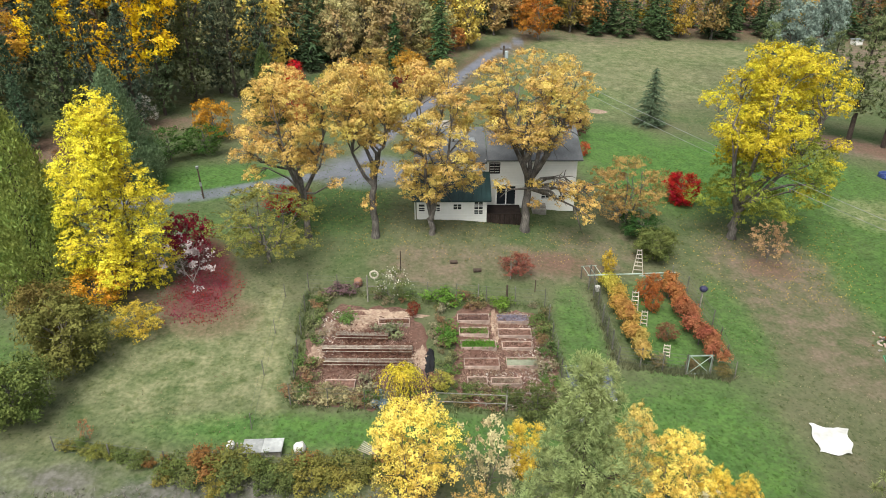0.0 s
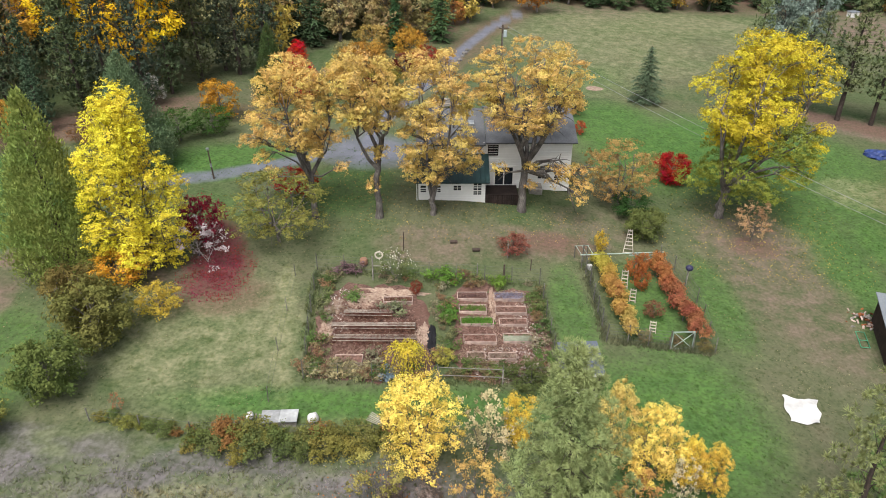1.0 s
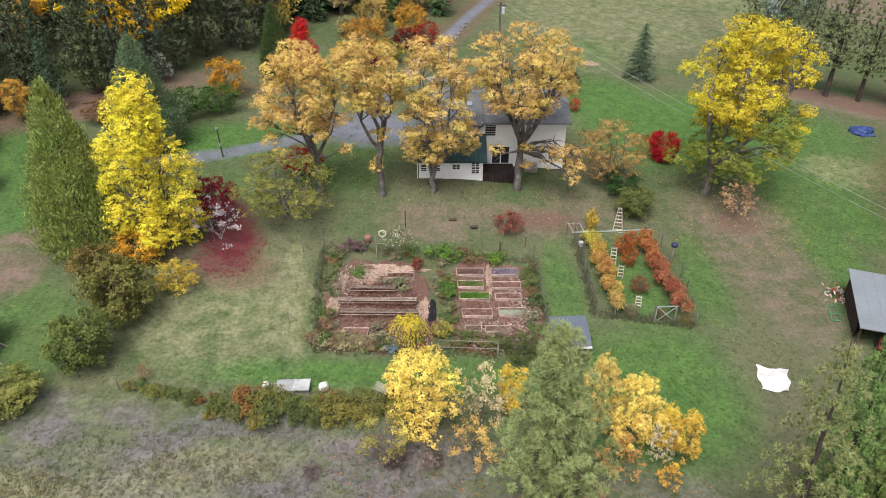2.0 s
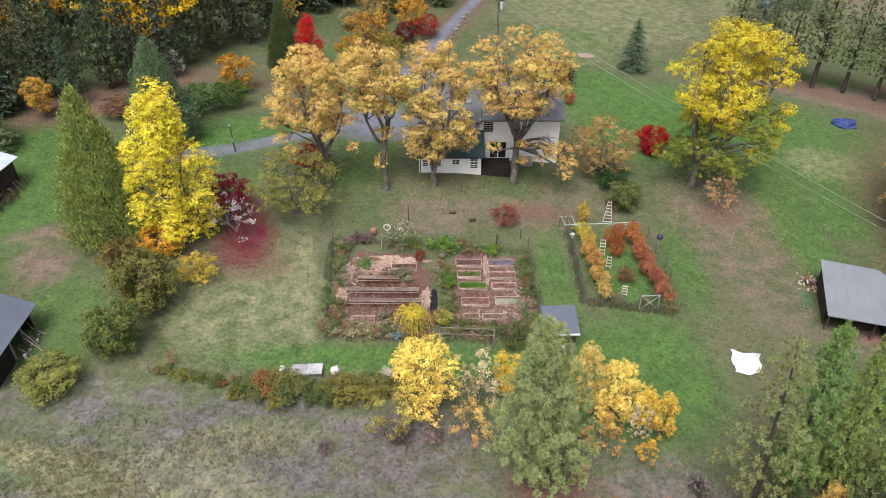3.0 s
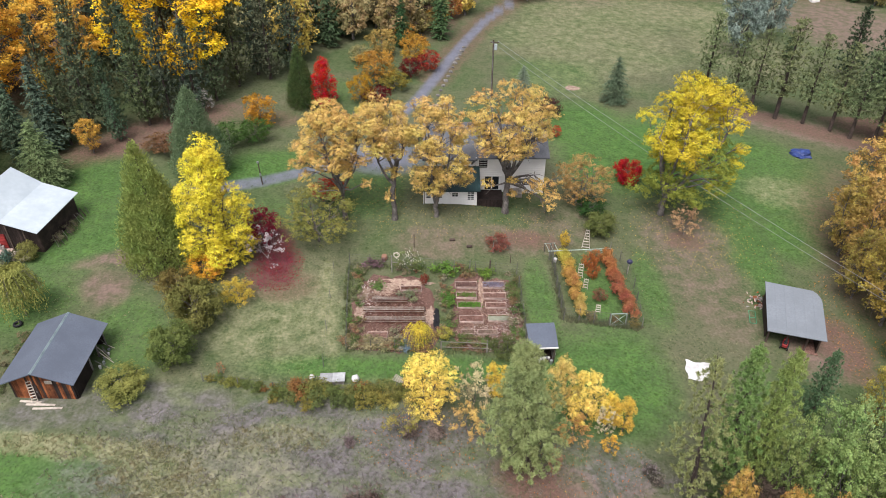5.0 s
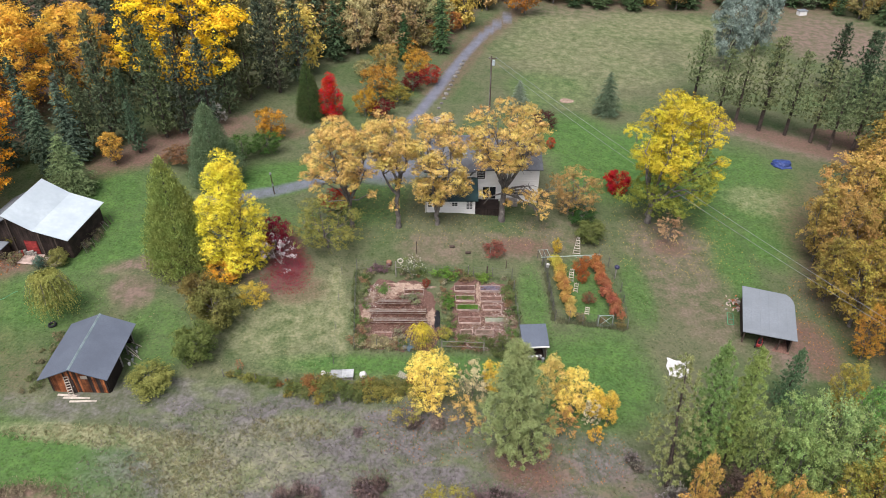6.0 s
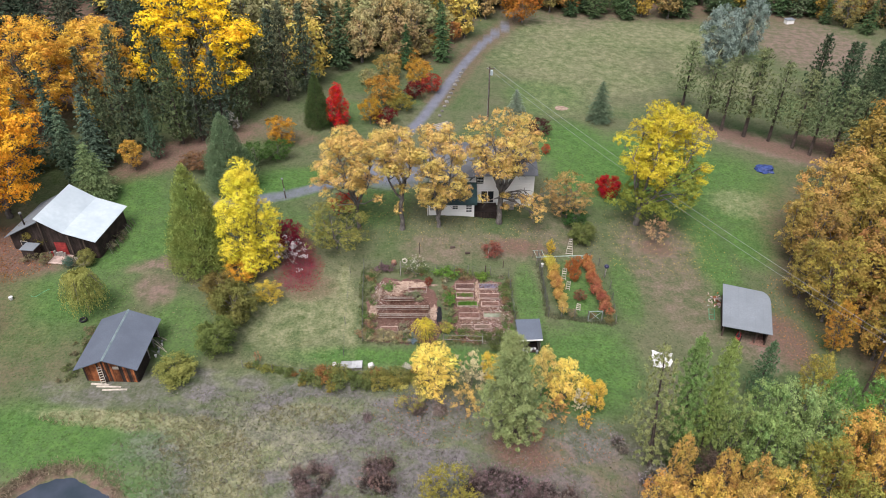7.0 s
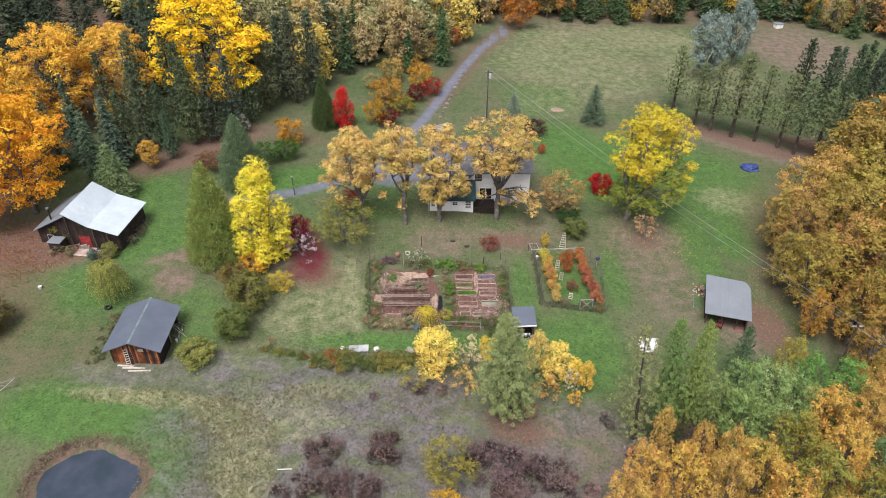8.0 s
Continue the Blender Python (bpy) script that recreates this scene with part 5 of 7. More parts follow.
scatter(28, 10, east_wood, MID_ROUND, [(0.36, 0.225, 0.065), (0.32, 0.22, 0.06), (0.25, 0.20, 0.05), (0.42, 0.245, 0.07)], (12, 16), "oak_tree", "rounded oak with tawny orange and olive leaves", gap=4.6, lo=(44, 26), hi=(100, 84))
for k, (x, y, h, w, c) in enumerate(((54.5, 61.0, 14.5, 0.95, (0.42, 0.28, 0.085)), (51.5, 53.5, 13, 0.85, (0.34, 0.22, 0.075)), (50.0, 45.0, 12.5, 0.9, (0.30, 0.23, 0.055)), (48.8, 39.4, 8.0, 0.7, (0.44, 0.25, 0.05)), (48.6, 49.5, 9.5, 0.8, (0.30, 0.23, 0.065)), (50.5, 57.5, 11, 0.8, (0.36, 0.27, 0.07)), (55.5, 46.5, 14.5, 0.9, (0.38, 0.21, 0.075)), (53.5, 38.2, 12, 0.8, (0.38, 0.23, 0.06)), (58.5, 54.5, 15, 0.95, (0.30, 0.22, 0.06)), (60.5, 65, 14, 0.95, (0.44, 0.27, 0.08)), (56, 38, 14.5, 0.9, (0.26, 0.21, 0.05)))):
    plant(NEAR[k % 3], x, y, h, c, "oak_tree", "rounded oak with tawny gold autumn leaves", "tree", "east woods", w, 53 * k, leaf=MIXED_LEAF, vary=0.1)
# the near trees of the south-east corner
LEAF_GREEN, GRASS_GREEN, APRICOT, OLIVE_GOLD = (0.225, 0.31, 0.105), (0.15, 0.30, 0.075), (0.51, 0.325, 0.09), (0.24, 0.22, 0.05)
for k, (x, y, h, w, c) in enumerate(((32.1, 22.6, 12.0, 0.62, LEAF_GREEN), (35.0, 22.4, 12.2, 0.62, (0.25, 0.33, 0.125)), (36.8, 20.6, 12.0, 0.62, LEAF_GREEN), (31.2, 19.0, 11.2, 0.66, (0.22, 0.31, 0.11)), (34.0, 18.0, 11.2, 0.62, LEAF_GREEN), (29.2, 22.0, 9.5, 0.55, (0.26, 0.33, 0.11)),
                                     (40.1, 23.8, 12.2, 0.5, GRASS_GREEN), (43.6, 22.6, 12.2, 0.72, GRASS_GREEN), (21.7, 16.3, 11.0, 0.36, APRICOT), (18.9, 11.9, 11.2, 0.66, APRICOT), (25.6, 15.1, 11.0, 0.42, APRICOT), (28.4, 14.4, 11.0, 0.40, (0.52, 0.34, 0.10)), (23.0, 12.0, 11.4, 0.62, (0.54, 0.335, 0.08)),
                                     (27.0, 11.4, 11.4, 0.60, APRICOT), (30.8, 12.8, 11.2, 0.58, (0.51, 0.34, 0.09)), (39.6, 18.6, 12.4, 0.72, (0.54, 0.33, 0.08)), (43.6, 18.4, 13.0, 0.75, (0.51, 0.315, 0.085)), (34.6, 15.2, 12.0, 0.68, OLIVE_GOLD), (36.2, 11.4, 12.2, 0.68, (0.25, 0.24, 0.06)), (39.8, 14.0, 12.6, 0.7, (0.50, 0.315, 0.08)),
                                     (41.6, 30.0, 8.5, 0.62, (0.33, 0.27, 0.06)), (47.5, 26.0, 8.5, 0.7, (0.34, 0.22, 0.06)), (48.0, 20.0, 14.0, 0.8, (0.46, 0.28, 0.08)), (32.2, 8.6, 12.0, 0.66, (0.50, 0.315, 0.08)), (53.0, 32, 12, 0.8, (0.34, 0.22, 0.06)), (16.5, 7.5, 11.5, 0.62, APRICOT), (41.0, 9.0, 12.0, 0.68, OLIVE_GOLD), (45.0, 14.0, 12.0, 0.7, (0.12, 0.22, 0.09)), (36.0, 6.5, 11.5, 0.66, (0.51, 0.325, 0.09)))):
    plant(NEAR[k % 3], x, y, h, c, "oak_tree", "green oak beside the track" if c[1] > c[0] else "oak with orange-gold autumn leaves", "tree", "", w, 77 * k, leaf=LEAF if c[1] > c[0] else MIXED_LEAF, vary=0.1)

# dark undergrowth between the pines and the oaks
for k in range(16):
    plant(SHRUB[k % 3], random.uniform(21, 31), random.uniform(15.5, 22.5), random.uniform(1.8, 3.4), random.choice(((0.06, 0.085, 0.035), (0.09, 0.08, 0.045), (0.10, 0.075, 0.06))), "shrub", "dark undergrowth shrub beneath the pines", "shrub", "undergrowth", 1.1, random.uniform(0, 360), vary=0.15)

# shrubs
for name, x, y, h, w, c, label in (
        ("laurel_bush", -26.3, 40.8, 5.2, 0.85, (0.16, 0.165, 0.05), "large dark green shrub with yellowing leaves"), ("laurel_bush", -28.6, 43.2, 5.0, 0.7, (0.17, 0.14, 0.045), "large brownish green shrub"), ("laurel_bush", -27.4, 35.5, 4.6, 0.82, (0.13, 0.165, 0.05), "large dark green shrub with yellowing leaves"),
        ("laurel_bush", -31.0, 31.4, 2.1, 1.85, (0.20, 0.21, 0.06), "low olive-green shrub beside the shed"), ("shrub", -27.4, 48.1, 3.0, 1.25, (0.70, 0.40, 0.05), "low shrub with orange-yellow leaves"), ("shrub", -23.0, 44.6, 2.6, 1.1, (0.48, 0.37, 0.06), "small shrub with golden orange leaves"),
        ("maple_tree", -22.2, 54.6, 4.8, 0.75, (0.20, 0.022, 0.035), "small dark crimson maple dropping red leaves"), ("laurel_bush", 26.1, 72.5, 3.5, 0.9, (0.36, 0.026, 0.018), "round shrub with scarlet leaves"),
        ("small_tree", 31.2, 60.6, 4.4, 0.9, (0.50, 0.32, 0.17), "thin small tree with pale orange leaves"), ("apple_tree", 19.8, 59.6, 3.3, 0.95, (0.13, 0.155, 0.05), "small rounded green apple tree"), ("fruit_tree", 18.3, 65.2, 7.4, 0.85, (0.36, 0.24, 0.09), "thin fruit tree with golden brown leaves"),
        ("shrub", 19.3, 63.8, 2.2, 1.7, (0.035, 0.085, 0.025), "low dense dark green shrub"), ("shrub", 6.4, 55.3, 1.9, 1.25, (0.22, 0.085, 0.06), "low spreading shrub with reddish-brown leaves"), ("shrub", -15.4, 64.1, 3.0, 1.1, (0.33, 0.035, 0.02), "scarlet shrub behind the oaks"),
        ("shrub", -28.0, 83.5, 4.8, 0.9, (0.42, 0.22, 0.03), "rounded shrub with orange leaves"), ("shrub", -27.7, 78.6, 3.4, 1.1, (0.06, 0.12, 0.03), "leafy green shrub beside the drive"), ("shrub", -31.0, 76.5, 3.8, 1.1, (0.065, 0.125, 0.035), "leafy green shrub beside the drive"), ("shrub", -39.8, 74.2, 2.8, 1.5, (0.17, 0.10, 0.05), "thin brown shrub under the pines"),
        ("shrub", -11.8, 101, 5.6, 1.0, (0.36, 0.20, 0.04), "shrub with orange leaves beside the lane"), ("shrub", -13.6, 92.5, 5.0, 0.65, (0.40, 0.24, 0.03), "shrub with golden leaves beside the lane"), ("shrub", -5.9, 103.6, 3.4, 1.0, MAROON, "shrub with maroon leaves beside the lane"), ("shrub", -10.8, 92.8, 3.0, 1.2, MAROON, "shrub with maroon leaves beside the lane"),
        ("shrub", -8.4, 98, 3.1, 1.25, (0.22, 0.19, 0.04), "olive shrub beside the lane"), ("shrub", -5, 110, 5.5, 0.8, (0.42, 0.24, 0.04), "shrub with orange leaves beside the lane"), ("shrub", -2.5, 107, 3.6, 0.9, (0.30, 0.05, 0.03), "red shrub beside the lane"), ("broadleaf_tree", 19.5, 150.5, 8.5, 0.85, (0.36, 0.15, 0.03), "rounded tree with russet leaves at the end of the lane")):
    plant(SPARSE if name == "fruit_tree" else THIN[0] if name == "small_tree" else LAUREL[random.randrange(2)] if name in ("laurel_bush", "apple_tree") else SHRUB[random.randrange(3)], x, y, h, c, name, label, "tree" if "tree" in name else "shrub", "", w * 1.1, random.uniform(0, 360), vary=0.04)


plant(LAUREL[0], -57.6, 35.0, 5.2, (0.14, 0.12, 0.05), "laurel_bush", "dark olive shrub at the edge of the lawn", "shrub", wide=1.0)
plant(LAUREL[1], -48.2, 50.2, 2.2, (0.22, 0.22, 0.07), "laurel_bush", "yellow-green shrub before the barn wall", "shrub", wide=0.95)
plant(LAUREL[0], -50.4, 49.6, 1.5, (0.10, 0.17, 0.13), "laurel_bush", "blue-green shrub beside the porch", "shrub", wide=0.8)

for k, (x, y, h, w, c) in enumerate(((-11.4, 112.7, 4.8, 1.00, (0.34, 0.25, 0.08)), (-7.7, 118.5, 4.2, 1.00, (0.4, 0.22, 0.05)), (-4.7, 125.1, 4.5, 1.00, (0.34, 0.29, 0.11)), (-1.4, 128.3, 4.0, 1.00, (0.4, 0.25, 0.06)), (-14.9, 108.9, 3.2, 1.10, (0.3, 0.27, 0.12)), (-10.5, 122.6, 5.5, 0.80, (0.36, 0.31, 0.13)), (1.9, 135.7, 4.2, 1.00, (0.36, 0.16, 0.05)))):
    plant(SHRUB[k % 3], x, y, h, c, "shrub", "tawny autumn shrub in the strip beside the lane", "shrub", "lane shrubs", w, 60 * k, vary=0.08)

# ---- the vegetable garden ----
def patch(name, cx, cy, rx, ry, material, seed, lift=0.05, label="", square=2.0, step=0.3, ragged=0.05):
    """A ragged sheet of soil or mulch that follows the ground."""
    rng = np.random.default_rng(seed)
    bm = bmesh.new()
    ph = rng.uniform(0, 6.28, 4)
    rings, n = max(4, int(max(rx, ry) / step)), 64
    grid = []
    for i in range(rings + 1):
        u = i / rings
        row = []
        for k in range(n):
            a = 6.2832 * k / n
            c, s = math.cos(a), math.sin(a)
            q = (abs(c) ** square + abs(s) ** square) ** (-1 / square)
            w = u * q * (1 + ragged * (math.sin(3 * a + ph[0]) + 0.8 * math.sin(7 * a + ph[1]) + 0.6 * math.sin(13 * a + ph[2]) + 0.5 * math.sin(22 * a + ph[3])))
            x, y = cx + rx * w * c, cy + ry * w * s
            z = gz(x, y) + lift + rng.normal(0, 0.02) if i < rings else gz(x, y) - 0.05
            row.append(bm.verts.new((x, y, z)))
        grid.append(row)
    for a, b in zip(grid[1:], grid[2:]):
        for k in range(n):
            j = (k + 1) % n
            bm.faces.new((a[k], b[k], b[j], a[j]))
    bm.faces.new(grid[1])
    for f in bm.faces:
        f.smooth = True
    ob = part(name, bm, material)
    return tagged(ob, label, "soil", kind="structure")


patch("garden_soil", -5.9, 43.7, 4.7, 6.0, SOIL, 1, 0.06, "dark reddish-brown garden soil", 5)
patch("garden_soil", 4.4, 44.6, 4.0, 6.0, SOIL, 2, 0.06, "dark reddish-brown garden soil", 5)
patch("mulch", -4.6, 48.7, 2.6, 0.75, STRAW, 3, 0.09, "pale straw mulch", ragged=0.2)
patch("mulch", -6.6, 48.0, 1.6, 0.7, STRAW, 13, 0.10, "pale straw mulch", ragged=0.2)
patch("mulch", -9.3, 46.6, 0.8, 1.1, STRAW, 14, 0.10, "pale straw mulch", ragged=0.2)
patch("mulch", -7.2, 47.0, 1.3, 0.8, STRAW, 4, 0.09, "pale straw mulch", ragged=0.13)
patch("mulch", -1.9, 43.4, 0.7, 1.7, STRAW, 5, 0.09, "pale straw mulch", ragged=0.13)
patch("mulch", -9.6, 43.6, 0.6, 1.8, STRAW, 6, 0.09, "pale straw mulch", ragged=0.13)
patch("mulch", 4.0, 48.0, 0.35, 2.4, STRAW, 7, 0.09, "pale straw mulch path")
patch("sand_patch", 22.9, 103.2, 1.5, 1.1, STRAW, 8, 0.05, "pale bare patch on the meadow")



def tuft_mesh(name, places, rng, blades, tall, wide, lean=0.5):
    """Small upright blades about each place, as one mesh."""
    p = np.repeat(np.array(places), blades, axis=0)
    n = len(p)
    up = np.stack([rng.normal(0, lean, n), rng.normal(0, lean, n), np.ones(n)], -1)
    up /= np.linalg.norm(up, axis=1)[:, None]
    side = np.cross(up, rng.normal(0, 1, (n, 3)))
    side /= np.linalg.norm(side, axis=1)[:, None]
    h = tall * rng.uniform(0.5, 1.3, n)
    p = p + rng.normal(0, wide * 2.2, (n, 3)) * np.array((1, 1, 0))
    return leaves_mesh(name, p + up * h[:, None] * 0.9, up, side, h, wide * rng.uniform(0.5, 1.2, n))


def raised_bed(x0, x1, y0, y1, label, sow=None, cover=False):
    zc = gz((x0 + x1) / 2, (y0 + y1) / 2)
    b = thing("raised_bed", (x0 + x1) / 2, (y0 + y1) / 2, zc, 0, label, "raised bed", "raised beds")
    w, d, h, t = (x1 - x0) / 2, (y1 - y0) / 2, 0.32, 0.06
    for r in ((-w, -d, -0.1, w, -d + t, h), (-w, d - t, -0.1, w, d, h), (-w, -d + t, -0.1, -w + t, d - t, h - 0.01), (w - t, -d + t, -0.1, w, d - t, h - 0.01)):
        part("board", boxes(r, bevel=0.012), BED_WOOD, b)
    rng = np.random.default_rng(int(100 + 10 * x0 + y0))
    bm = bmesh.new()
    vs = [[bm.verts.new((-w + t + (2 * w - 2 * t) * i / 10, -d + t + (2 * d - 2 * t) * j / 5, h - 0.09 + rng.normal(0, 0.025))) for i in range(11)] for j in range(6)]
    for j in range(5):
        for i in range(10):
            bm.faces.new((vs[j][i], vs[j][i + 1], vs[j + 1][i + 1], vs[j + 1][i]))
    part("soil", bm, SOIL, b)
    if sow:
        colour, amount, tall = sow
        pl = [(rng.uniform(-w + 0.12, w - 0.12), rng.uniform(-d + 0.12, d - 0.12), h - 0.08) for _ in range(amount)]
        c = mesh_part("planting", tuft_mesh("planting", pl, rng, 4, tall, 0.06, 0.8), LEAF, b)
        c.color = (*colour, 1)
        c["kind"] = "stuff"
    if cover:
        part("cover", boxes((-w + 0.02, -d + 0.02, h + 0.005, w - 0.02, d - 0.4, h + 0.03)), PALE_NET, b, "pale green net cover")
    return b


PALE_NET = worn("pale_green_net", (0.26, 0.28, 0.20), (0.36, 0.37, 0.28), 9, 1.5, bump=0.4)
for x0, x1, y0, y1, sow, cover in ((1.0, 3.6, 48.1, 49.15, ((0.16, 0.10, 0.09), 90, 0.06), False), (4.2, 6.8, 48.3, 49.4, ((0.24, 0.22, 0.28), 200, 0.07), False), (1.1, 3.45, 46.4, 47.4, ((0.12, 0.20, 0.05), 90, 0.10), False), (4.2, 6.85, 46.5, 47.5, ((0.14, 0.09, 0.07), 40, 0.05), False),
                                   (1.2, 3.95, 44.8, 45.8, ((0.10, 0.22, 0.04), 220, 0.10), False), (4.4, 6.75, 45.0, 45.9, ((0.13, 0.08, 0.06), 50, 0.05), False), (1.4, 4.05, 42.6, 43.65, ((0.15, 0.08, 0.06), 50, 0.05), False), (4.6, 6.9, 42.9, 44.0, ((0.10, 0.14, 0.06), 90, 0.07), True),
                                   (1.6, 3.05, 40.7, 41.5, ((0.26, 0.20, 0.15), 90, 0.08), False), (3.3, 5.5, 40.8, 41.6, ((0.30, 0.24, 0.19), 120, 0.08), False), (-8.5, -6.35, 39.5, 40.5, None, False), (-5.3, -2.8, 47.2, 48.0, ((0.15, 0.08, 0.05), 60, 0.06), False)):
    raised_bed(x0, x1, y0, y1, "wooden raised bed with young green plants" if sow and sow[0][1] > 0.19 and sow[0][0] < 0.15 else "weathered wooden raised bed with bare soil", sow, cover)


def vine_trellis(y, x0, x1):
    """A low pole trellis hung with dead stems."""
    t = thing("bean_trellis", (x0 + x1) / 2, y, gz((x0 + x1) / 2, y), 0, "low pole trellis with dead brown stems", "trellis", "garden trellises")
    w = (x1 - x0) / 2
    for k, (dy, h) in enumerate(((-0.3, 0.4), (-0.1, 0.52), (0.1, 0.46), (0.3, 0.42), (0.5, 0.38))):
        part("rail", bar(bmesh.new(), (-w, dy, h + 0.04), (w, dy + 0.05, h - 0.06), 0.021), PALE_WOOD, t)
    for i in range(9):
        x = -w + 2 * w * i / 8
        part("stake", bar(bmesh.new(), (x, 0.1, -0.4), (x + 0.05, 0.1, 0.6), 0.02), GREY_WOOD, t)
    rng = np.random.default_rng(int(y * 10))
    pl = [(rng.uniform(-w, w), rng.normal(0.1, 0.35), rng.uniform(0, 0.3)) for _ in range(700)]
    c = mesh_part("dead_growth", tuft_mesh("dead_growth", pl, rng, 4, 0.22, 0.02, 0.7), LEAF, t)
    c.color = (0.17, 0.085, 0.065, 1)
    c["kind"] = "stuff"


vine_trellis(43.8, -9.2, -2.5)
vine_trellis(42.3, -8.9, -2.4)
vine_trellis(45.4, -8.4, -4.4)


def fence(name, pts, tall, label, gap=2.4, wires=5, wire_r=0.012, post=0.04, posts=None):
    """Posts along a line with wires between them."""
    f = thing(name, pts[0][0], pts[0][1], gz(*pts[0]), 0, label, "fence")
    o = f.location.copy()
    marks = []
    for (ax, ay), (bx, by) in zip(pts, pts[1:]):
        n = max(1, round(math.hypot(bx - ax, by - ay) / gap))
        marks += [(ax + (bx - ax) * i / n, ay + (by - ay) * i / n) for i in range(n)]
    marks.append(pts[-1])
    rng = random.Random(len(marks))
    for x, y in marks:
        z = gz(x, y)
        part("post", bar(bmesh.new(), Vector((x, y, z - 0.4)) - o, Vector((x + rng.uniform(-0.06, 0.06), y, z + tall * rng.uniform(0.96, 1.1))) - o, post, post * 0.85, 6), posts or OLD_POST, f)
    for k in range(wires):
        bm = bmesh.new()
        h = tall * (0.06 + 0.9 * k / max(1, wires - 1))
        tube(bm, [Vector((x, y, gz(x, y) + h)) - o for x, y in marks], [wire_r] * len(marks), 3)
        part("wire", bm, NET, f)
    return f


fence("garden_fence", ((-11.4, 51.4), (-11.1, 45.6), (-10.5, 37.9), (-3.0, 37.9), (-0.7, 38.2)), 1.7, "wire garden fence on grey wooden posts", wire_r=0.008)
fence("garden_fence", ((4.2, 38.4), (8.4, 38.6), (8.6, 42.2), (8.4, 50.9), (-11.4, 51.4)), 1.7, "wire garden fence on grey wooden posts", wire_r=0.008)
fence("wire_fence", ((-13.2, 50.5), (-13.1, 45.7), (-12.9, 40.8), (-12.6, 35.5)), 1.3, "thin wire fence across the dry grass", 4.8, 2, 0.008, 0.035)
fence("wire_fence", ((-24, 33.0), (-17, 32.2), (-5, 32.6)), 1.2, "old wire fence in the hedge", 3.0, 3, 0.01, 0.05)


def simple_post(name, x, y, tall, r, material, label):
    p = tagged(part(name, bar(bmesh.new(), (0, 0, -0.5), (0.03, 0, tall), r, r * 0.9, 8), material), label, "post")
    p.location = (x, y, gz(x, y))
    return p


simple_post("garden_post", -6.4, 50.4, 2.5, 0.055, GREY_WOOD, "grey wooden garden post beside the rose")
simple_post("garden_post", 5.2, 51.3, 1.7, 0.09, POLE_WOOD, "stout dark wooden post by the beds")
simple_post("garden_post", 2.8, 51.2, 1.7, 0.05, GREY_WOOD, "grey post with white cap")
simple_post("garden_post", 7.8, 53.0, 1.2, 0.05, POLE_WOOD, "short dark garden post")
simple_post("garden_post", -3.9, 54.9, 2.0, 0.05, POLE_WOOD, "thin dark pole on the lawn")
simple_post("garden_post", 5.8, 54.6, 1.5, 0.06, GREY_WOOD, "grey post beside the reddish shrub")
bm = bmesh.new()
bar(bm, (-0.2, 0, 1.5), (1.4, 0.05, 1.45), 0.035)
g = tagged(part("crossbar", bm, GREY_WOOD), "pale crossbar tied between garden posts", "rail")
g.location = (-6.2, 50.42, gz(-6.4, 50.4))
for k in range(26):
    x, y = random.uniform(-10.2, -4.8), random.uniform(38.2, 39.3)
    plant(HERB[k % 3], x, y, random.uniform(0.5, 0.9), random.choice(((0.28, 0.26, 0.14), (0.34, 0.29, 0.16), (0.22, 0.22, 0.10))), "garden_plant", "faded olive plant in the garden border", "plant", "garden border", 1.5, random.uniform(0, 360), vary=0.15)
# a woven ring on the post
bm = bmesh.new()
ring = [(0.32 * math.cos(6.2832 * k / 16), 0.02 * math.sin(k), 0.32 * math.sin(6.2832 * k / 16)) for k in range(17)]
tube(bm, ring, [0.07] * 17, 5)
w = tagged(part("wreath", bm, PALE_WOOD), "pale woven wreath ring on a garden post", "wreath")
w.location = (-5.75, 50.2, gz(-6, 50.4) + 2.75)

# the wooden frame at the south side of the beds
f = thing("gate_frame", -0.6, 38.4, gz(-0.6, 38.4), 0, "weathered timber gate frame by the garden", "gate")
part("post", bar(bmesh.new(), (0, 0, -0.4), (0, 0, 1.3), 0.06), GREY_WOOD, f)
part("post", bar(bmesh.new(), (4.8, 0, -0.6), (4.8, 0, 1.0), 0.06), GREY_WOOD, f)
part("rail", bar(bmesh.new(), (-0.1, 0, 1.3), (4.9, 0, 1.02), 0.035), OLD_POST, f)
part("rail", bar(bmesh.new(), (0, 0, 0.55), (4.8, 0, 0.3), 0.035), GREY_WOOD, f)

# black ground cloth along the path
patch("ground_cloth", -1.15, 42.9, 0.4, 2.1, BLACK, 9, 0.10, "black ground cloth strip")

# plants of the garden
for x, y, h, w, c, name, label in ((-4.4, 50.4, 3.2, 1.25, (0.13, 0.155, 0.06), "rose_bush", "large green rose bush with white blooms"), (-0.3, 40.1, 1.7, 1.0, (0.38, 0.36, 0.08), "shrub", "small rounded yellow-green shrub"),
                                   (6.0, 38.2, 1.9, 1.9, (0.09, 0.115, 0.04), "shrub", "low dark green shrub at the fence"), (-2.5, 48.6, 1.5, 0.8, (0.20, 0.05, 0.03), "shrub", "small rusty red garden shrub")):
    plant(THIN[0] if name == "rose_bush" else SHRUB[random.randrange(3)], x, y, h, c, name, label, "plant", "", w * 0.8, random.uniform(0, 360))


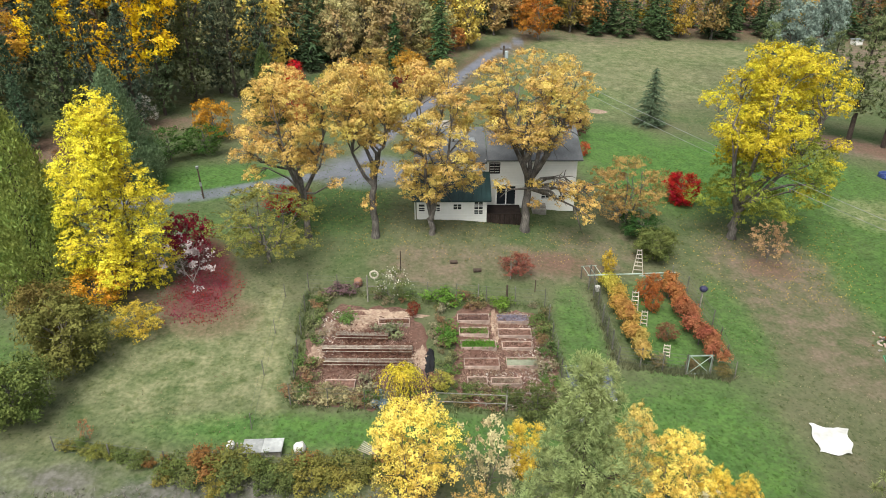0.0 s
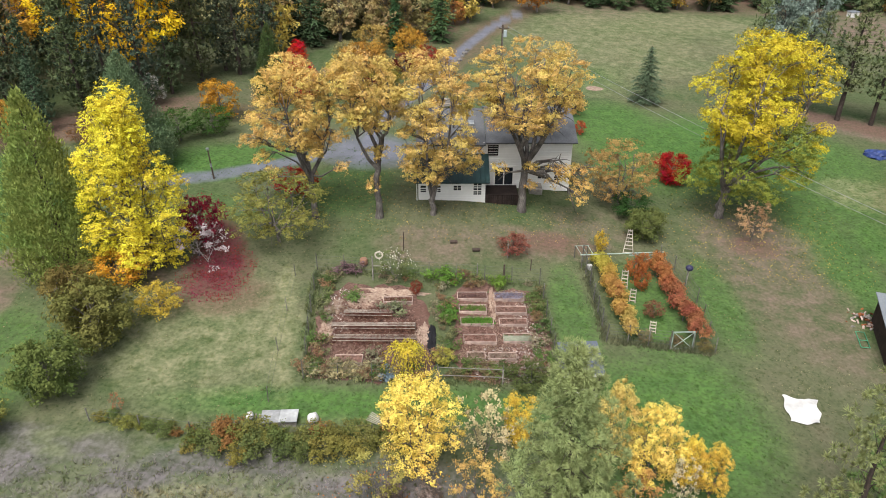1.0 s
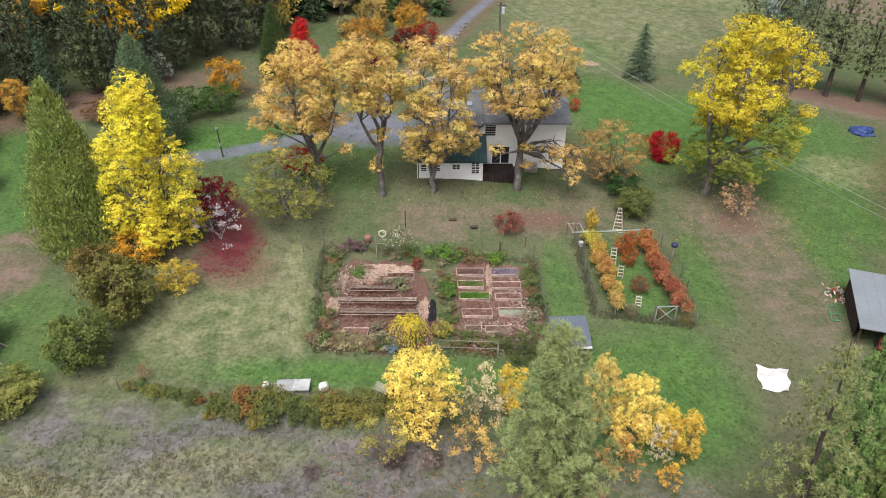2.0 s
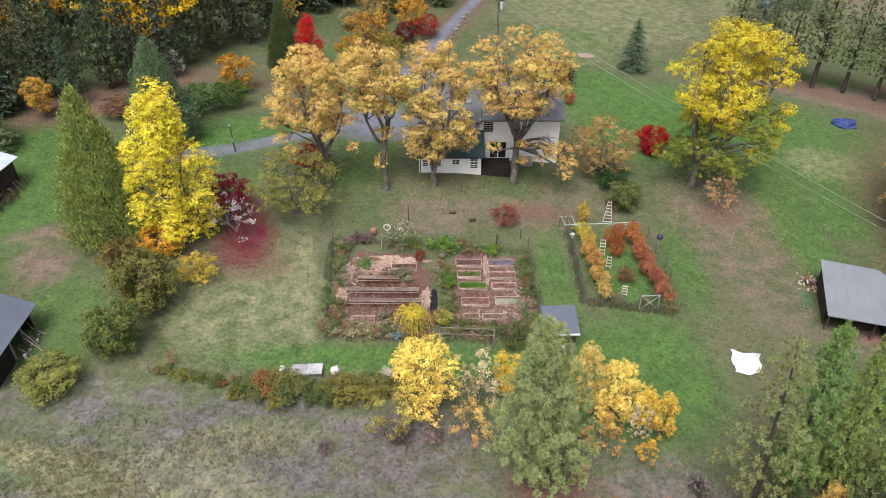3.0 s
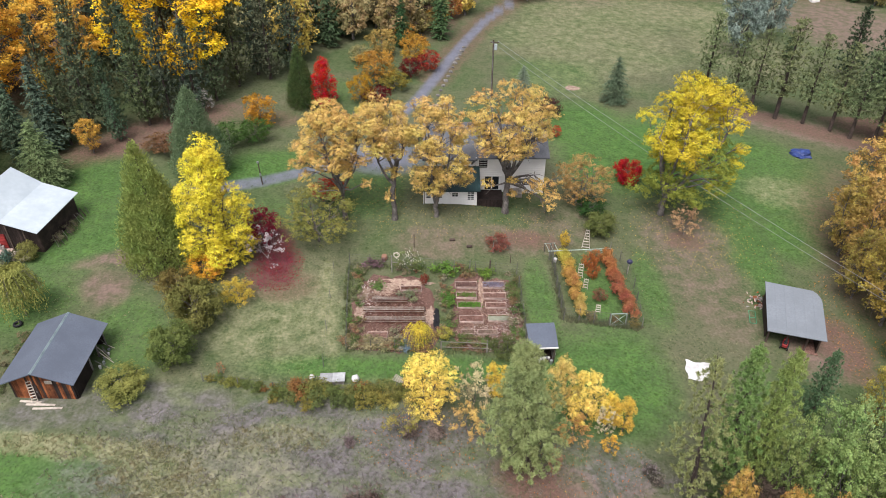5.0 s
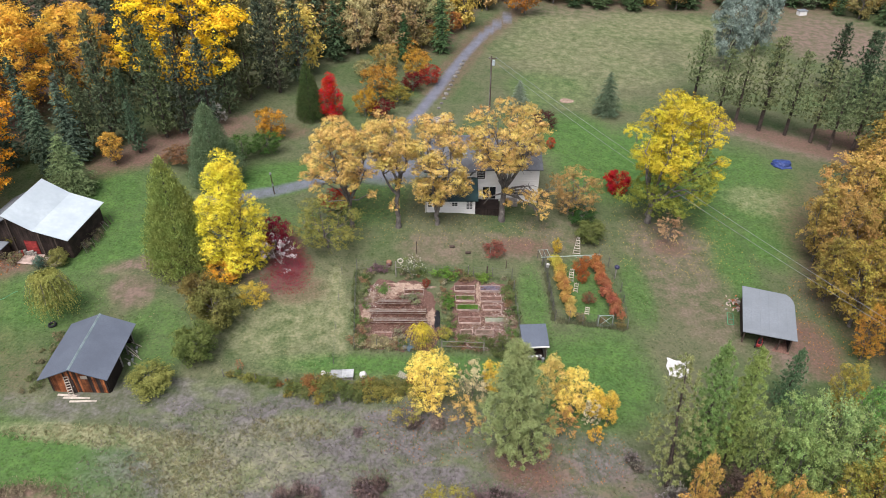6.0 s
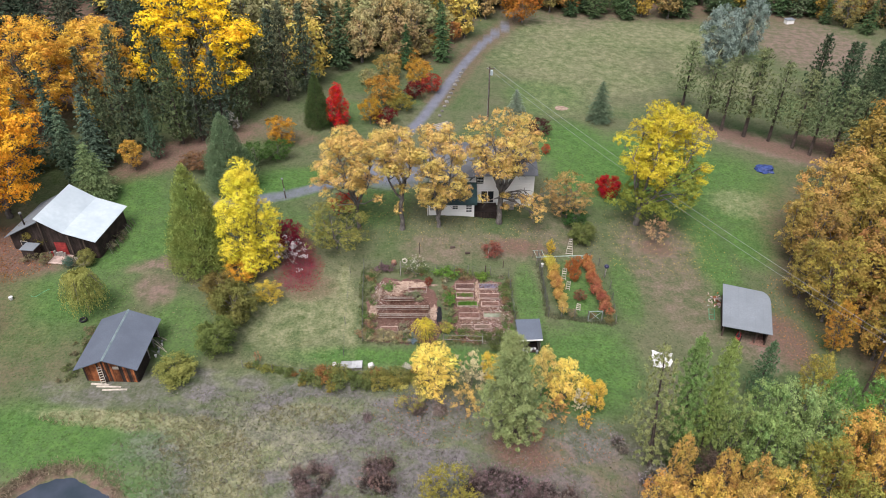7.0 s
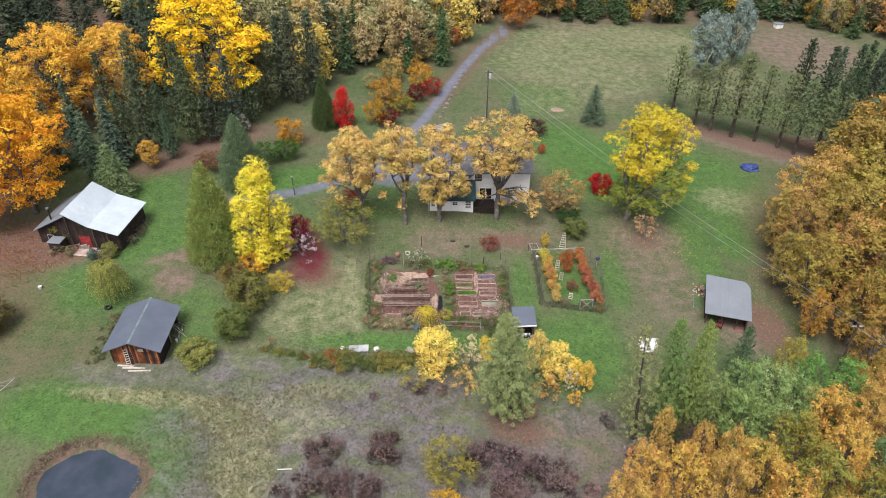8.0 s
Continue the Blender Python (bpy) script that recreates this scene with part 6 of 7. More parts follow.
def weeping_tree(x, y, tall, r, name, label, colour, strands=150, leaf=0.075):
    """A small grafted tree whose thin branches hang like a fountain."""
    rng = np.random.default_rng(77)
    w = thing(name, x, y, gz(x, y), 0, label, "tree")
    bm = bmesh.new()
    tube(bm, ((0, 0, -0.3), (0.05, 0, 0.8), (0, 0.05, tall * 0.85)), (0.09, 0.07, 0.05), 6)
    C, A = [], []
    for k in range(strands):
        a, reach = rng.uniform(0, 6.2832), r * rng.uniform(0.25, 1.0)
        d = np.array((math.cos(a), math.sin(a), 0))
        end = tall * rng.uniform(0.15, 0.5)
        for u in np.linspace(0.15, 1, 22):
            z = tall * (0.85 + 0.18 * math.sin(3.14 * min(1, u * 1.3))) * (1 - u ** 2.5) + end * u ** 2.5
            C.append(d * reach * (u ** 0.6) + np.array((0, 0, z)) + rng.normal(0, 0.5 * leaf, 3))
            A.append(d * (1 - u) + np.array((0, 0, -1.2 * u)) + rng.normal(0, 0.3, 3))
        if k % 8 == 0:
            tube(bm, ((0, 0, tall * 0.8), tuple(d * reach * 0.6 + np.array((0, 0, tall * 0.98))), tuple(d * reach + np.array((0, 0, tall * 0.6)))), (0.03, 0.02, 0.008), 3)
    part("trunk", bm, BARK, w)
    C, A = np.array(C), np.array(A)
    A /= np.linalg.norm(A, axis=1)[:, None]
    side = np.cross(A, rng.normal(0, 1, A.shape))
    side /= np.linalg.norm(side, axis=1)[:, None]
    s = leaf * rng.uniform(0.6, 1.3, len(C))
    c = mesh_part("crown", leaves_mesh("crown", C, A, side, s, s * 0.5), LEAF, w)
    c.color = (*colour, 1)


weeping_tree(-3.0, 39.1, 2.5, 2.1, "weeping_tree", "small weeping tree with hanging golden yellow leaves", (0.58, 0.48, 0.06))
weeping_tree(-44.6, 41.2, 6.0, 3.0, "willow_tree", "small weeping willow with yellow-green leaves", (0.27, 0.28, 0.08), 420, 0.12)
rng = random.Random(12)
for k in range(130):
    side = k % 6
    x, y = ((rng.uniform(-11, -9.4), rng.uniform(38.2, 51)), (rng.uniform(-11, -1), rng.uniform(37.9, 39.2)), (rng.uniform(-11, 8), rng.uniform(50, 51.6)), (rng.uniform(-0.9, 0.8), rng.uniform(40.5, 50)),
            (rng.uniform(7.2, 8.5), rng.uniform(39, 50.5)), (rng.uniform(0.5, 8), rng.uniform(38.6, 40.4)))[side]
    c = rng.choice(((0.13, 0.18, 0.06), (0.16, 0.18, 0.08), (0.21, 0.17, 0.09), (0.26, 0.16, 0.09), (0.10, 0.16, 0.05), (0.25, 0.22, 0.14)))
    plant(HERB[k % 3], x, y, rng.uniform(0.45, 1.05), c, "garden_plant", "leafy plant in the garden border", "plant", "garden border", rng.uniform(0.8, 1.5), rng.uniform(0, 360), vary=0.15)
for x, y, h, c in ((-8.1, 47.7, 0.9, (0.12, 0.20, 0.06)), (-7.5, 47.5, 0.8, (0.12, 0.20, 0.06)), (0.1, 46.2, 1.2, (0.09, 0.19, 0.04)), (0.2, 45.3, 1.1, (0.10, 0.18, 0.04)), (-0.3, 50.6, 1.5, (0.11, 0.21, 0.04)), (0.3, 50.4, 1.2, (0.11, 0.21, 0.04)), (5.1, 50.6, 1.0, (0.13, 0.22, 0.04)), (4.4, 50.4, 0.9, (0.13, 0.22, 0.04)), (-9, 51.2, 1.1, (0.16, 0.10, 0.11)), (-8.2, 51.3, 1.0, (0.16, 0.10, 0.11)), (-4.4, 38.2, 0.9, (0.17, 0.23, 0.27)), (-3.8, 46.1, 1.1, (0.17, 0.19, 0.10)), (-4.6, 46.2, 1.0, (0.19, 0.20, 0.13)), (-5.4, 40.2, 1.1, (0.2, 0.19, 0.12))):
    plant(HERB[0], x, y, h, c, "garden_plant", "fresh green vegetable plant" if c[1] > 0.17 and c[2] < 0.1 else "muted grey-purple garden plant", "plant", "", 1.4, random.uniform(0, 360))


def loose(name, label, spots, tall, wide, blades, colour, seed, lean=0.5, leaf=None):
    """Countless small blades or leaves as one object."""
    rng = np.random.default_rng(seed)
    ob = mesh_part(name, tuft_mesh(name, spots, rng, blades, tall, wide, lean), leaf or GRASS)
    ob.color = (*colour, 1)
    tagged(ob, label, "plants", kind="stuff")
    return ob


def spots_in(rng, rows, n, lift=0.0):
    """Random places on the ground inside ellipses: centre, half widths."""
    out = []
    area = [r[2] * r[3] for r in rows]
    for cx, cy, rx, ry in rng.choices(rows, area, k=n):
        a, d = rng.uniform(0, 6.2832), math.sqrt(rng.uniform(0, 1))
        x, y = cx + rx * d * math.cos(a), cy + ry * d * math.sin(a)
        if (x - POND[0]) ** 2 / (POND[2] * 1.3) ** 2 + (y - POND[1]) ** 2 / (POND[3] * 1.3) ** 2 > 1:
            out.append((x, y, gz(x, y) + lift))
    return out


R = random.Random(3)
loose("white_flowers", "white rose blooms", [(-4.4 + R.gauss(0, 0.8), 50.2 + R.gauss(0, 0.6), gz(-4.4, 50.4) + R.uniform(1.6, 3.2)) for _ in range(90)], 0.06, 0.06, 2, (0.75, 0.72, 0.62), 20, 2.0)
loose("garden_debris", "dry stems and litter over the garden soil", spots_in(R, [(4.4, 40.8, 3.6, 2.4), (4.4, 40.8, 3.6, 2.4), (-6, 43, 4.2, 5), (-7, 47.4, 2.4, 1.6), (4, 46, 0.5, 4), (5.5, 44.5, 2.8, 5.5), (-6, 46, 3.5, 1.2)], 4200, 0.05), 0.13, 0.03, 2, (0.40, 0.29, 0.23), 21, 1.6)
loose("garden_debris", "pale dry scraps over the garden soil", spots_in(R, [(4.6, 40.6, 3.4, 2.0), (6.8, 44, 1.2, 5), (-8.8, 46, 1.2, 3)], 1100, 0.08), 0.12, 0.06, 1, (0.55, 0.49, 0.45), 41, 2.5)
loose("garden_debris", "dark dead stems over the garden soil", spots_in(R, [(-6, 43, 4.2, 4.6), (4.4, 44, 3.5, 5.5)], 1800, 0.05), 0.15, 0.03, 2, (0.13, 0.07, 0.055), 22, 1.4)
MEADOW = [(-12, 21, 20, 9), (-13, 27.5, 16, 3.5), (-6, 9, 26, 10), (13, 20, 9, 7), (-27, 22, 8, 8)]
loose("meadow_grass", "grey-tan dry grass of the brush meadow", spots_in(R, MEADOW, 8000), 0.13, 0.03, 4, (0.24, 0.225, 0.195), 23, 1.0)
loose("meadow_grass", "pale yellow dry grass of the brush meadow", spots_in(R, [(-22.5, 17, 4, 6.5), (-34, 25.0, 10, 1.3), (-26, 22.5, 4.5, 3), (-16, 26.5, 5, 1.5)], 2600), 0.2, 0.03, 4, (0.27, 0.25, 0.14), 24, 0.8)
loose("meadow_weeds", "dull purple-brown weeds of the brush meadow", spots_in(R, [(-10, 18, 15, 7), (0, 12, 18, 8), (-4, 24, 10, 3)], 2600), 0.15, 0.035, 4, (0.20, 0.172, 0.178), 25, 1.0)
loose("meadow_weeds", "green weeds of the brush meadow", spots_in(R, MEADOW + [(-28, 17, 3, 7), (-28, 17, 3, 7), (-26, 14, 4, 6)], 5600), 0.14, 0.035, 4, (0.16, 0.18, 0.09), 26, 0.9)
loose("lawn_tufts", "coarse green tufts in the lawn", spots_in(R, [(-48, 62, 10, 10), (-52, 36, 14, 10), (15, 36, 9, 6), (33, 76, 14, 14), (-2, 35.5, 12, 2), (44, 70, 12, 22), (11, 46, 2, 7), (-20, 72, 14, 6), (-44, 22, 12, 4), (24, 50, 3, 8)], 11000), 0.06, 0.07, 2, (0.085, 0.14, 0.04), 27, 1.6)
loose("lawn_tufts", "dry tufts in the lawn", spots_in(R, [(-19, 42, 9, 9), (30, 48, 7, 18), (0, 56, 18, 5), (-35, 42, 8, 8), (40, 120, 26, 26)], 7000), 0.05, 0.07, 2, (0.21, 0.19, 0.11), 28, 1.6)
loose("fallen_leaves", "yellow fallen leaves under the walnut", spots_in(R, [(30, 60, 10, 7), (36, 57, 7, 5), (33, 66, 9, 7)], 1500, 0.03), 0.05, 0.07, 1, (0.52, 0.36, 0.10), 29, 3.0)
loose("fallen_leaves", "crimson fallen leaves under the maple", spots_in(R, [(-20.2, 51.0, 3.4, 4.2), (-20.6, 52, 2.2, 3.4), (-20.0, 48.4, 3.4, 2.2)], 2600, 0.03), 0.05, 0.07, 1, (0.22, 0.03, 0.045), 30, 3.0)
loose("fallen_leaves", "golden fallen leaves under the oaks", spots_in(R, [(0, 60.5, 18, 4), (8, 60, 6, 3), (-5, 64, 12, 6)], 1800, 0.03), 0.05, 0.06, 1, (0.40, 0.27, 0.09), 31, 3.0)
loose("fallen_leaves", "orange fallen leaves beside the barn", spots_in(R, [(-60, 52, 8, 6), (-60, 52, 8, 6), (-2, 27, 7, 4), (12, 25, 7, 4), (46, 42, 3, 12)], 2600, 0.03), 0.06, 0.08, 1, (0.45, 0.20, 0.06), 32, 3.0)

# leaf litter whose deep brown also stands in for the maples' shade
loose("fallen_leaves", "brown and rusty fallen leaves, darkened for the shade under the maples", spots_in(R, [(-61, 51, 8, 6), (-64, 46, 7, 6)], 4200, 0.03), 0.07, 0.09, 1, (0.20, 0.085, 0.035), 42, 3.0)

# ---- the hedge and thickets at the meadow's edge ----
rng = random.Random(21)
for k in range(40):
    u = k / 39
    x = -23 + 20 * u + rng.uniform(-0.5, 0.5)
    y = 33.0 - 1.2 * math.sin(3.1 * u) + rng.uniform(-0.5, 0.5) - (1.3 if k % 3 == 0 and 0.25 < u else 0)
    if -13.2 < x < -9 and y > 32.6:
        y -= 1.3
    c = rng.choice(((0.17, 0.175, 0.055), (0.12, 0.15, 0.05), (0.23, 0.20, 0.055), (0.25, 0.13, 0.05), (0.10, 0.135, 0.05), (0.18, 0.18, 0.05)))
    plant(LOW[k % 2], x, y, rng.uniform(0.5, 0.9) if u < 0.35 else rng.uniform(0.8, 1.5), c, "bramble_bush", "scrubby bramble with olive and rusty leaves", "shrub", "hedge", rng.uniform(0.85, 1.3), rng.uniform(0, 360), vary=0.12)


def twig_mesh(seed, count=420, tall=3.0, r=2.1):
    """Bare shoots that rise and arch outwards from a clump's foot."""
    rg = np.random.default_rng(seed)
    a, q = rg.uniform(0, 6.2832, count), np.sqrt(rg.uniform(0, 1, count))
    out = np.stack([np.cos(a), np.sin(a), np.zeros(count)], -1)
    up = out * (0.25 + 0.55 * q)[:, None] + np.array((0, 0, 0.8)) + rg.normal(0, 0.22, (count, 3))
    up /= np.linalg.norm(up, axis=1)[:, None]
    half = rg.uniform(0.25, 0.65, count) * tall / 3
    at = out * (r * 0.75 * q)[:, None]
    at[:, 2] = rg.uniform(0.15, 0.75, count) * tall * (1.05 - 0.5 * q)
    side = np.cross(up, rg.normal(0, 1, (count, 3)))
    side /= np.linalg.norm(side, axis=1)[:, None]
    return leaves_mesh("brushwood", at, up, side, half, rg.uniform(0.02, 0.045, count))


TWIGS = [twig_mesh(900 + i) for i in range(3)]
rng = random.Random(8)
for cx, cy, rx, ry, n, hs, c in ((-14.0, 17.8, 2.6, 1.6, 9, (1.4, 2.4), (0.13, 0.093, 0.083)), (-7.6, 18.4, 2.2, 2.4, 10, (1.4, 2.6), (0.125, 0.088, 0.08)), (-11.5, 13.2, 3.0, 1.8, 9, (1.6, 2.8), (0.12, 0.084, 0.075)), (-8.9, 26.0, 1.0, 0.5, 2, (0.8, 1.2), (0.17, 0.13, 0.125)), (4.8, 17.4, 3.4, 2.2, 12, (1.4, 2.6), (0.13, 0.093, 0.09)),
                                 (9.4, 16.4, 3.0, 2.2, 11, (1.4, 2.6), (0.13, 0.093, 0.088)), (7.0, 12.6, 4.4, 1.8, 8, (1.8, 2.8), (0.15, 0.105, 0.095)), (14.4, 14.5, 2.4, 2.6, 6, (1.2, 2.2), (0.19, 0.13, 0.12)), (-17, 12.5, 2.0, 1.4, 4, (1.4, 2.2), (0.16, 0.12, 0.105)), (9.0, 14.8, 6.0, 3.6, 18, (1.0, 1.9), (0.175, 0.13, 0.12)), (-11, 16, 6, 3, 10, (1.0, 1.7), (0.17, 0.13, 0.12)), (19.0, 24.0, 1.4, 1.6, 3, (1.2, 1.8), (0.20, 0.17, 0.15)), (-2.4, 27.2, 2.0, 0.9, 4, (1.4, 2.2), (0.19, 0.15, 0.13)), (21.5, 19.0, 1.6, 1.6, 4, (1.6, 2.4), (0.21, 0.19, 0.175))):
    for k in range(n):
        a, d = rng.uniform(0, 6.2832), math.sqrt(rng.uniform(0, 1))
        ob = plant(TWIGGY[k % 2], cx + rx * d * math.cos(a), cy + ry * d * math.sin(a), rng.uniform(*hs), tuple(1.3 * v for v in c), "thicket", "bare twiggy purple-brown thicket", "shrub", "thickets", rng.uniform(0.6, 1.0), rng.uniform(0, 360), vary=0.22)
        twigs = tagged(mesh_part("brushwood", TWIGS[k % 3], LEAF, ob, "bare dark twigs"), kind="stuff")
        tone = rng.choice((0.6, 1.0, 2.2))
        twigs.color = (*(v * tone for v in c), 1)
for x, y, h, w, c, label, kind in ((-0.4, 15.0, 6.4, 0.8, (0.27, 0.24, 0.055), "olive-gold shrub in the brush meadow", SPARSE), (-0.6, 9.6, 5.5, 0.7, (0.55, 0.33, 0.03), "bright orange-yellow shrub", SPARSE), (-4.1, 27.7, 4.2, 0.9, (0.30, 0.27, 0.08), "olive shrub at the meadow edge", THIN[0]), (2.4, 30.7, 6.2, 0.65, (0.55, 0.47, 0.27), "pale straw-coloured small tree", THIN[1]), (-9, 7.5, 4.5, 1.0, (0.5, 0.33, 0.04), "yellow shrub in the brush meadow", SPARSE), (-14, 6.5, 4, 1.0, (0.45, 0.30, 0.05), "yellow shrub in the brush meadow", SPARSE),
                                   (1.8, 27.8, 3.8, 0.95, (0.58, 0.40, 0.13), "thin golden sapling at the meadow edge", THIN[0]), (4.8, 32.0, 4.6, 0.8, (0.70, 0.50, 0.08), "yellow-leaved sapling", SAPLING[1]), (10.6, 30.6, 7.6, 0.6, (0.66, 0.50, 0.16), "pale yellow-leaved sapling", SAPLING[0]), (16.6, 28.6, 4.8, 0.7, (0.70, 0.48, 0.09), "yellow-leaved sapling", SAPLING[0]), (15.0, 26.4, 2.2, 0.9, (0.70, 0.42, 0.06), "low yellow-leaved sapling", THIN[0]),
                                   (14.9, 28.4, 4.0, 0.6, (0.58, 0.52, 0.34), "pale cream twiggy shrub", THIN[1]), (11.8, 27.6, 3.0, 1.3, (0.50, 0.29, 0.10), "thin shrub with rusty golden leaves", THIN[0]), (9.6, 24.6, 1.8, 1.2, (0.36, 0.19, 0.11), "low twiggy shrub with rusty leaves", THIN[1]), (-22.4, 33.9, 1.8, 0.5, (0.36, 0.17, 0.09), "small rusty orange shrub", THIN[0]), 
                                   (17.2, 92.0, 3.0, 1.2, (0.07, 0.025, 0.025), "dark maroon shrub on the meadow", SHRUB[2]), (17.6, 85, 1.8, 0.8, (0.40, 0.09, 0.04), "small orange-red shrub", SHRUB[0]), (-37.6, 86.6, 4.0, 1.0, (0.36, 0.35, 0.31), "pale grey twiggy shrub under the pines", THIN[1]), (-56, 54.5, 3.6, 1.1, (0.13, 0.11, 0.03), "shrub beside the barn", SHRUB[1])):
    plant(kind, x, y, h, c, "shrub", label + ("" if len(label.split()) > 3 else " in the grass"), "shrub", "", w * 1.05, random.uniform(0, 360))
for x, y, w in ((-48.5, 50.4, 1.3), (-50.3, 50.0, 1.0), (-46.3, 53.5, 1.2), (-45.9, 56, 1.1), (-54, 50.4, 1.0), (-55.8, 50.6, 1.1)):
    plant(HERB[random.randrange(3)], x, y, 1.2, (0.15, 0.14, 0.08), "garden_plant", "straggling plant beside the barn wall", "plant", "", w * 1.3, random.uniform(0, 360), vary=0.2)


# ---- the vine cage ----
def vine(x, y, colour, label, tall=1.9, wide=0.8, seed=0):
    rng = np.random.default_rng(seed)
    v = thing("grape_vine", x, y, gz(x, y), rng.uniform(-8, 8), label, "vine", "vine rows")
    lobes = [(rng.normal(0, 0.22), (i / 5 - 0.5) * 2.2, tall * rng.uniform(0.45, 0.85), rng.uniform(0.45, 0.62) * wide) for i in range(6)] * 2
    c = mesh_part("leaves", crown_mesh("leaves", lobes, 3000, 0.075, rng, 0.25, 0.9), MIXED_LEAF, v)
    c.color = (*colour, 1)
    bm = bmesh.new()
    tube(bm, ((0, 0, -0.3), (0.05, 0.1, 0.5), (0, 0, 1.2)), (0.07, 0.05, 0.04), 5)
    tube(bm, ((0, -1.0, 1.25), (0, 0, 1.2), (0, 1.0, 1.3)), (0.02, 0.04, 0.02), 4)
    part("stem", bm, BARK, v)


for k in range(5):
    u = k / 4
    vine(14.5 + 0.6 * u, 53.4 - 8.2 * u, ((0.42, 0.38, 0.07), (0.46, 0.31, 0.075), (0.42, 0.23, 0.075), (0.44, 0.28, 0.08), (0.44, 0.33, 0.10))[k], "trellised grape vine with golden orange leaves", 2.0, 0.98, 300 + k)
    vine(19.6 + 0.9 * u, 53.3 - 8.4 * u, ((0.38, 0.165, 0.06), (0.36, 0.15, 0.06), (0.31, 0.125, 0.065), (0.31, 0.12, 0.065), (0.33, 0.14, 0.07))[k], "trellised grape vine with rusty red-brown leaves", 2.1, 1.0, 320 + k)
for x, y, h, w, c, label in ((17.3, 52.6, 2.6, 0.55, (0.36, 0.13, 0.04), "upright shrub with rusty orange leaves"), (17.5, 51.0, 2.3, 0.55, (0.34, 0.12, 0.04), "upright shrub with rusty orange leaves"), (18.2, 53.6, 2.2, 0.5, (0.36, 0.14, 0.05), "upright shrub with rusty orange leaves"), (17.8, 47.2, 1.6, 0.9, (0.20, 0.10, 0.06), "low brown-leaved berry shrub"), (14.9, 56.6, 2.3, 0.45, (0.56, 0.40, 0.05), "yellow climbing vine on the arbor"),
                             (16.2, 44.2, 0.9, 1.4, (0.20, 0.17, 0.09), "dry grass clump along the cage"), (18.9, 43.9, 0.8, 1.2, (0.20, 0.15, 0.08), "dry grass clump along the cage"), (21.0, 43.4, 0.9, 1.2, (0.20, 0.17, 0.07), "dry grass clump along the cage")):
    plant(SHRUB[random.randrange(3)], x, y, h, c, "shrub", label, "shrub", "", w * 1.1, random.uniform(0, 360))
fence("vine_cage_fence", ((12.9, 54.9), (13.0, 49.3), (13.1, 43.9), (18.1, 43.3)), 1.8, "grey post and wire fence round the vines", 2.0, 6, 0.014, 0.06)
fence("vine_cage_fence", ((20.0, 43.2), (21.8, 43.0), (22.3, 49.7), (21.6, 54.5), (20.7, 56.3)), 1.5, "grey post and wire fence round the vines", 2.3, 4, 0.012, 0.05)

a = thing("arbor", 12.65, 53.9, gz(12.9, 54.0), 5, "pale green timber arbor rail over the vine rows", "arbor")
for x in (0, 2.6, 5.2, 7.5):
    part("post", bar(bmesh.new(), (x, 0, -0.5), (x, 0, 1.4), 0.06, sides=6), OLD_POST, a)
part("rail", bar(bmesh.new(), (-0.2, 0, 1.42), (7.7, 0, 1.3), 0.055), GATE_PAINT, a)
part("rail", bar(bmesh.new(), (4.4, -0.1, 1.2), (7.6, -0.1, 1.08), 0.045), GATE_PAINT, a)
part("brace", bar(bmesh.new(), (6.2, 0.05, 0.5), (7.4, 0.05, 1.1), 0.04), GATE_PAINT, a)
for x in (-0.3, 0.9):
    part("post", bar(bmesh.new(), (x, 1.5, -0.5), (x, 1.5, 1.5), 0.05), OLD_POST, a)
part("rail", bar(bmesh.new(), (-0.4, 1.5, 1.5), (1.0, 1.5, 1.5), 0.035), GATE_PAINT, a)
for k in range(3):
    part("rung", bar(bmesh.new(), (-0.25 + 0.55 * k, 1.5, 1.52), (-0.1 + 0.55 * k, 0.0, 1.44), 0.025), GATE_PAINT, a)
part("bucket", bar(bmesh.new(), (0.7, -0.3, -0.02), (0.7, -0.3, 0.45), 0.2, 0.24, 10), WHITE_CLOTH, a, "white plastic tub")


def ladder(x, y, tall, foot, top, steps, turn, label, lean=0.5):
    l = thing("orchard_ladder", x, y, gz(x, y), turn, label, "ladder", "orchard ladders")
    for s in (-1, 1):
        part("rail", bar(bmesh.new(), (s * foot, 0, -0.05), (s * top, lean * tall, tall), 0.035, sides=4), PALE_WOOD, l)
    for k in range(steps):
        u = (k + 0.6) / steps
        w = foot + (top - foot) * u
        part("rung", boxes((-w, lean * tall * u - 0.05, tall * u - 0.02, w, lean * tall * u + 0.05, tall * u + 0.025)), PALE_WOOD, l)
    part("prop", bar(bmesh.new(), (0, lean * tall + 0.02, tall), (0, lean * tall + 0.7, 0.0), 0.03, sides=4), PALE_WOOD, l)
    return l


ladder(17.6, 56.5, 2.2, 0.5, 0.16, 7, -12, "tall tripod orchard ladder with white treads")
ladder(16.1, 51.2, 1.5, 0.28, 0.24, 5, -10, "white wooden step ladder among the vines")
ladder(16.4, 49.2, 1.1, 0.26, 0.22, 4, -14, "white wooden step ladder among the vines")
ladder(17.2, 45.2, 0.9, 0.26, 0.22, 4, -14, "short white wooden step ladder")

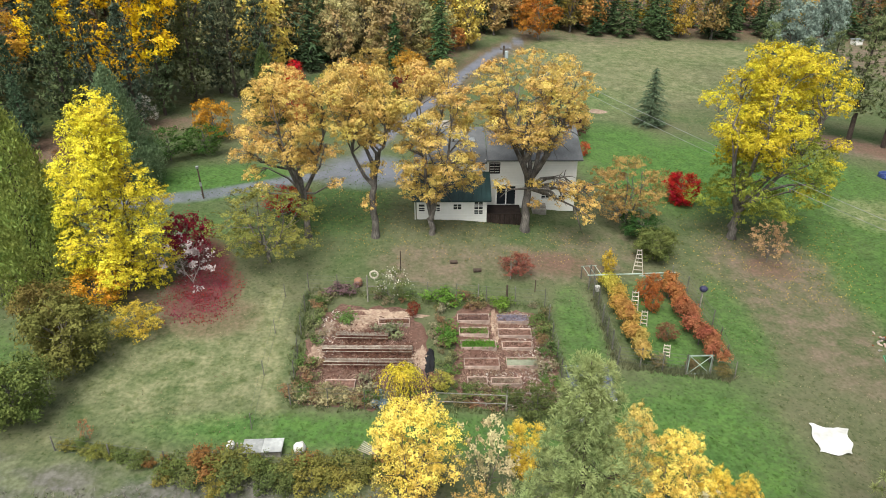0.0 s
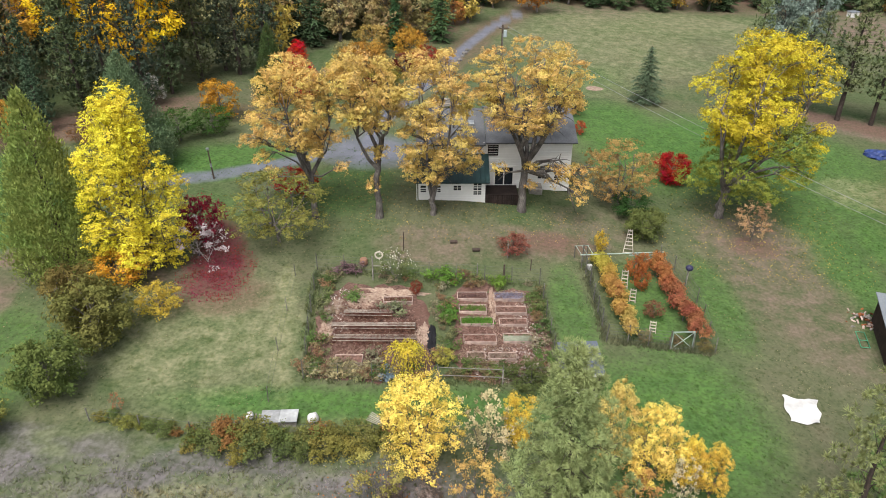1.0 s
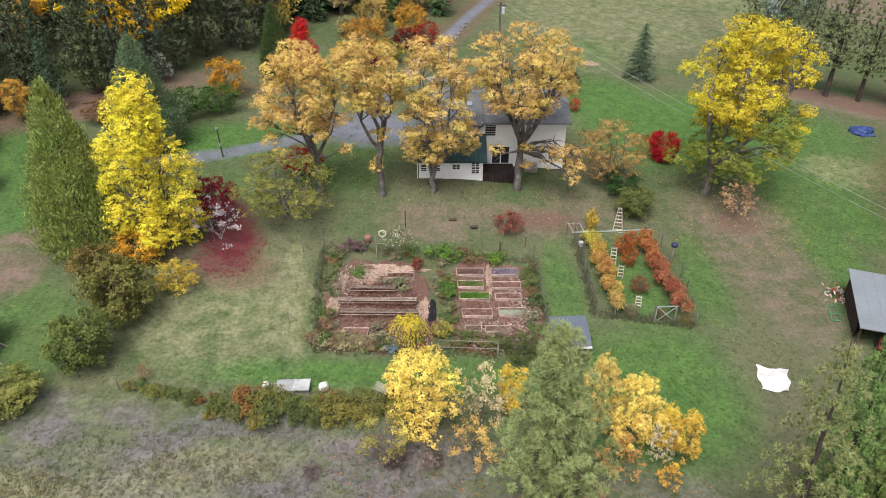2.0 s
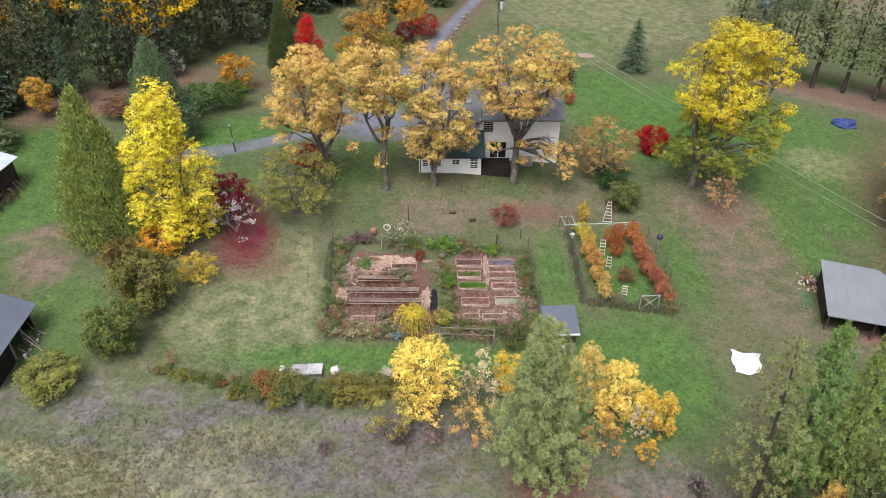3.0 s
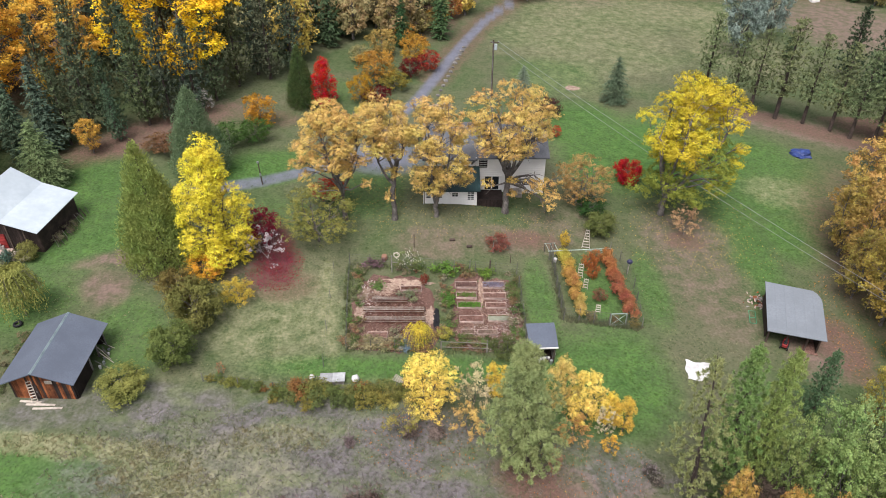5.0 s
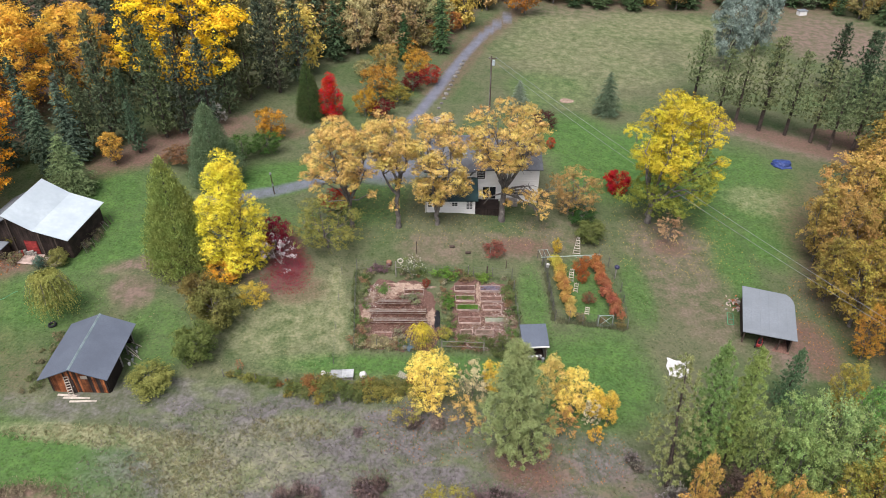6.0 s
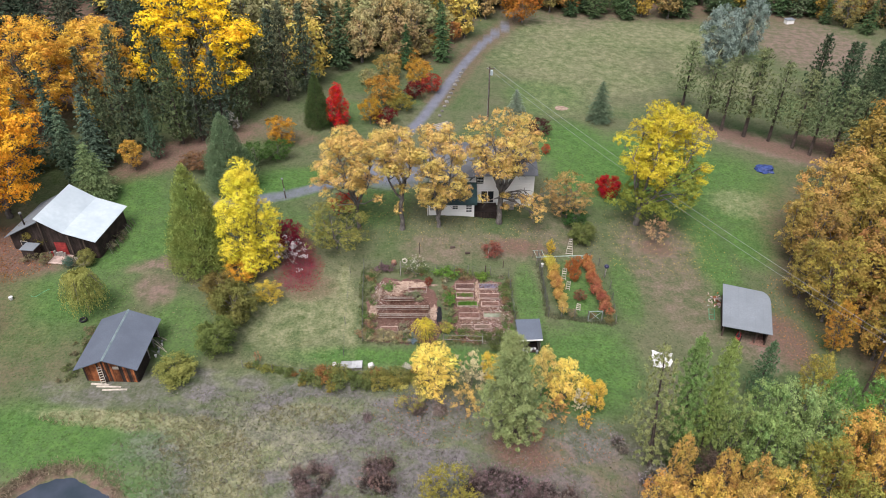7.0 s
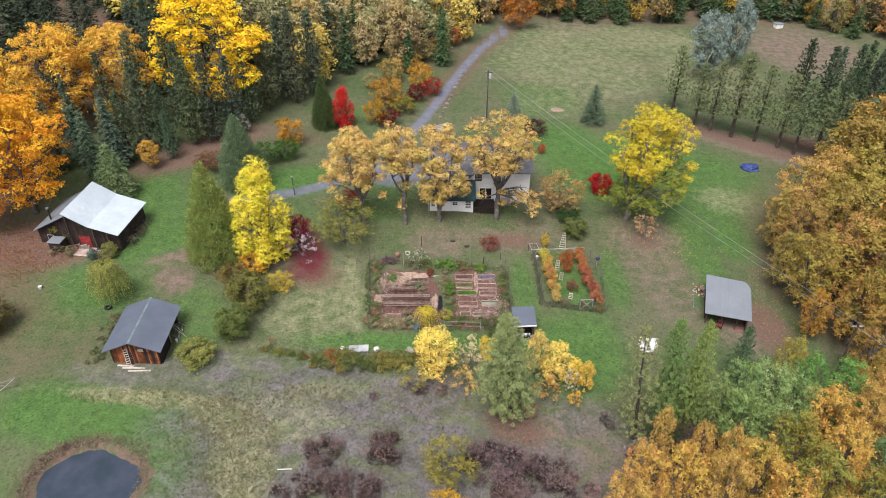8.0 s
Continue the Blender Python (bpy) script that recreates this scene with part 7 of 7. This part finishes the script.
g = thing("field_gate", 18.2, 43.25, gz(19, 43.2), 2, "pale green wooden gate with crossed braces", "gate")
for r in ((0, 0, 0.05, 0.08, 0.06, 1.8), (1.72, 0, 0.05, 1.8, 0.06, 1.8), (0.08, 0, 1.7, 1.72, 0.06, 1.8), (0.08, 0, 0.05, 1.72, 0.06, 0.14)):
    part("rail", boxes(r), GATE_PAINT, g)
part("brace", bar(bmesh.new(), (0.05, 0.0, 0.1), (1.75, 0.0, 1.75), 0.03, sides=4), GATE_PAINT, g)
part("brace", bar(bmesh.new(), (0.05, 0.06, 1.75), (1.75, 0.06, 0.1), 0.03, sides=4), GATE_PAINT, g)
part("brace", bar(bmesh.new(), (0, 0, -0.3), (0, 0, 0.3), 0.06), GREY_WOOD, g)

NAVY = worn("dark_navy_glaze", (0.03, 0.03, 0.07), (0.05, 0.05, 0.11), 4, 1, rough=0.3, bump=0)
b = thing("gazing_ball", 22.0, 52.2, gz(22, 52.2), 0, "dark blue gazing ball on a pale post", "garden ornament")
part("post", bar(bmesh.new(), (0, 0, -0.4), (0.1, 0.1, 1.5), 0.06, sides=6), PALE_WOOD, b)
bm = bmesh.new()
bmesh.ops.create_icosphere(bm, subdivisions=2, radius=0.36, matrix=Matrix.Translation((0.12, 0.12, 1.8)) @ Matrix.Diagonal((1, 1, 0.8, 1)))
part("ball", bm, NAVY, b)

R = random.Random(31)
edge = []
for (ax, ay), (bx, by) in zip(((13.0, 54), (13.1, 43.9), (18.1, 43.4)), ((13.1, 43.9), (18.1, 43.4), (21.7, 43.0))):
    for _ in range(260):
        u = R.random()
        px, py = ax + (bx - ax) * u + R.gauss(0, 0.22), ay + (by - ay) * u + R.gauss(0, 0.22)
        edge.append((px, py, gz(px, py)))
loose("fence_grass", "tall dry grass along the vine fence", edge, 0.28, 0.045, 3, (0.18, 0.19, 0.11), 33, 0.35)
edge = []
for (ax, ay), (bx, by) in zip(((-11.4, 51.3), (-10.5, 38), (-10.4, 37.9), (8.5, 42), (-11, 51.5)), ((-11.1, 45.6), (-11.1, 45.6), (8, 38.3), (8.4, 50.9), (8.3, 51))):
    for _ in range(140):
        u = R.random()
        px, py = ax + (bx - ax) * u + R.gauss(0, 0.25), ay + (by - ay) * u + R.gauss(0, 0.25)
        edge.append((px, py, gz(px, py)))
loose("fence_grass", "tall green grass along the garden fence", edge, 0.24, 0.05, 4, (0.15, 0.18, 0.08), 34, 0.4)
rim = []
for _ in range(2200):
    u, q = R.uniform(0, 6.2832), R.gauss(1.22, 0.09)
    px, py = POND[0] + POND[2] * q * math.cos(u), POND[1] + POND[3] * q * math.sin(u)
    rim.append((px, py, gz(px, py) - 0.08))
loose("pond_reeds", "dry grass and weeds round the pond bank", rim, 0.22, 0.05, 3, (0.25, 0.20, 0.14), 35, 1.1)

# ---- poles and wires ----
p = thing("utility_pole", 8.1, 97.7, gz(8.1, 97.7), 0, "dark wooden utility pole with pale transformer", "utility pole")
part("pole", bar(bmesh.new(), (0, 0, -1), (0, 0, 10.0), 0.17, 0.12, 8), POLE_WOOD, p)
part("transformer", bar(bmesh.new(), (0.38, -0.1, 8.4), (0.38, -0.1, 9.3), 0.24, sides=10), TIN_ROOF, p, "pale grey transformer can")
part("bracket", boxes((0.1, -0.15, 8.7, 0.3, -0.05, 8.8)), STEEL, p)
part("crossarm", boxes((-0.5, -0.06, 9.5, 0.9, 0.06, 9.62)), POLE_WOOD, p)
for x in (-0.4, 0.8):
    part("insulator", bar(bmesh.new(), (x, 0, 9.62), (x, 0, 9.82), 0.06, 0.04, 6), STEEL, p)
e = thing("utility_pole", 49.4, 32.2, gz(49.4, 32.2), 0, "weathered utility pole among the oaks", "utility pole")
part("pole", bar(bmesh.new(), (0, 0, -1), (0, 0, 9.4), 0.17, 0.12, 8), POLE_WOOD, e)
part("crossarm", boxes((-0.7, -0.06, 8.9, 0.7, 0.06, 9.02)), GREY_WOOD, e)


def cable(name, a, b, sag, r, label):
    bm = bmesh.new()
    a, b = Vector(a), Vector(b)
    pts = [a.lerp(b, u) - Vector((0, 0, 4 * sag * u * (1 - u))) for u in np.linspace(0, 1, 25)]
    tube(bm, pts, [r] * 25, 4)
    return tagged(part(name, bm, WIRE), label, "cable")


zt, ze = gz(8.1, 97.7) + 9.75, gz(49.4, 32.2) + 9.1
cable("power_cable", (7.7, 97.7, zt), (48.9, 32.2, ze), 1.3, 0.02, "pale overhead cable between utility poles")
cable("power_cable", (8.9, 97.7, zt), (50.0, 32.2, ze), 0.9, 0.02, "pale overhead cable between utility poles")
cable("power_cable", (48.9, 32.2, ze), (78, -18, ze + 2), 0.9, 0.02, "pale overhead cable leaving the utility pole")
cable("power_cable", (50.0, 32.2, ze), (79.4, -18, ze + 2), 0.9, 0.02, "pale overhead cable leaving the utility pole")
cable("service_cable", (8.1, 97.6, zt - 0.9), (6.0, 72.2, 7.9), 0.5, 0.015, "thin service cable to the house")
s = thing("sign_post", -24.7, 67.3, gz(-24.7, 67.3), 0, "dark lamp post beside the drive", "post")
part("post", bar(bmesh.new(), (0, 0, -0.5), (-0.15, 0, 3.5), 0.09, 0.07, 6), POLE_WOOD, s)
part("cap", boxes((-0.3, -0.12, 3.3, -0.02, 0.12, 3.55), bevel=0.03), STEEL, s)
part("box", boxes((-0.16, -0.14, 1.4, 0.04, -0.06, 1.8)), STEEL, s)
fence("drive_fence", ((-29, 65.0), (-33, 63.5)), 1.1, "short fence by the drive", 2.0, 2, 0.03, 0.07)

# ---- loose things ----
def cloth(name, corners, label, material, wave=0.12, lift=0.08, seed=1):
    """A crumpled sheet lying on the ground between four corners."""
    rng = np.random.default_rng(seed)
    a, b, c, d = (Vector((*q, 0)) for q in corners)
    bm = bmesh.new()
    n = 14
    vs = []
    for i in range(n + 1):
        row = []
        for j in range(n + 1):
            u, v = i / n, j / n
            p = a.lerp(b, u).lerp(d.lerp(c, u), v)
            x, y = p.x + 0.12 * math.sin(9 * v + 4 * u) * (1 if i in (0, n) else 0.4), p.y + 0.12 * math.sin(8 * u + seed) * (1 if j in (0, n) else 0.4)
            row.append(bm.verts.new((x, y, gz(x, y) + lift + abs(wave * noise.noise((x * 1.3, y * 1.3, seed))) + rng.normal(0, 0.008))))
        vs.append(row)
    for i in range(n):
        for j in range(n):
            bm.faces.new((vs[i][j], vs[i + 1][j], vs[i + 1][j + 1], vs[i][j + 1])).smooth = True
    return tagged(part(name, bm, material), label, "sheet")


cloth("white_sheet", ((25.0, 35.7), (27.2, 35.6), (28.0, 38.0), (25.4, 38.4)), "crumpled white sheet spread on the grass", WHITE_CLOTH, 0.2)
bm = bmesh.new()
bmesh.ops.create_icosphere(bm, subdivisions=4, radius=1)
for v in bm.verts:
    k = 1 + 0.35 * noise.noise(v.co * 1.7) + 0.12 * noise.noise(v.co * 5)
    v.co = Vector((v.co.x * 1.7 * k, v.co.y * 1.3 * k, max(-0.15, v.co.z * 0.75 * k)))
t = tagged(part("tarpaulin", bm, BLUE_TARP), "blue tarpaulin thrown over a low heap", "tarp")
t.location = (56.0, 82.9, gz(56, 82.9))

LID = worn("weathered_lid_sheet", (0.33, 0.34, 0.35), (0.46, 0.47, 0.47), 4, 1.2, rough=0.6)
c = thing("cold_frame", -11.45, 33.75, gz(-11.45, 33.75), 2, "low cold frame with white corrugated lid", "cold frame")
part("box", boxes((-1.15, -0.5, -0.2, 1.15, 0.5, 0.42)), GREY_WOOD, c)
for k in (0, 1):
    part("lid", boxes((-1.25 + 1.26 * k, -0.62, 0.43 + 0.02 * k, 1.26 * k - 0.0, 0.6, 0.48 + 0.02 * k), bevel=0.01), LID, c, "white lid sheet")
for x, y, s in ((-13.5, 33.9, 0.30), (-9.2, 33.9, 0.42)):
    bm = bmesh.new()
    bmesh.ops.create_icosphere(bm, subdivisions=2, radius=s)
    for v in bm.verts:
        v.co *= 1 + 0.25 * noise.noise(v.co * 4 + Vector((x, 0, 0)))
        v.co.z = max(v.co.z + 0.6 * s, -0.1)
    q = tagged(part("white_bag", bm, WHITE_CLOTH), "full white plastic bag at the hedge", "bag")
    q.location = (x, y, gz(x, y))
for x in (-13.0, -12.75):
    simple_post("fence_stub", x, 33.6, 0.7, 0.07, GREY_WOOD, "short grey stub of a post")
l = thing("bundle_of_poles", -4.3, 33.7, gz(-4.3, 33.7), -25, "fan of pale bean poles on the grass", "poles")
for k in range(6):
    part("pole", bar(bmesh.new(), (-1.2, 0.4 - 0.16 * k, 0.5), (1.0, 0.15 - 0.07 * k, 0.06), 0.035, sides=4), PALE_WOOD, l)

# beside the wooden shed
for k, (x0, x1, y, r) in enumerate(((-39.5, -36.8, 29.5, 0.0), (-38.7, -36.0, 29.1, 3.0), (-40.2, -38.2, 29.8, -4.0))):
    q = tagged(part("plank", boxes((x0 - (x0 + x1) / 2, -0.12, 0, x1 - (x0 + x1) / 2, 0.12, 0.06), bevel=0.008), PALE_WOOD), "pale plank lying before the shed", "plank", "planks")
    q.location, q.rotation_euler = ((x0 + x1) / 2, y, gz((x0 + x1) / 2, y) + 0.02), (0, 0.04, radians(r))
ladder(-38.7, 29.7, 2.4, 0.24, 0.2, 8, 22, "wooden ladder leaning at the shed wall", 0.25)
j = thing("scrap_pile", -34.1, 35.4, gz(-34.1, 35.4), 0, "pale poles and scrap leaning at the shed", "scrap")
for k in range(9):
    x, y = random.uniform(-0.5, 0.5), random.uniform(-2.6, 2.0)
    part("pole", bar(bmesh.new(), (x + 0.3, y, -0.05), (-0.6, y + random.uniform(-0.7, 0.7), random.uniform(0.8, 2.0)), 0.035, sides=5), PALE_WOOD if k % 4 == 0 else OLD_POST, j)
for k in range(5):
    part("bucket", bar(bmesh.new(), (-0.25 + 0.15 * (k % 2), -1.2 + 0.6 * k, -0.05), (-0.25 + 0.15 * (k % 2), -1.2 + 0.6 * k, 0.3), 0.12, 0.15, 8), WHITE_CLOTH if k % 3 == 0 else STEEL, j)
bm = bmesh.new()
tube(bm, [(0.36 * math.cos(6.2832 * k / 16), 0.36 * math.sin(6.2832 * k / 16), 0.14) for k in range(17)], [0.14] * 17, 6)
t = tagged(part("tyre", bm, BLACK), "old black tyre lying in the grass", "tyre")
t.location = (-44.8, 39.7, gz(-44.8, 39.7))
R = random.Random(52)
for k in range(34):
    px, py = -42.6 - abs(R.gauss(0, 0.7)), R.uniform(29.5, 38.5)
    plant(HERB[k % 3], px, py, R.uniform(0.3, 0.65), R.choice(((0.10, 0.13, 0.05), (0.16, 0.16, 0.08), (0.20, 0.17, 0.10), (0.12, 0.15, 0.06))), "weed", "rank weeds along the shed wall", "plant", "weeds", R.uniform(0.9, 1.5), R.uniform(0, 360), vary=0.15)
bm = bmesh.new()
tube(bm, [(-1.5 + 0.25 * k, 0.5 * math.sin(k * 0.7) + 0.1 * k, 0.03) for k in range(13)], [0.03] * 13, 4)
GREEN_HOSE = worn("green_hose", (0.05, 0.22, 0.12), (0.07, 0.28, 0.15), 4, 1, rough=0.5, bump=0)
t = tagged(part("garden_hose", bm, GREEN_HOSE), "green garden hose lying on the lawn", "hose")
t.location = (-52.6, 43.4, gz(-52.6, 43.4))
t = tagged(part("bucket", bar(bmesh.new(), (0, 0, 0), (0, 0, 0.45), 0.2, 0.26, 10), WHITE_CLOTH), "white bucket on the lawn", "bucket")
t.location = (-55.0, 43.0, gz(-55, 43))
t = tagged(part("pipe", bar(bmesh.new(), (-0.8, 0, 0.12), (0.8, 0.02, 0.16), 0.06, sides=8), WHITE_CLOTH), "white pipe lying in the meadow", "pipe")
t.location = (-17.8, 16.0, gz(-17.8, 16))
g = thing("old_gate", -51.4, 25.6, gz(-51.4, 25.6), 30, "grey crossed-rail gate by the pond", "gate")
for a, b in (((-1, 0, 0), (1.2, 0, 1.3)), ((-1, 0, 1.3), (1.2, 0, 0)), ((-1, 0, 1.3), (1.2, 0, 1.3)), ((-1, 0, -0.2), (-1, 0, 1.4)), ((1.2, 0, -0.2), (1.2, 0, 1.4)), ((-1, 0, 0.6), (-2.6, -1.4, 0.9))):
    part("rail", bar(bmesh.new(), a, b, 0.05, sides=5), GREY_WOOD, g)

# beside the open shed
w = thing("firewood_pile", 36.6, 48.2, gz(36.6, 48.2), -17, "tumbled pile of split firewood", "firewood")
R = random.Random(8)
for k in range(60):
    d = R.gauss(0, 0.55), R.gauss(0, 0.7)
    h = max(0.05, 0.75 - 0.7 * math.hypot(*d)) * R.uniform(0.2, 1.0)
    m = pose(d[0], d[1], h, R.uniform(0, 180), R.uniform(-30, 30), R.uniform(0, 180))
    bm = bmesh.new()
    bar(bm, (-0.2, 0, 0), (0.2, 0, 0), 0.09, sides=4)
    bmesh.ops.transform(bm, matrix=m, verts=bm.verts)
    part("log", bm, RED_WOOD if k % 3 == 0 else GREY_WOOD if k % 3 == 1 else BED_WOOD, w)
t = thing("garden_tractor", 37.2, 41.0, gz(37.2, 41.0) + 0.02, 60, "small red garden tractor under the shed roof", "tractor")
part("body", boxes((-0.6, -0.28, 0.35, 0.5, 0.28, 0.75), bevel=0.06), RED_PAINT, t)
part("hood", boxes((0.1, -0.25, 0.72, 0.6, 0.25, 0.92), bevel=0.07), RED_PAINT, t)
part("seat", boxes((-0.5, -0.2, 0.76, -0.15, 0.2, 0.95), bevel=0.05), BLACK, t)
for x, r in ((-0.4, 0.32), (0.42, 0.22)):
    for y in (-0.42, 0.32):
        part("wheel", bar(bmesh.new(), (x, y, r), (x, y + 0.12, r), r, sides=12), BLACK, t)
part("steering_wheel", bar(bmesh.new(), (0.0, 0, 0.95), (-0.03, 0, 1.0), 0.16, sides=10), BLACK, t)
f = thing("folding_frame", 34.6, 44.5, gz(34.6, 44.5), -10, "green metal frame lying on the grass", "frame")
for a, b in (((0, 0, 0.1), (0.2, 2.2, 0.1)), ((0.7, 0, 0.1), (0.9, 2.2, 0.1)), ((0, 0, 0.1), (0.7, 0, 0.1)), ((0.2, 2.2, 0.1), (0.9, 2.2, 0.1)), ((0.1, 1, 0.1), (0.8, 1, 0.1))):
    part("bar", bar(bmesh.new(), a, b, 0.04, sides=4), GREEN_HOSE, f)

# before the barn
d = thing("porch_deck", -52.0, 51.0, gz(-52, 51), -7, "pale wooden porch deck at the barn door", "deck")
for k in range(7):
    part("plank", boxes((-1.3, -1.1 + 0.3 * k, 0.1, 1.3, -0.82 + 0.3 * k, 0.17), bevel=0.006), BED_WOOD, d)
for k in range(3):
    part("step", boxes((1.4 + 0.35 * k, -1.0, -0.1, 1.7 + 0.35 * k, 0.6, 0.12 - 0.03 * k)), PALE_WOOD, d)
x = thing("storage_box", -56.0, 51.6, gz(-56, 51.6), -7, "dark storage shed box with grey lid", "storage box")
part("body", boxes((-0.9, -0.7, -0.2, 0.9, 0.7, 1.5)), DARK_WOOD, x)
part("lid", boxes((-1.0, -0.9, 1.52, 1.0, 0.85, 1.6)), PALE_ROOF, x)
for k in range(7):
    part("ornament", bar(bmesh.new(), (2.2 + 0.35 * k, 0.5, -0.1), (2.2 + 0.35 * k, 0.5, 0.5 + 0.1 * (k % 3)), 0.14, 0.16, 7), RED_PAINT if k == 1 else GREY_WOOD, x)
lean = thing("leaning_poles", -45.6, 52.2, gz(-45.6, 52.2), -7, "old poles and boards leaning along the barn wall", "poles")
R = random.Random(15)
for k in range(22):
    y, tall = 0.2 + 0.33 * k, R.uniform(1.0, 2.1)
    part("pole", bar(bmesh.new(), (R.uniform(-0.1, 0.35), y, -0.2), (-0.62, y + R.uniform(-0.5, 0.5), 0.75 * tall), R.uniform(0.025, 0.05), sides=5), (OLD_POST, POLE_WOOD, POLE_WOOD)[k % 3], lean)
# log stumps on the lawn, a pot, and far things
for px, py in ((0.8, 56.3), (2.9, 55.3)):
    q = tagged(part("log_stump", bar(bmesh.new(), (-0.35, 0, 0.16), (0.35, 0.05, 0.18), 0.19, 0.17, 9), POLE_WOOD), "dark log lying on the lawn", "log")
    q.location = (px, py, gz(px, py))
bm = bmesh.new()
tube(bm, ((0, 0, 0), (0, 0, 0.2), (0, 0, 0.55), (0, 0, 0.65)), (0.25, 0.38, 0.36, 0.3), 12)
q = tagged(part("clay_pot", bm, worn("terracotta", (0.32, 0.17, 0.11), (0.42, 0.23, 0.16), 4, 1)), "large clay pot beside the garden", "pot")
q.location = (-7.4, 52.6, gz(-7.4, 52.6))
k = thing("white_hive_box", 90, 158.5, gz(90, 158.5), 10, "small white box shed on the far clearing", "shed")
part("body", boxes((-1.0, -0.7, -0.2, 1.0, 0.7, 1.2)), WHITE_WALL, k)
part("roof", boxes((-1.15, -0.85, 1.2, 1.15, 0.85, 1.3)), PALE_ROOF, k)
lp = thing("log_pile", -0.5, 92.5, gz(-0.5, 92.5), 30, "stack of pale poles beside the lane", "log pile")
for i in range(8):
    part("log", bar(bmesh.new(), (-1.6, 0.3 * i - 1, 0.15 + 0.12 * (i % 2)), (1.7, 0.33 * i - 1.2, 0.15 + 0.14 * (i % 3)), 0.11, sides=6), PALE_WOOD if i % 2 else GREY_WOOD, lp)
for i in range(12):
    u = i / 11
    px, py = -1.0 + 5.0 * u, 97 + 22 * u
    bm = bmesh.new()
    bmesh.ops.create_icosphere(bm, subdivisions=1, radius=random.uniform(0.3, 0.5))
    for v in bm.verts:
        v.co *= 1 + 0.3 * noise.noise(v.co * 3 + Vector((i, 0, 0)))
        v.co.z *= 0.6
    q = tagged(part("boulder", bm, STONE), "rough stone along the lane edge", "stone", "lane stones")
    q.location = (px, py, gz(px, py) + 0.1)

# bare grey twigs of the shrub in front of the crimson maple
ob = plant(TWIGGY[0], -21.2, 52.0, 4.0, (0.40, 0.34, 0.35), "twiggy_shrub", "bare grey twiggy shrub beside the crimson maple", "shrub", "", 1.0, 30, GREY_TWIG)
for c in ob.children:
    if c.name.startswith("trunk"):
        c.data = c.data.copy()
        c.data.materials[0] = GREY_TWIG
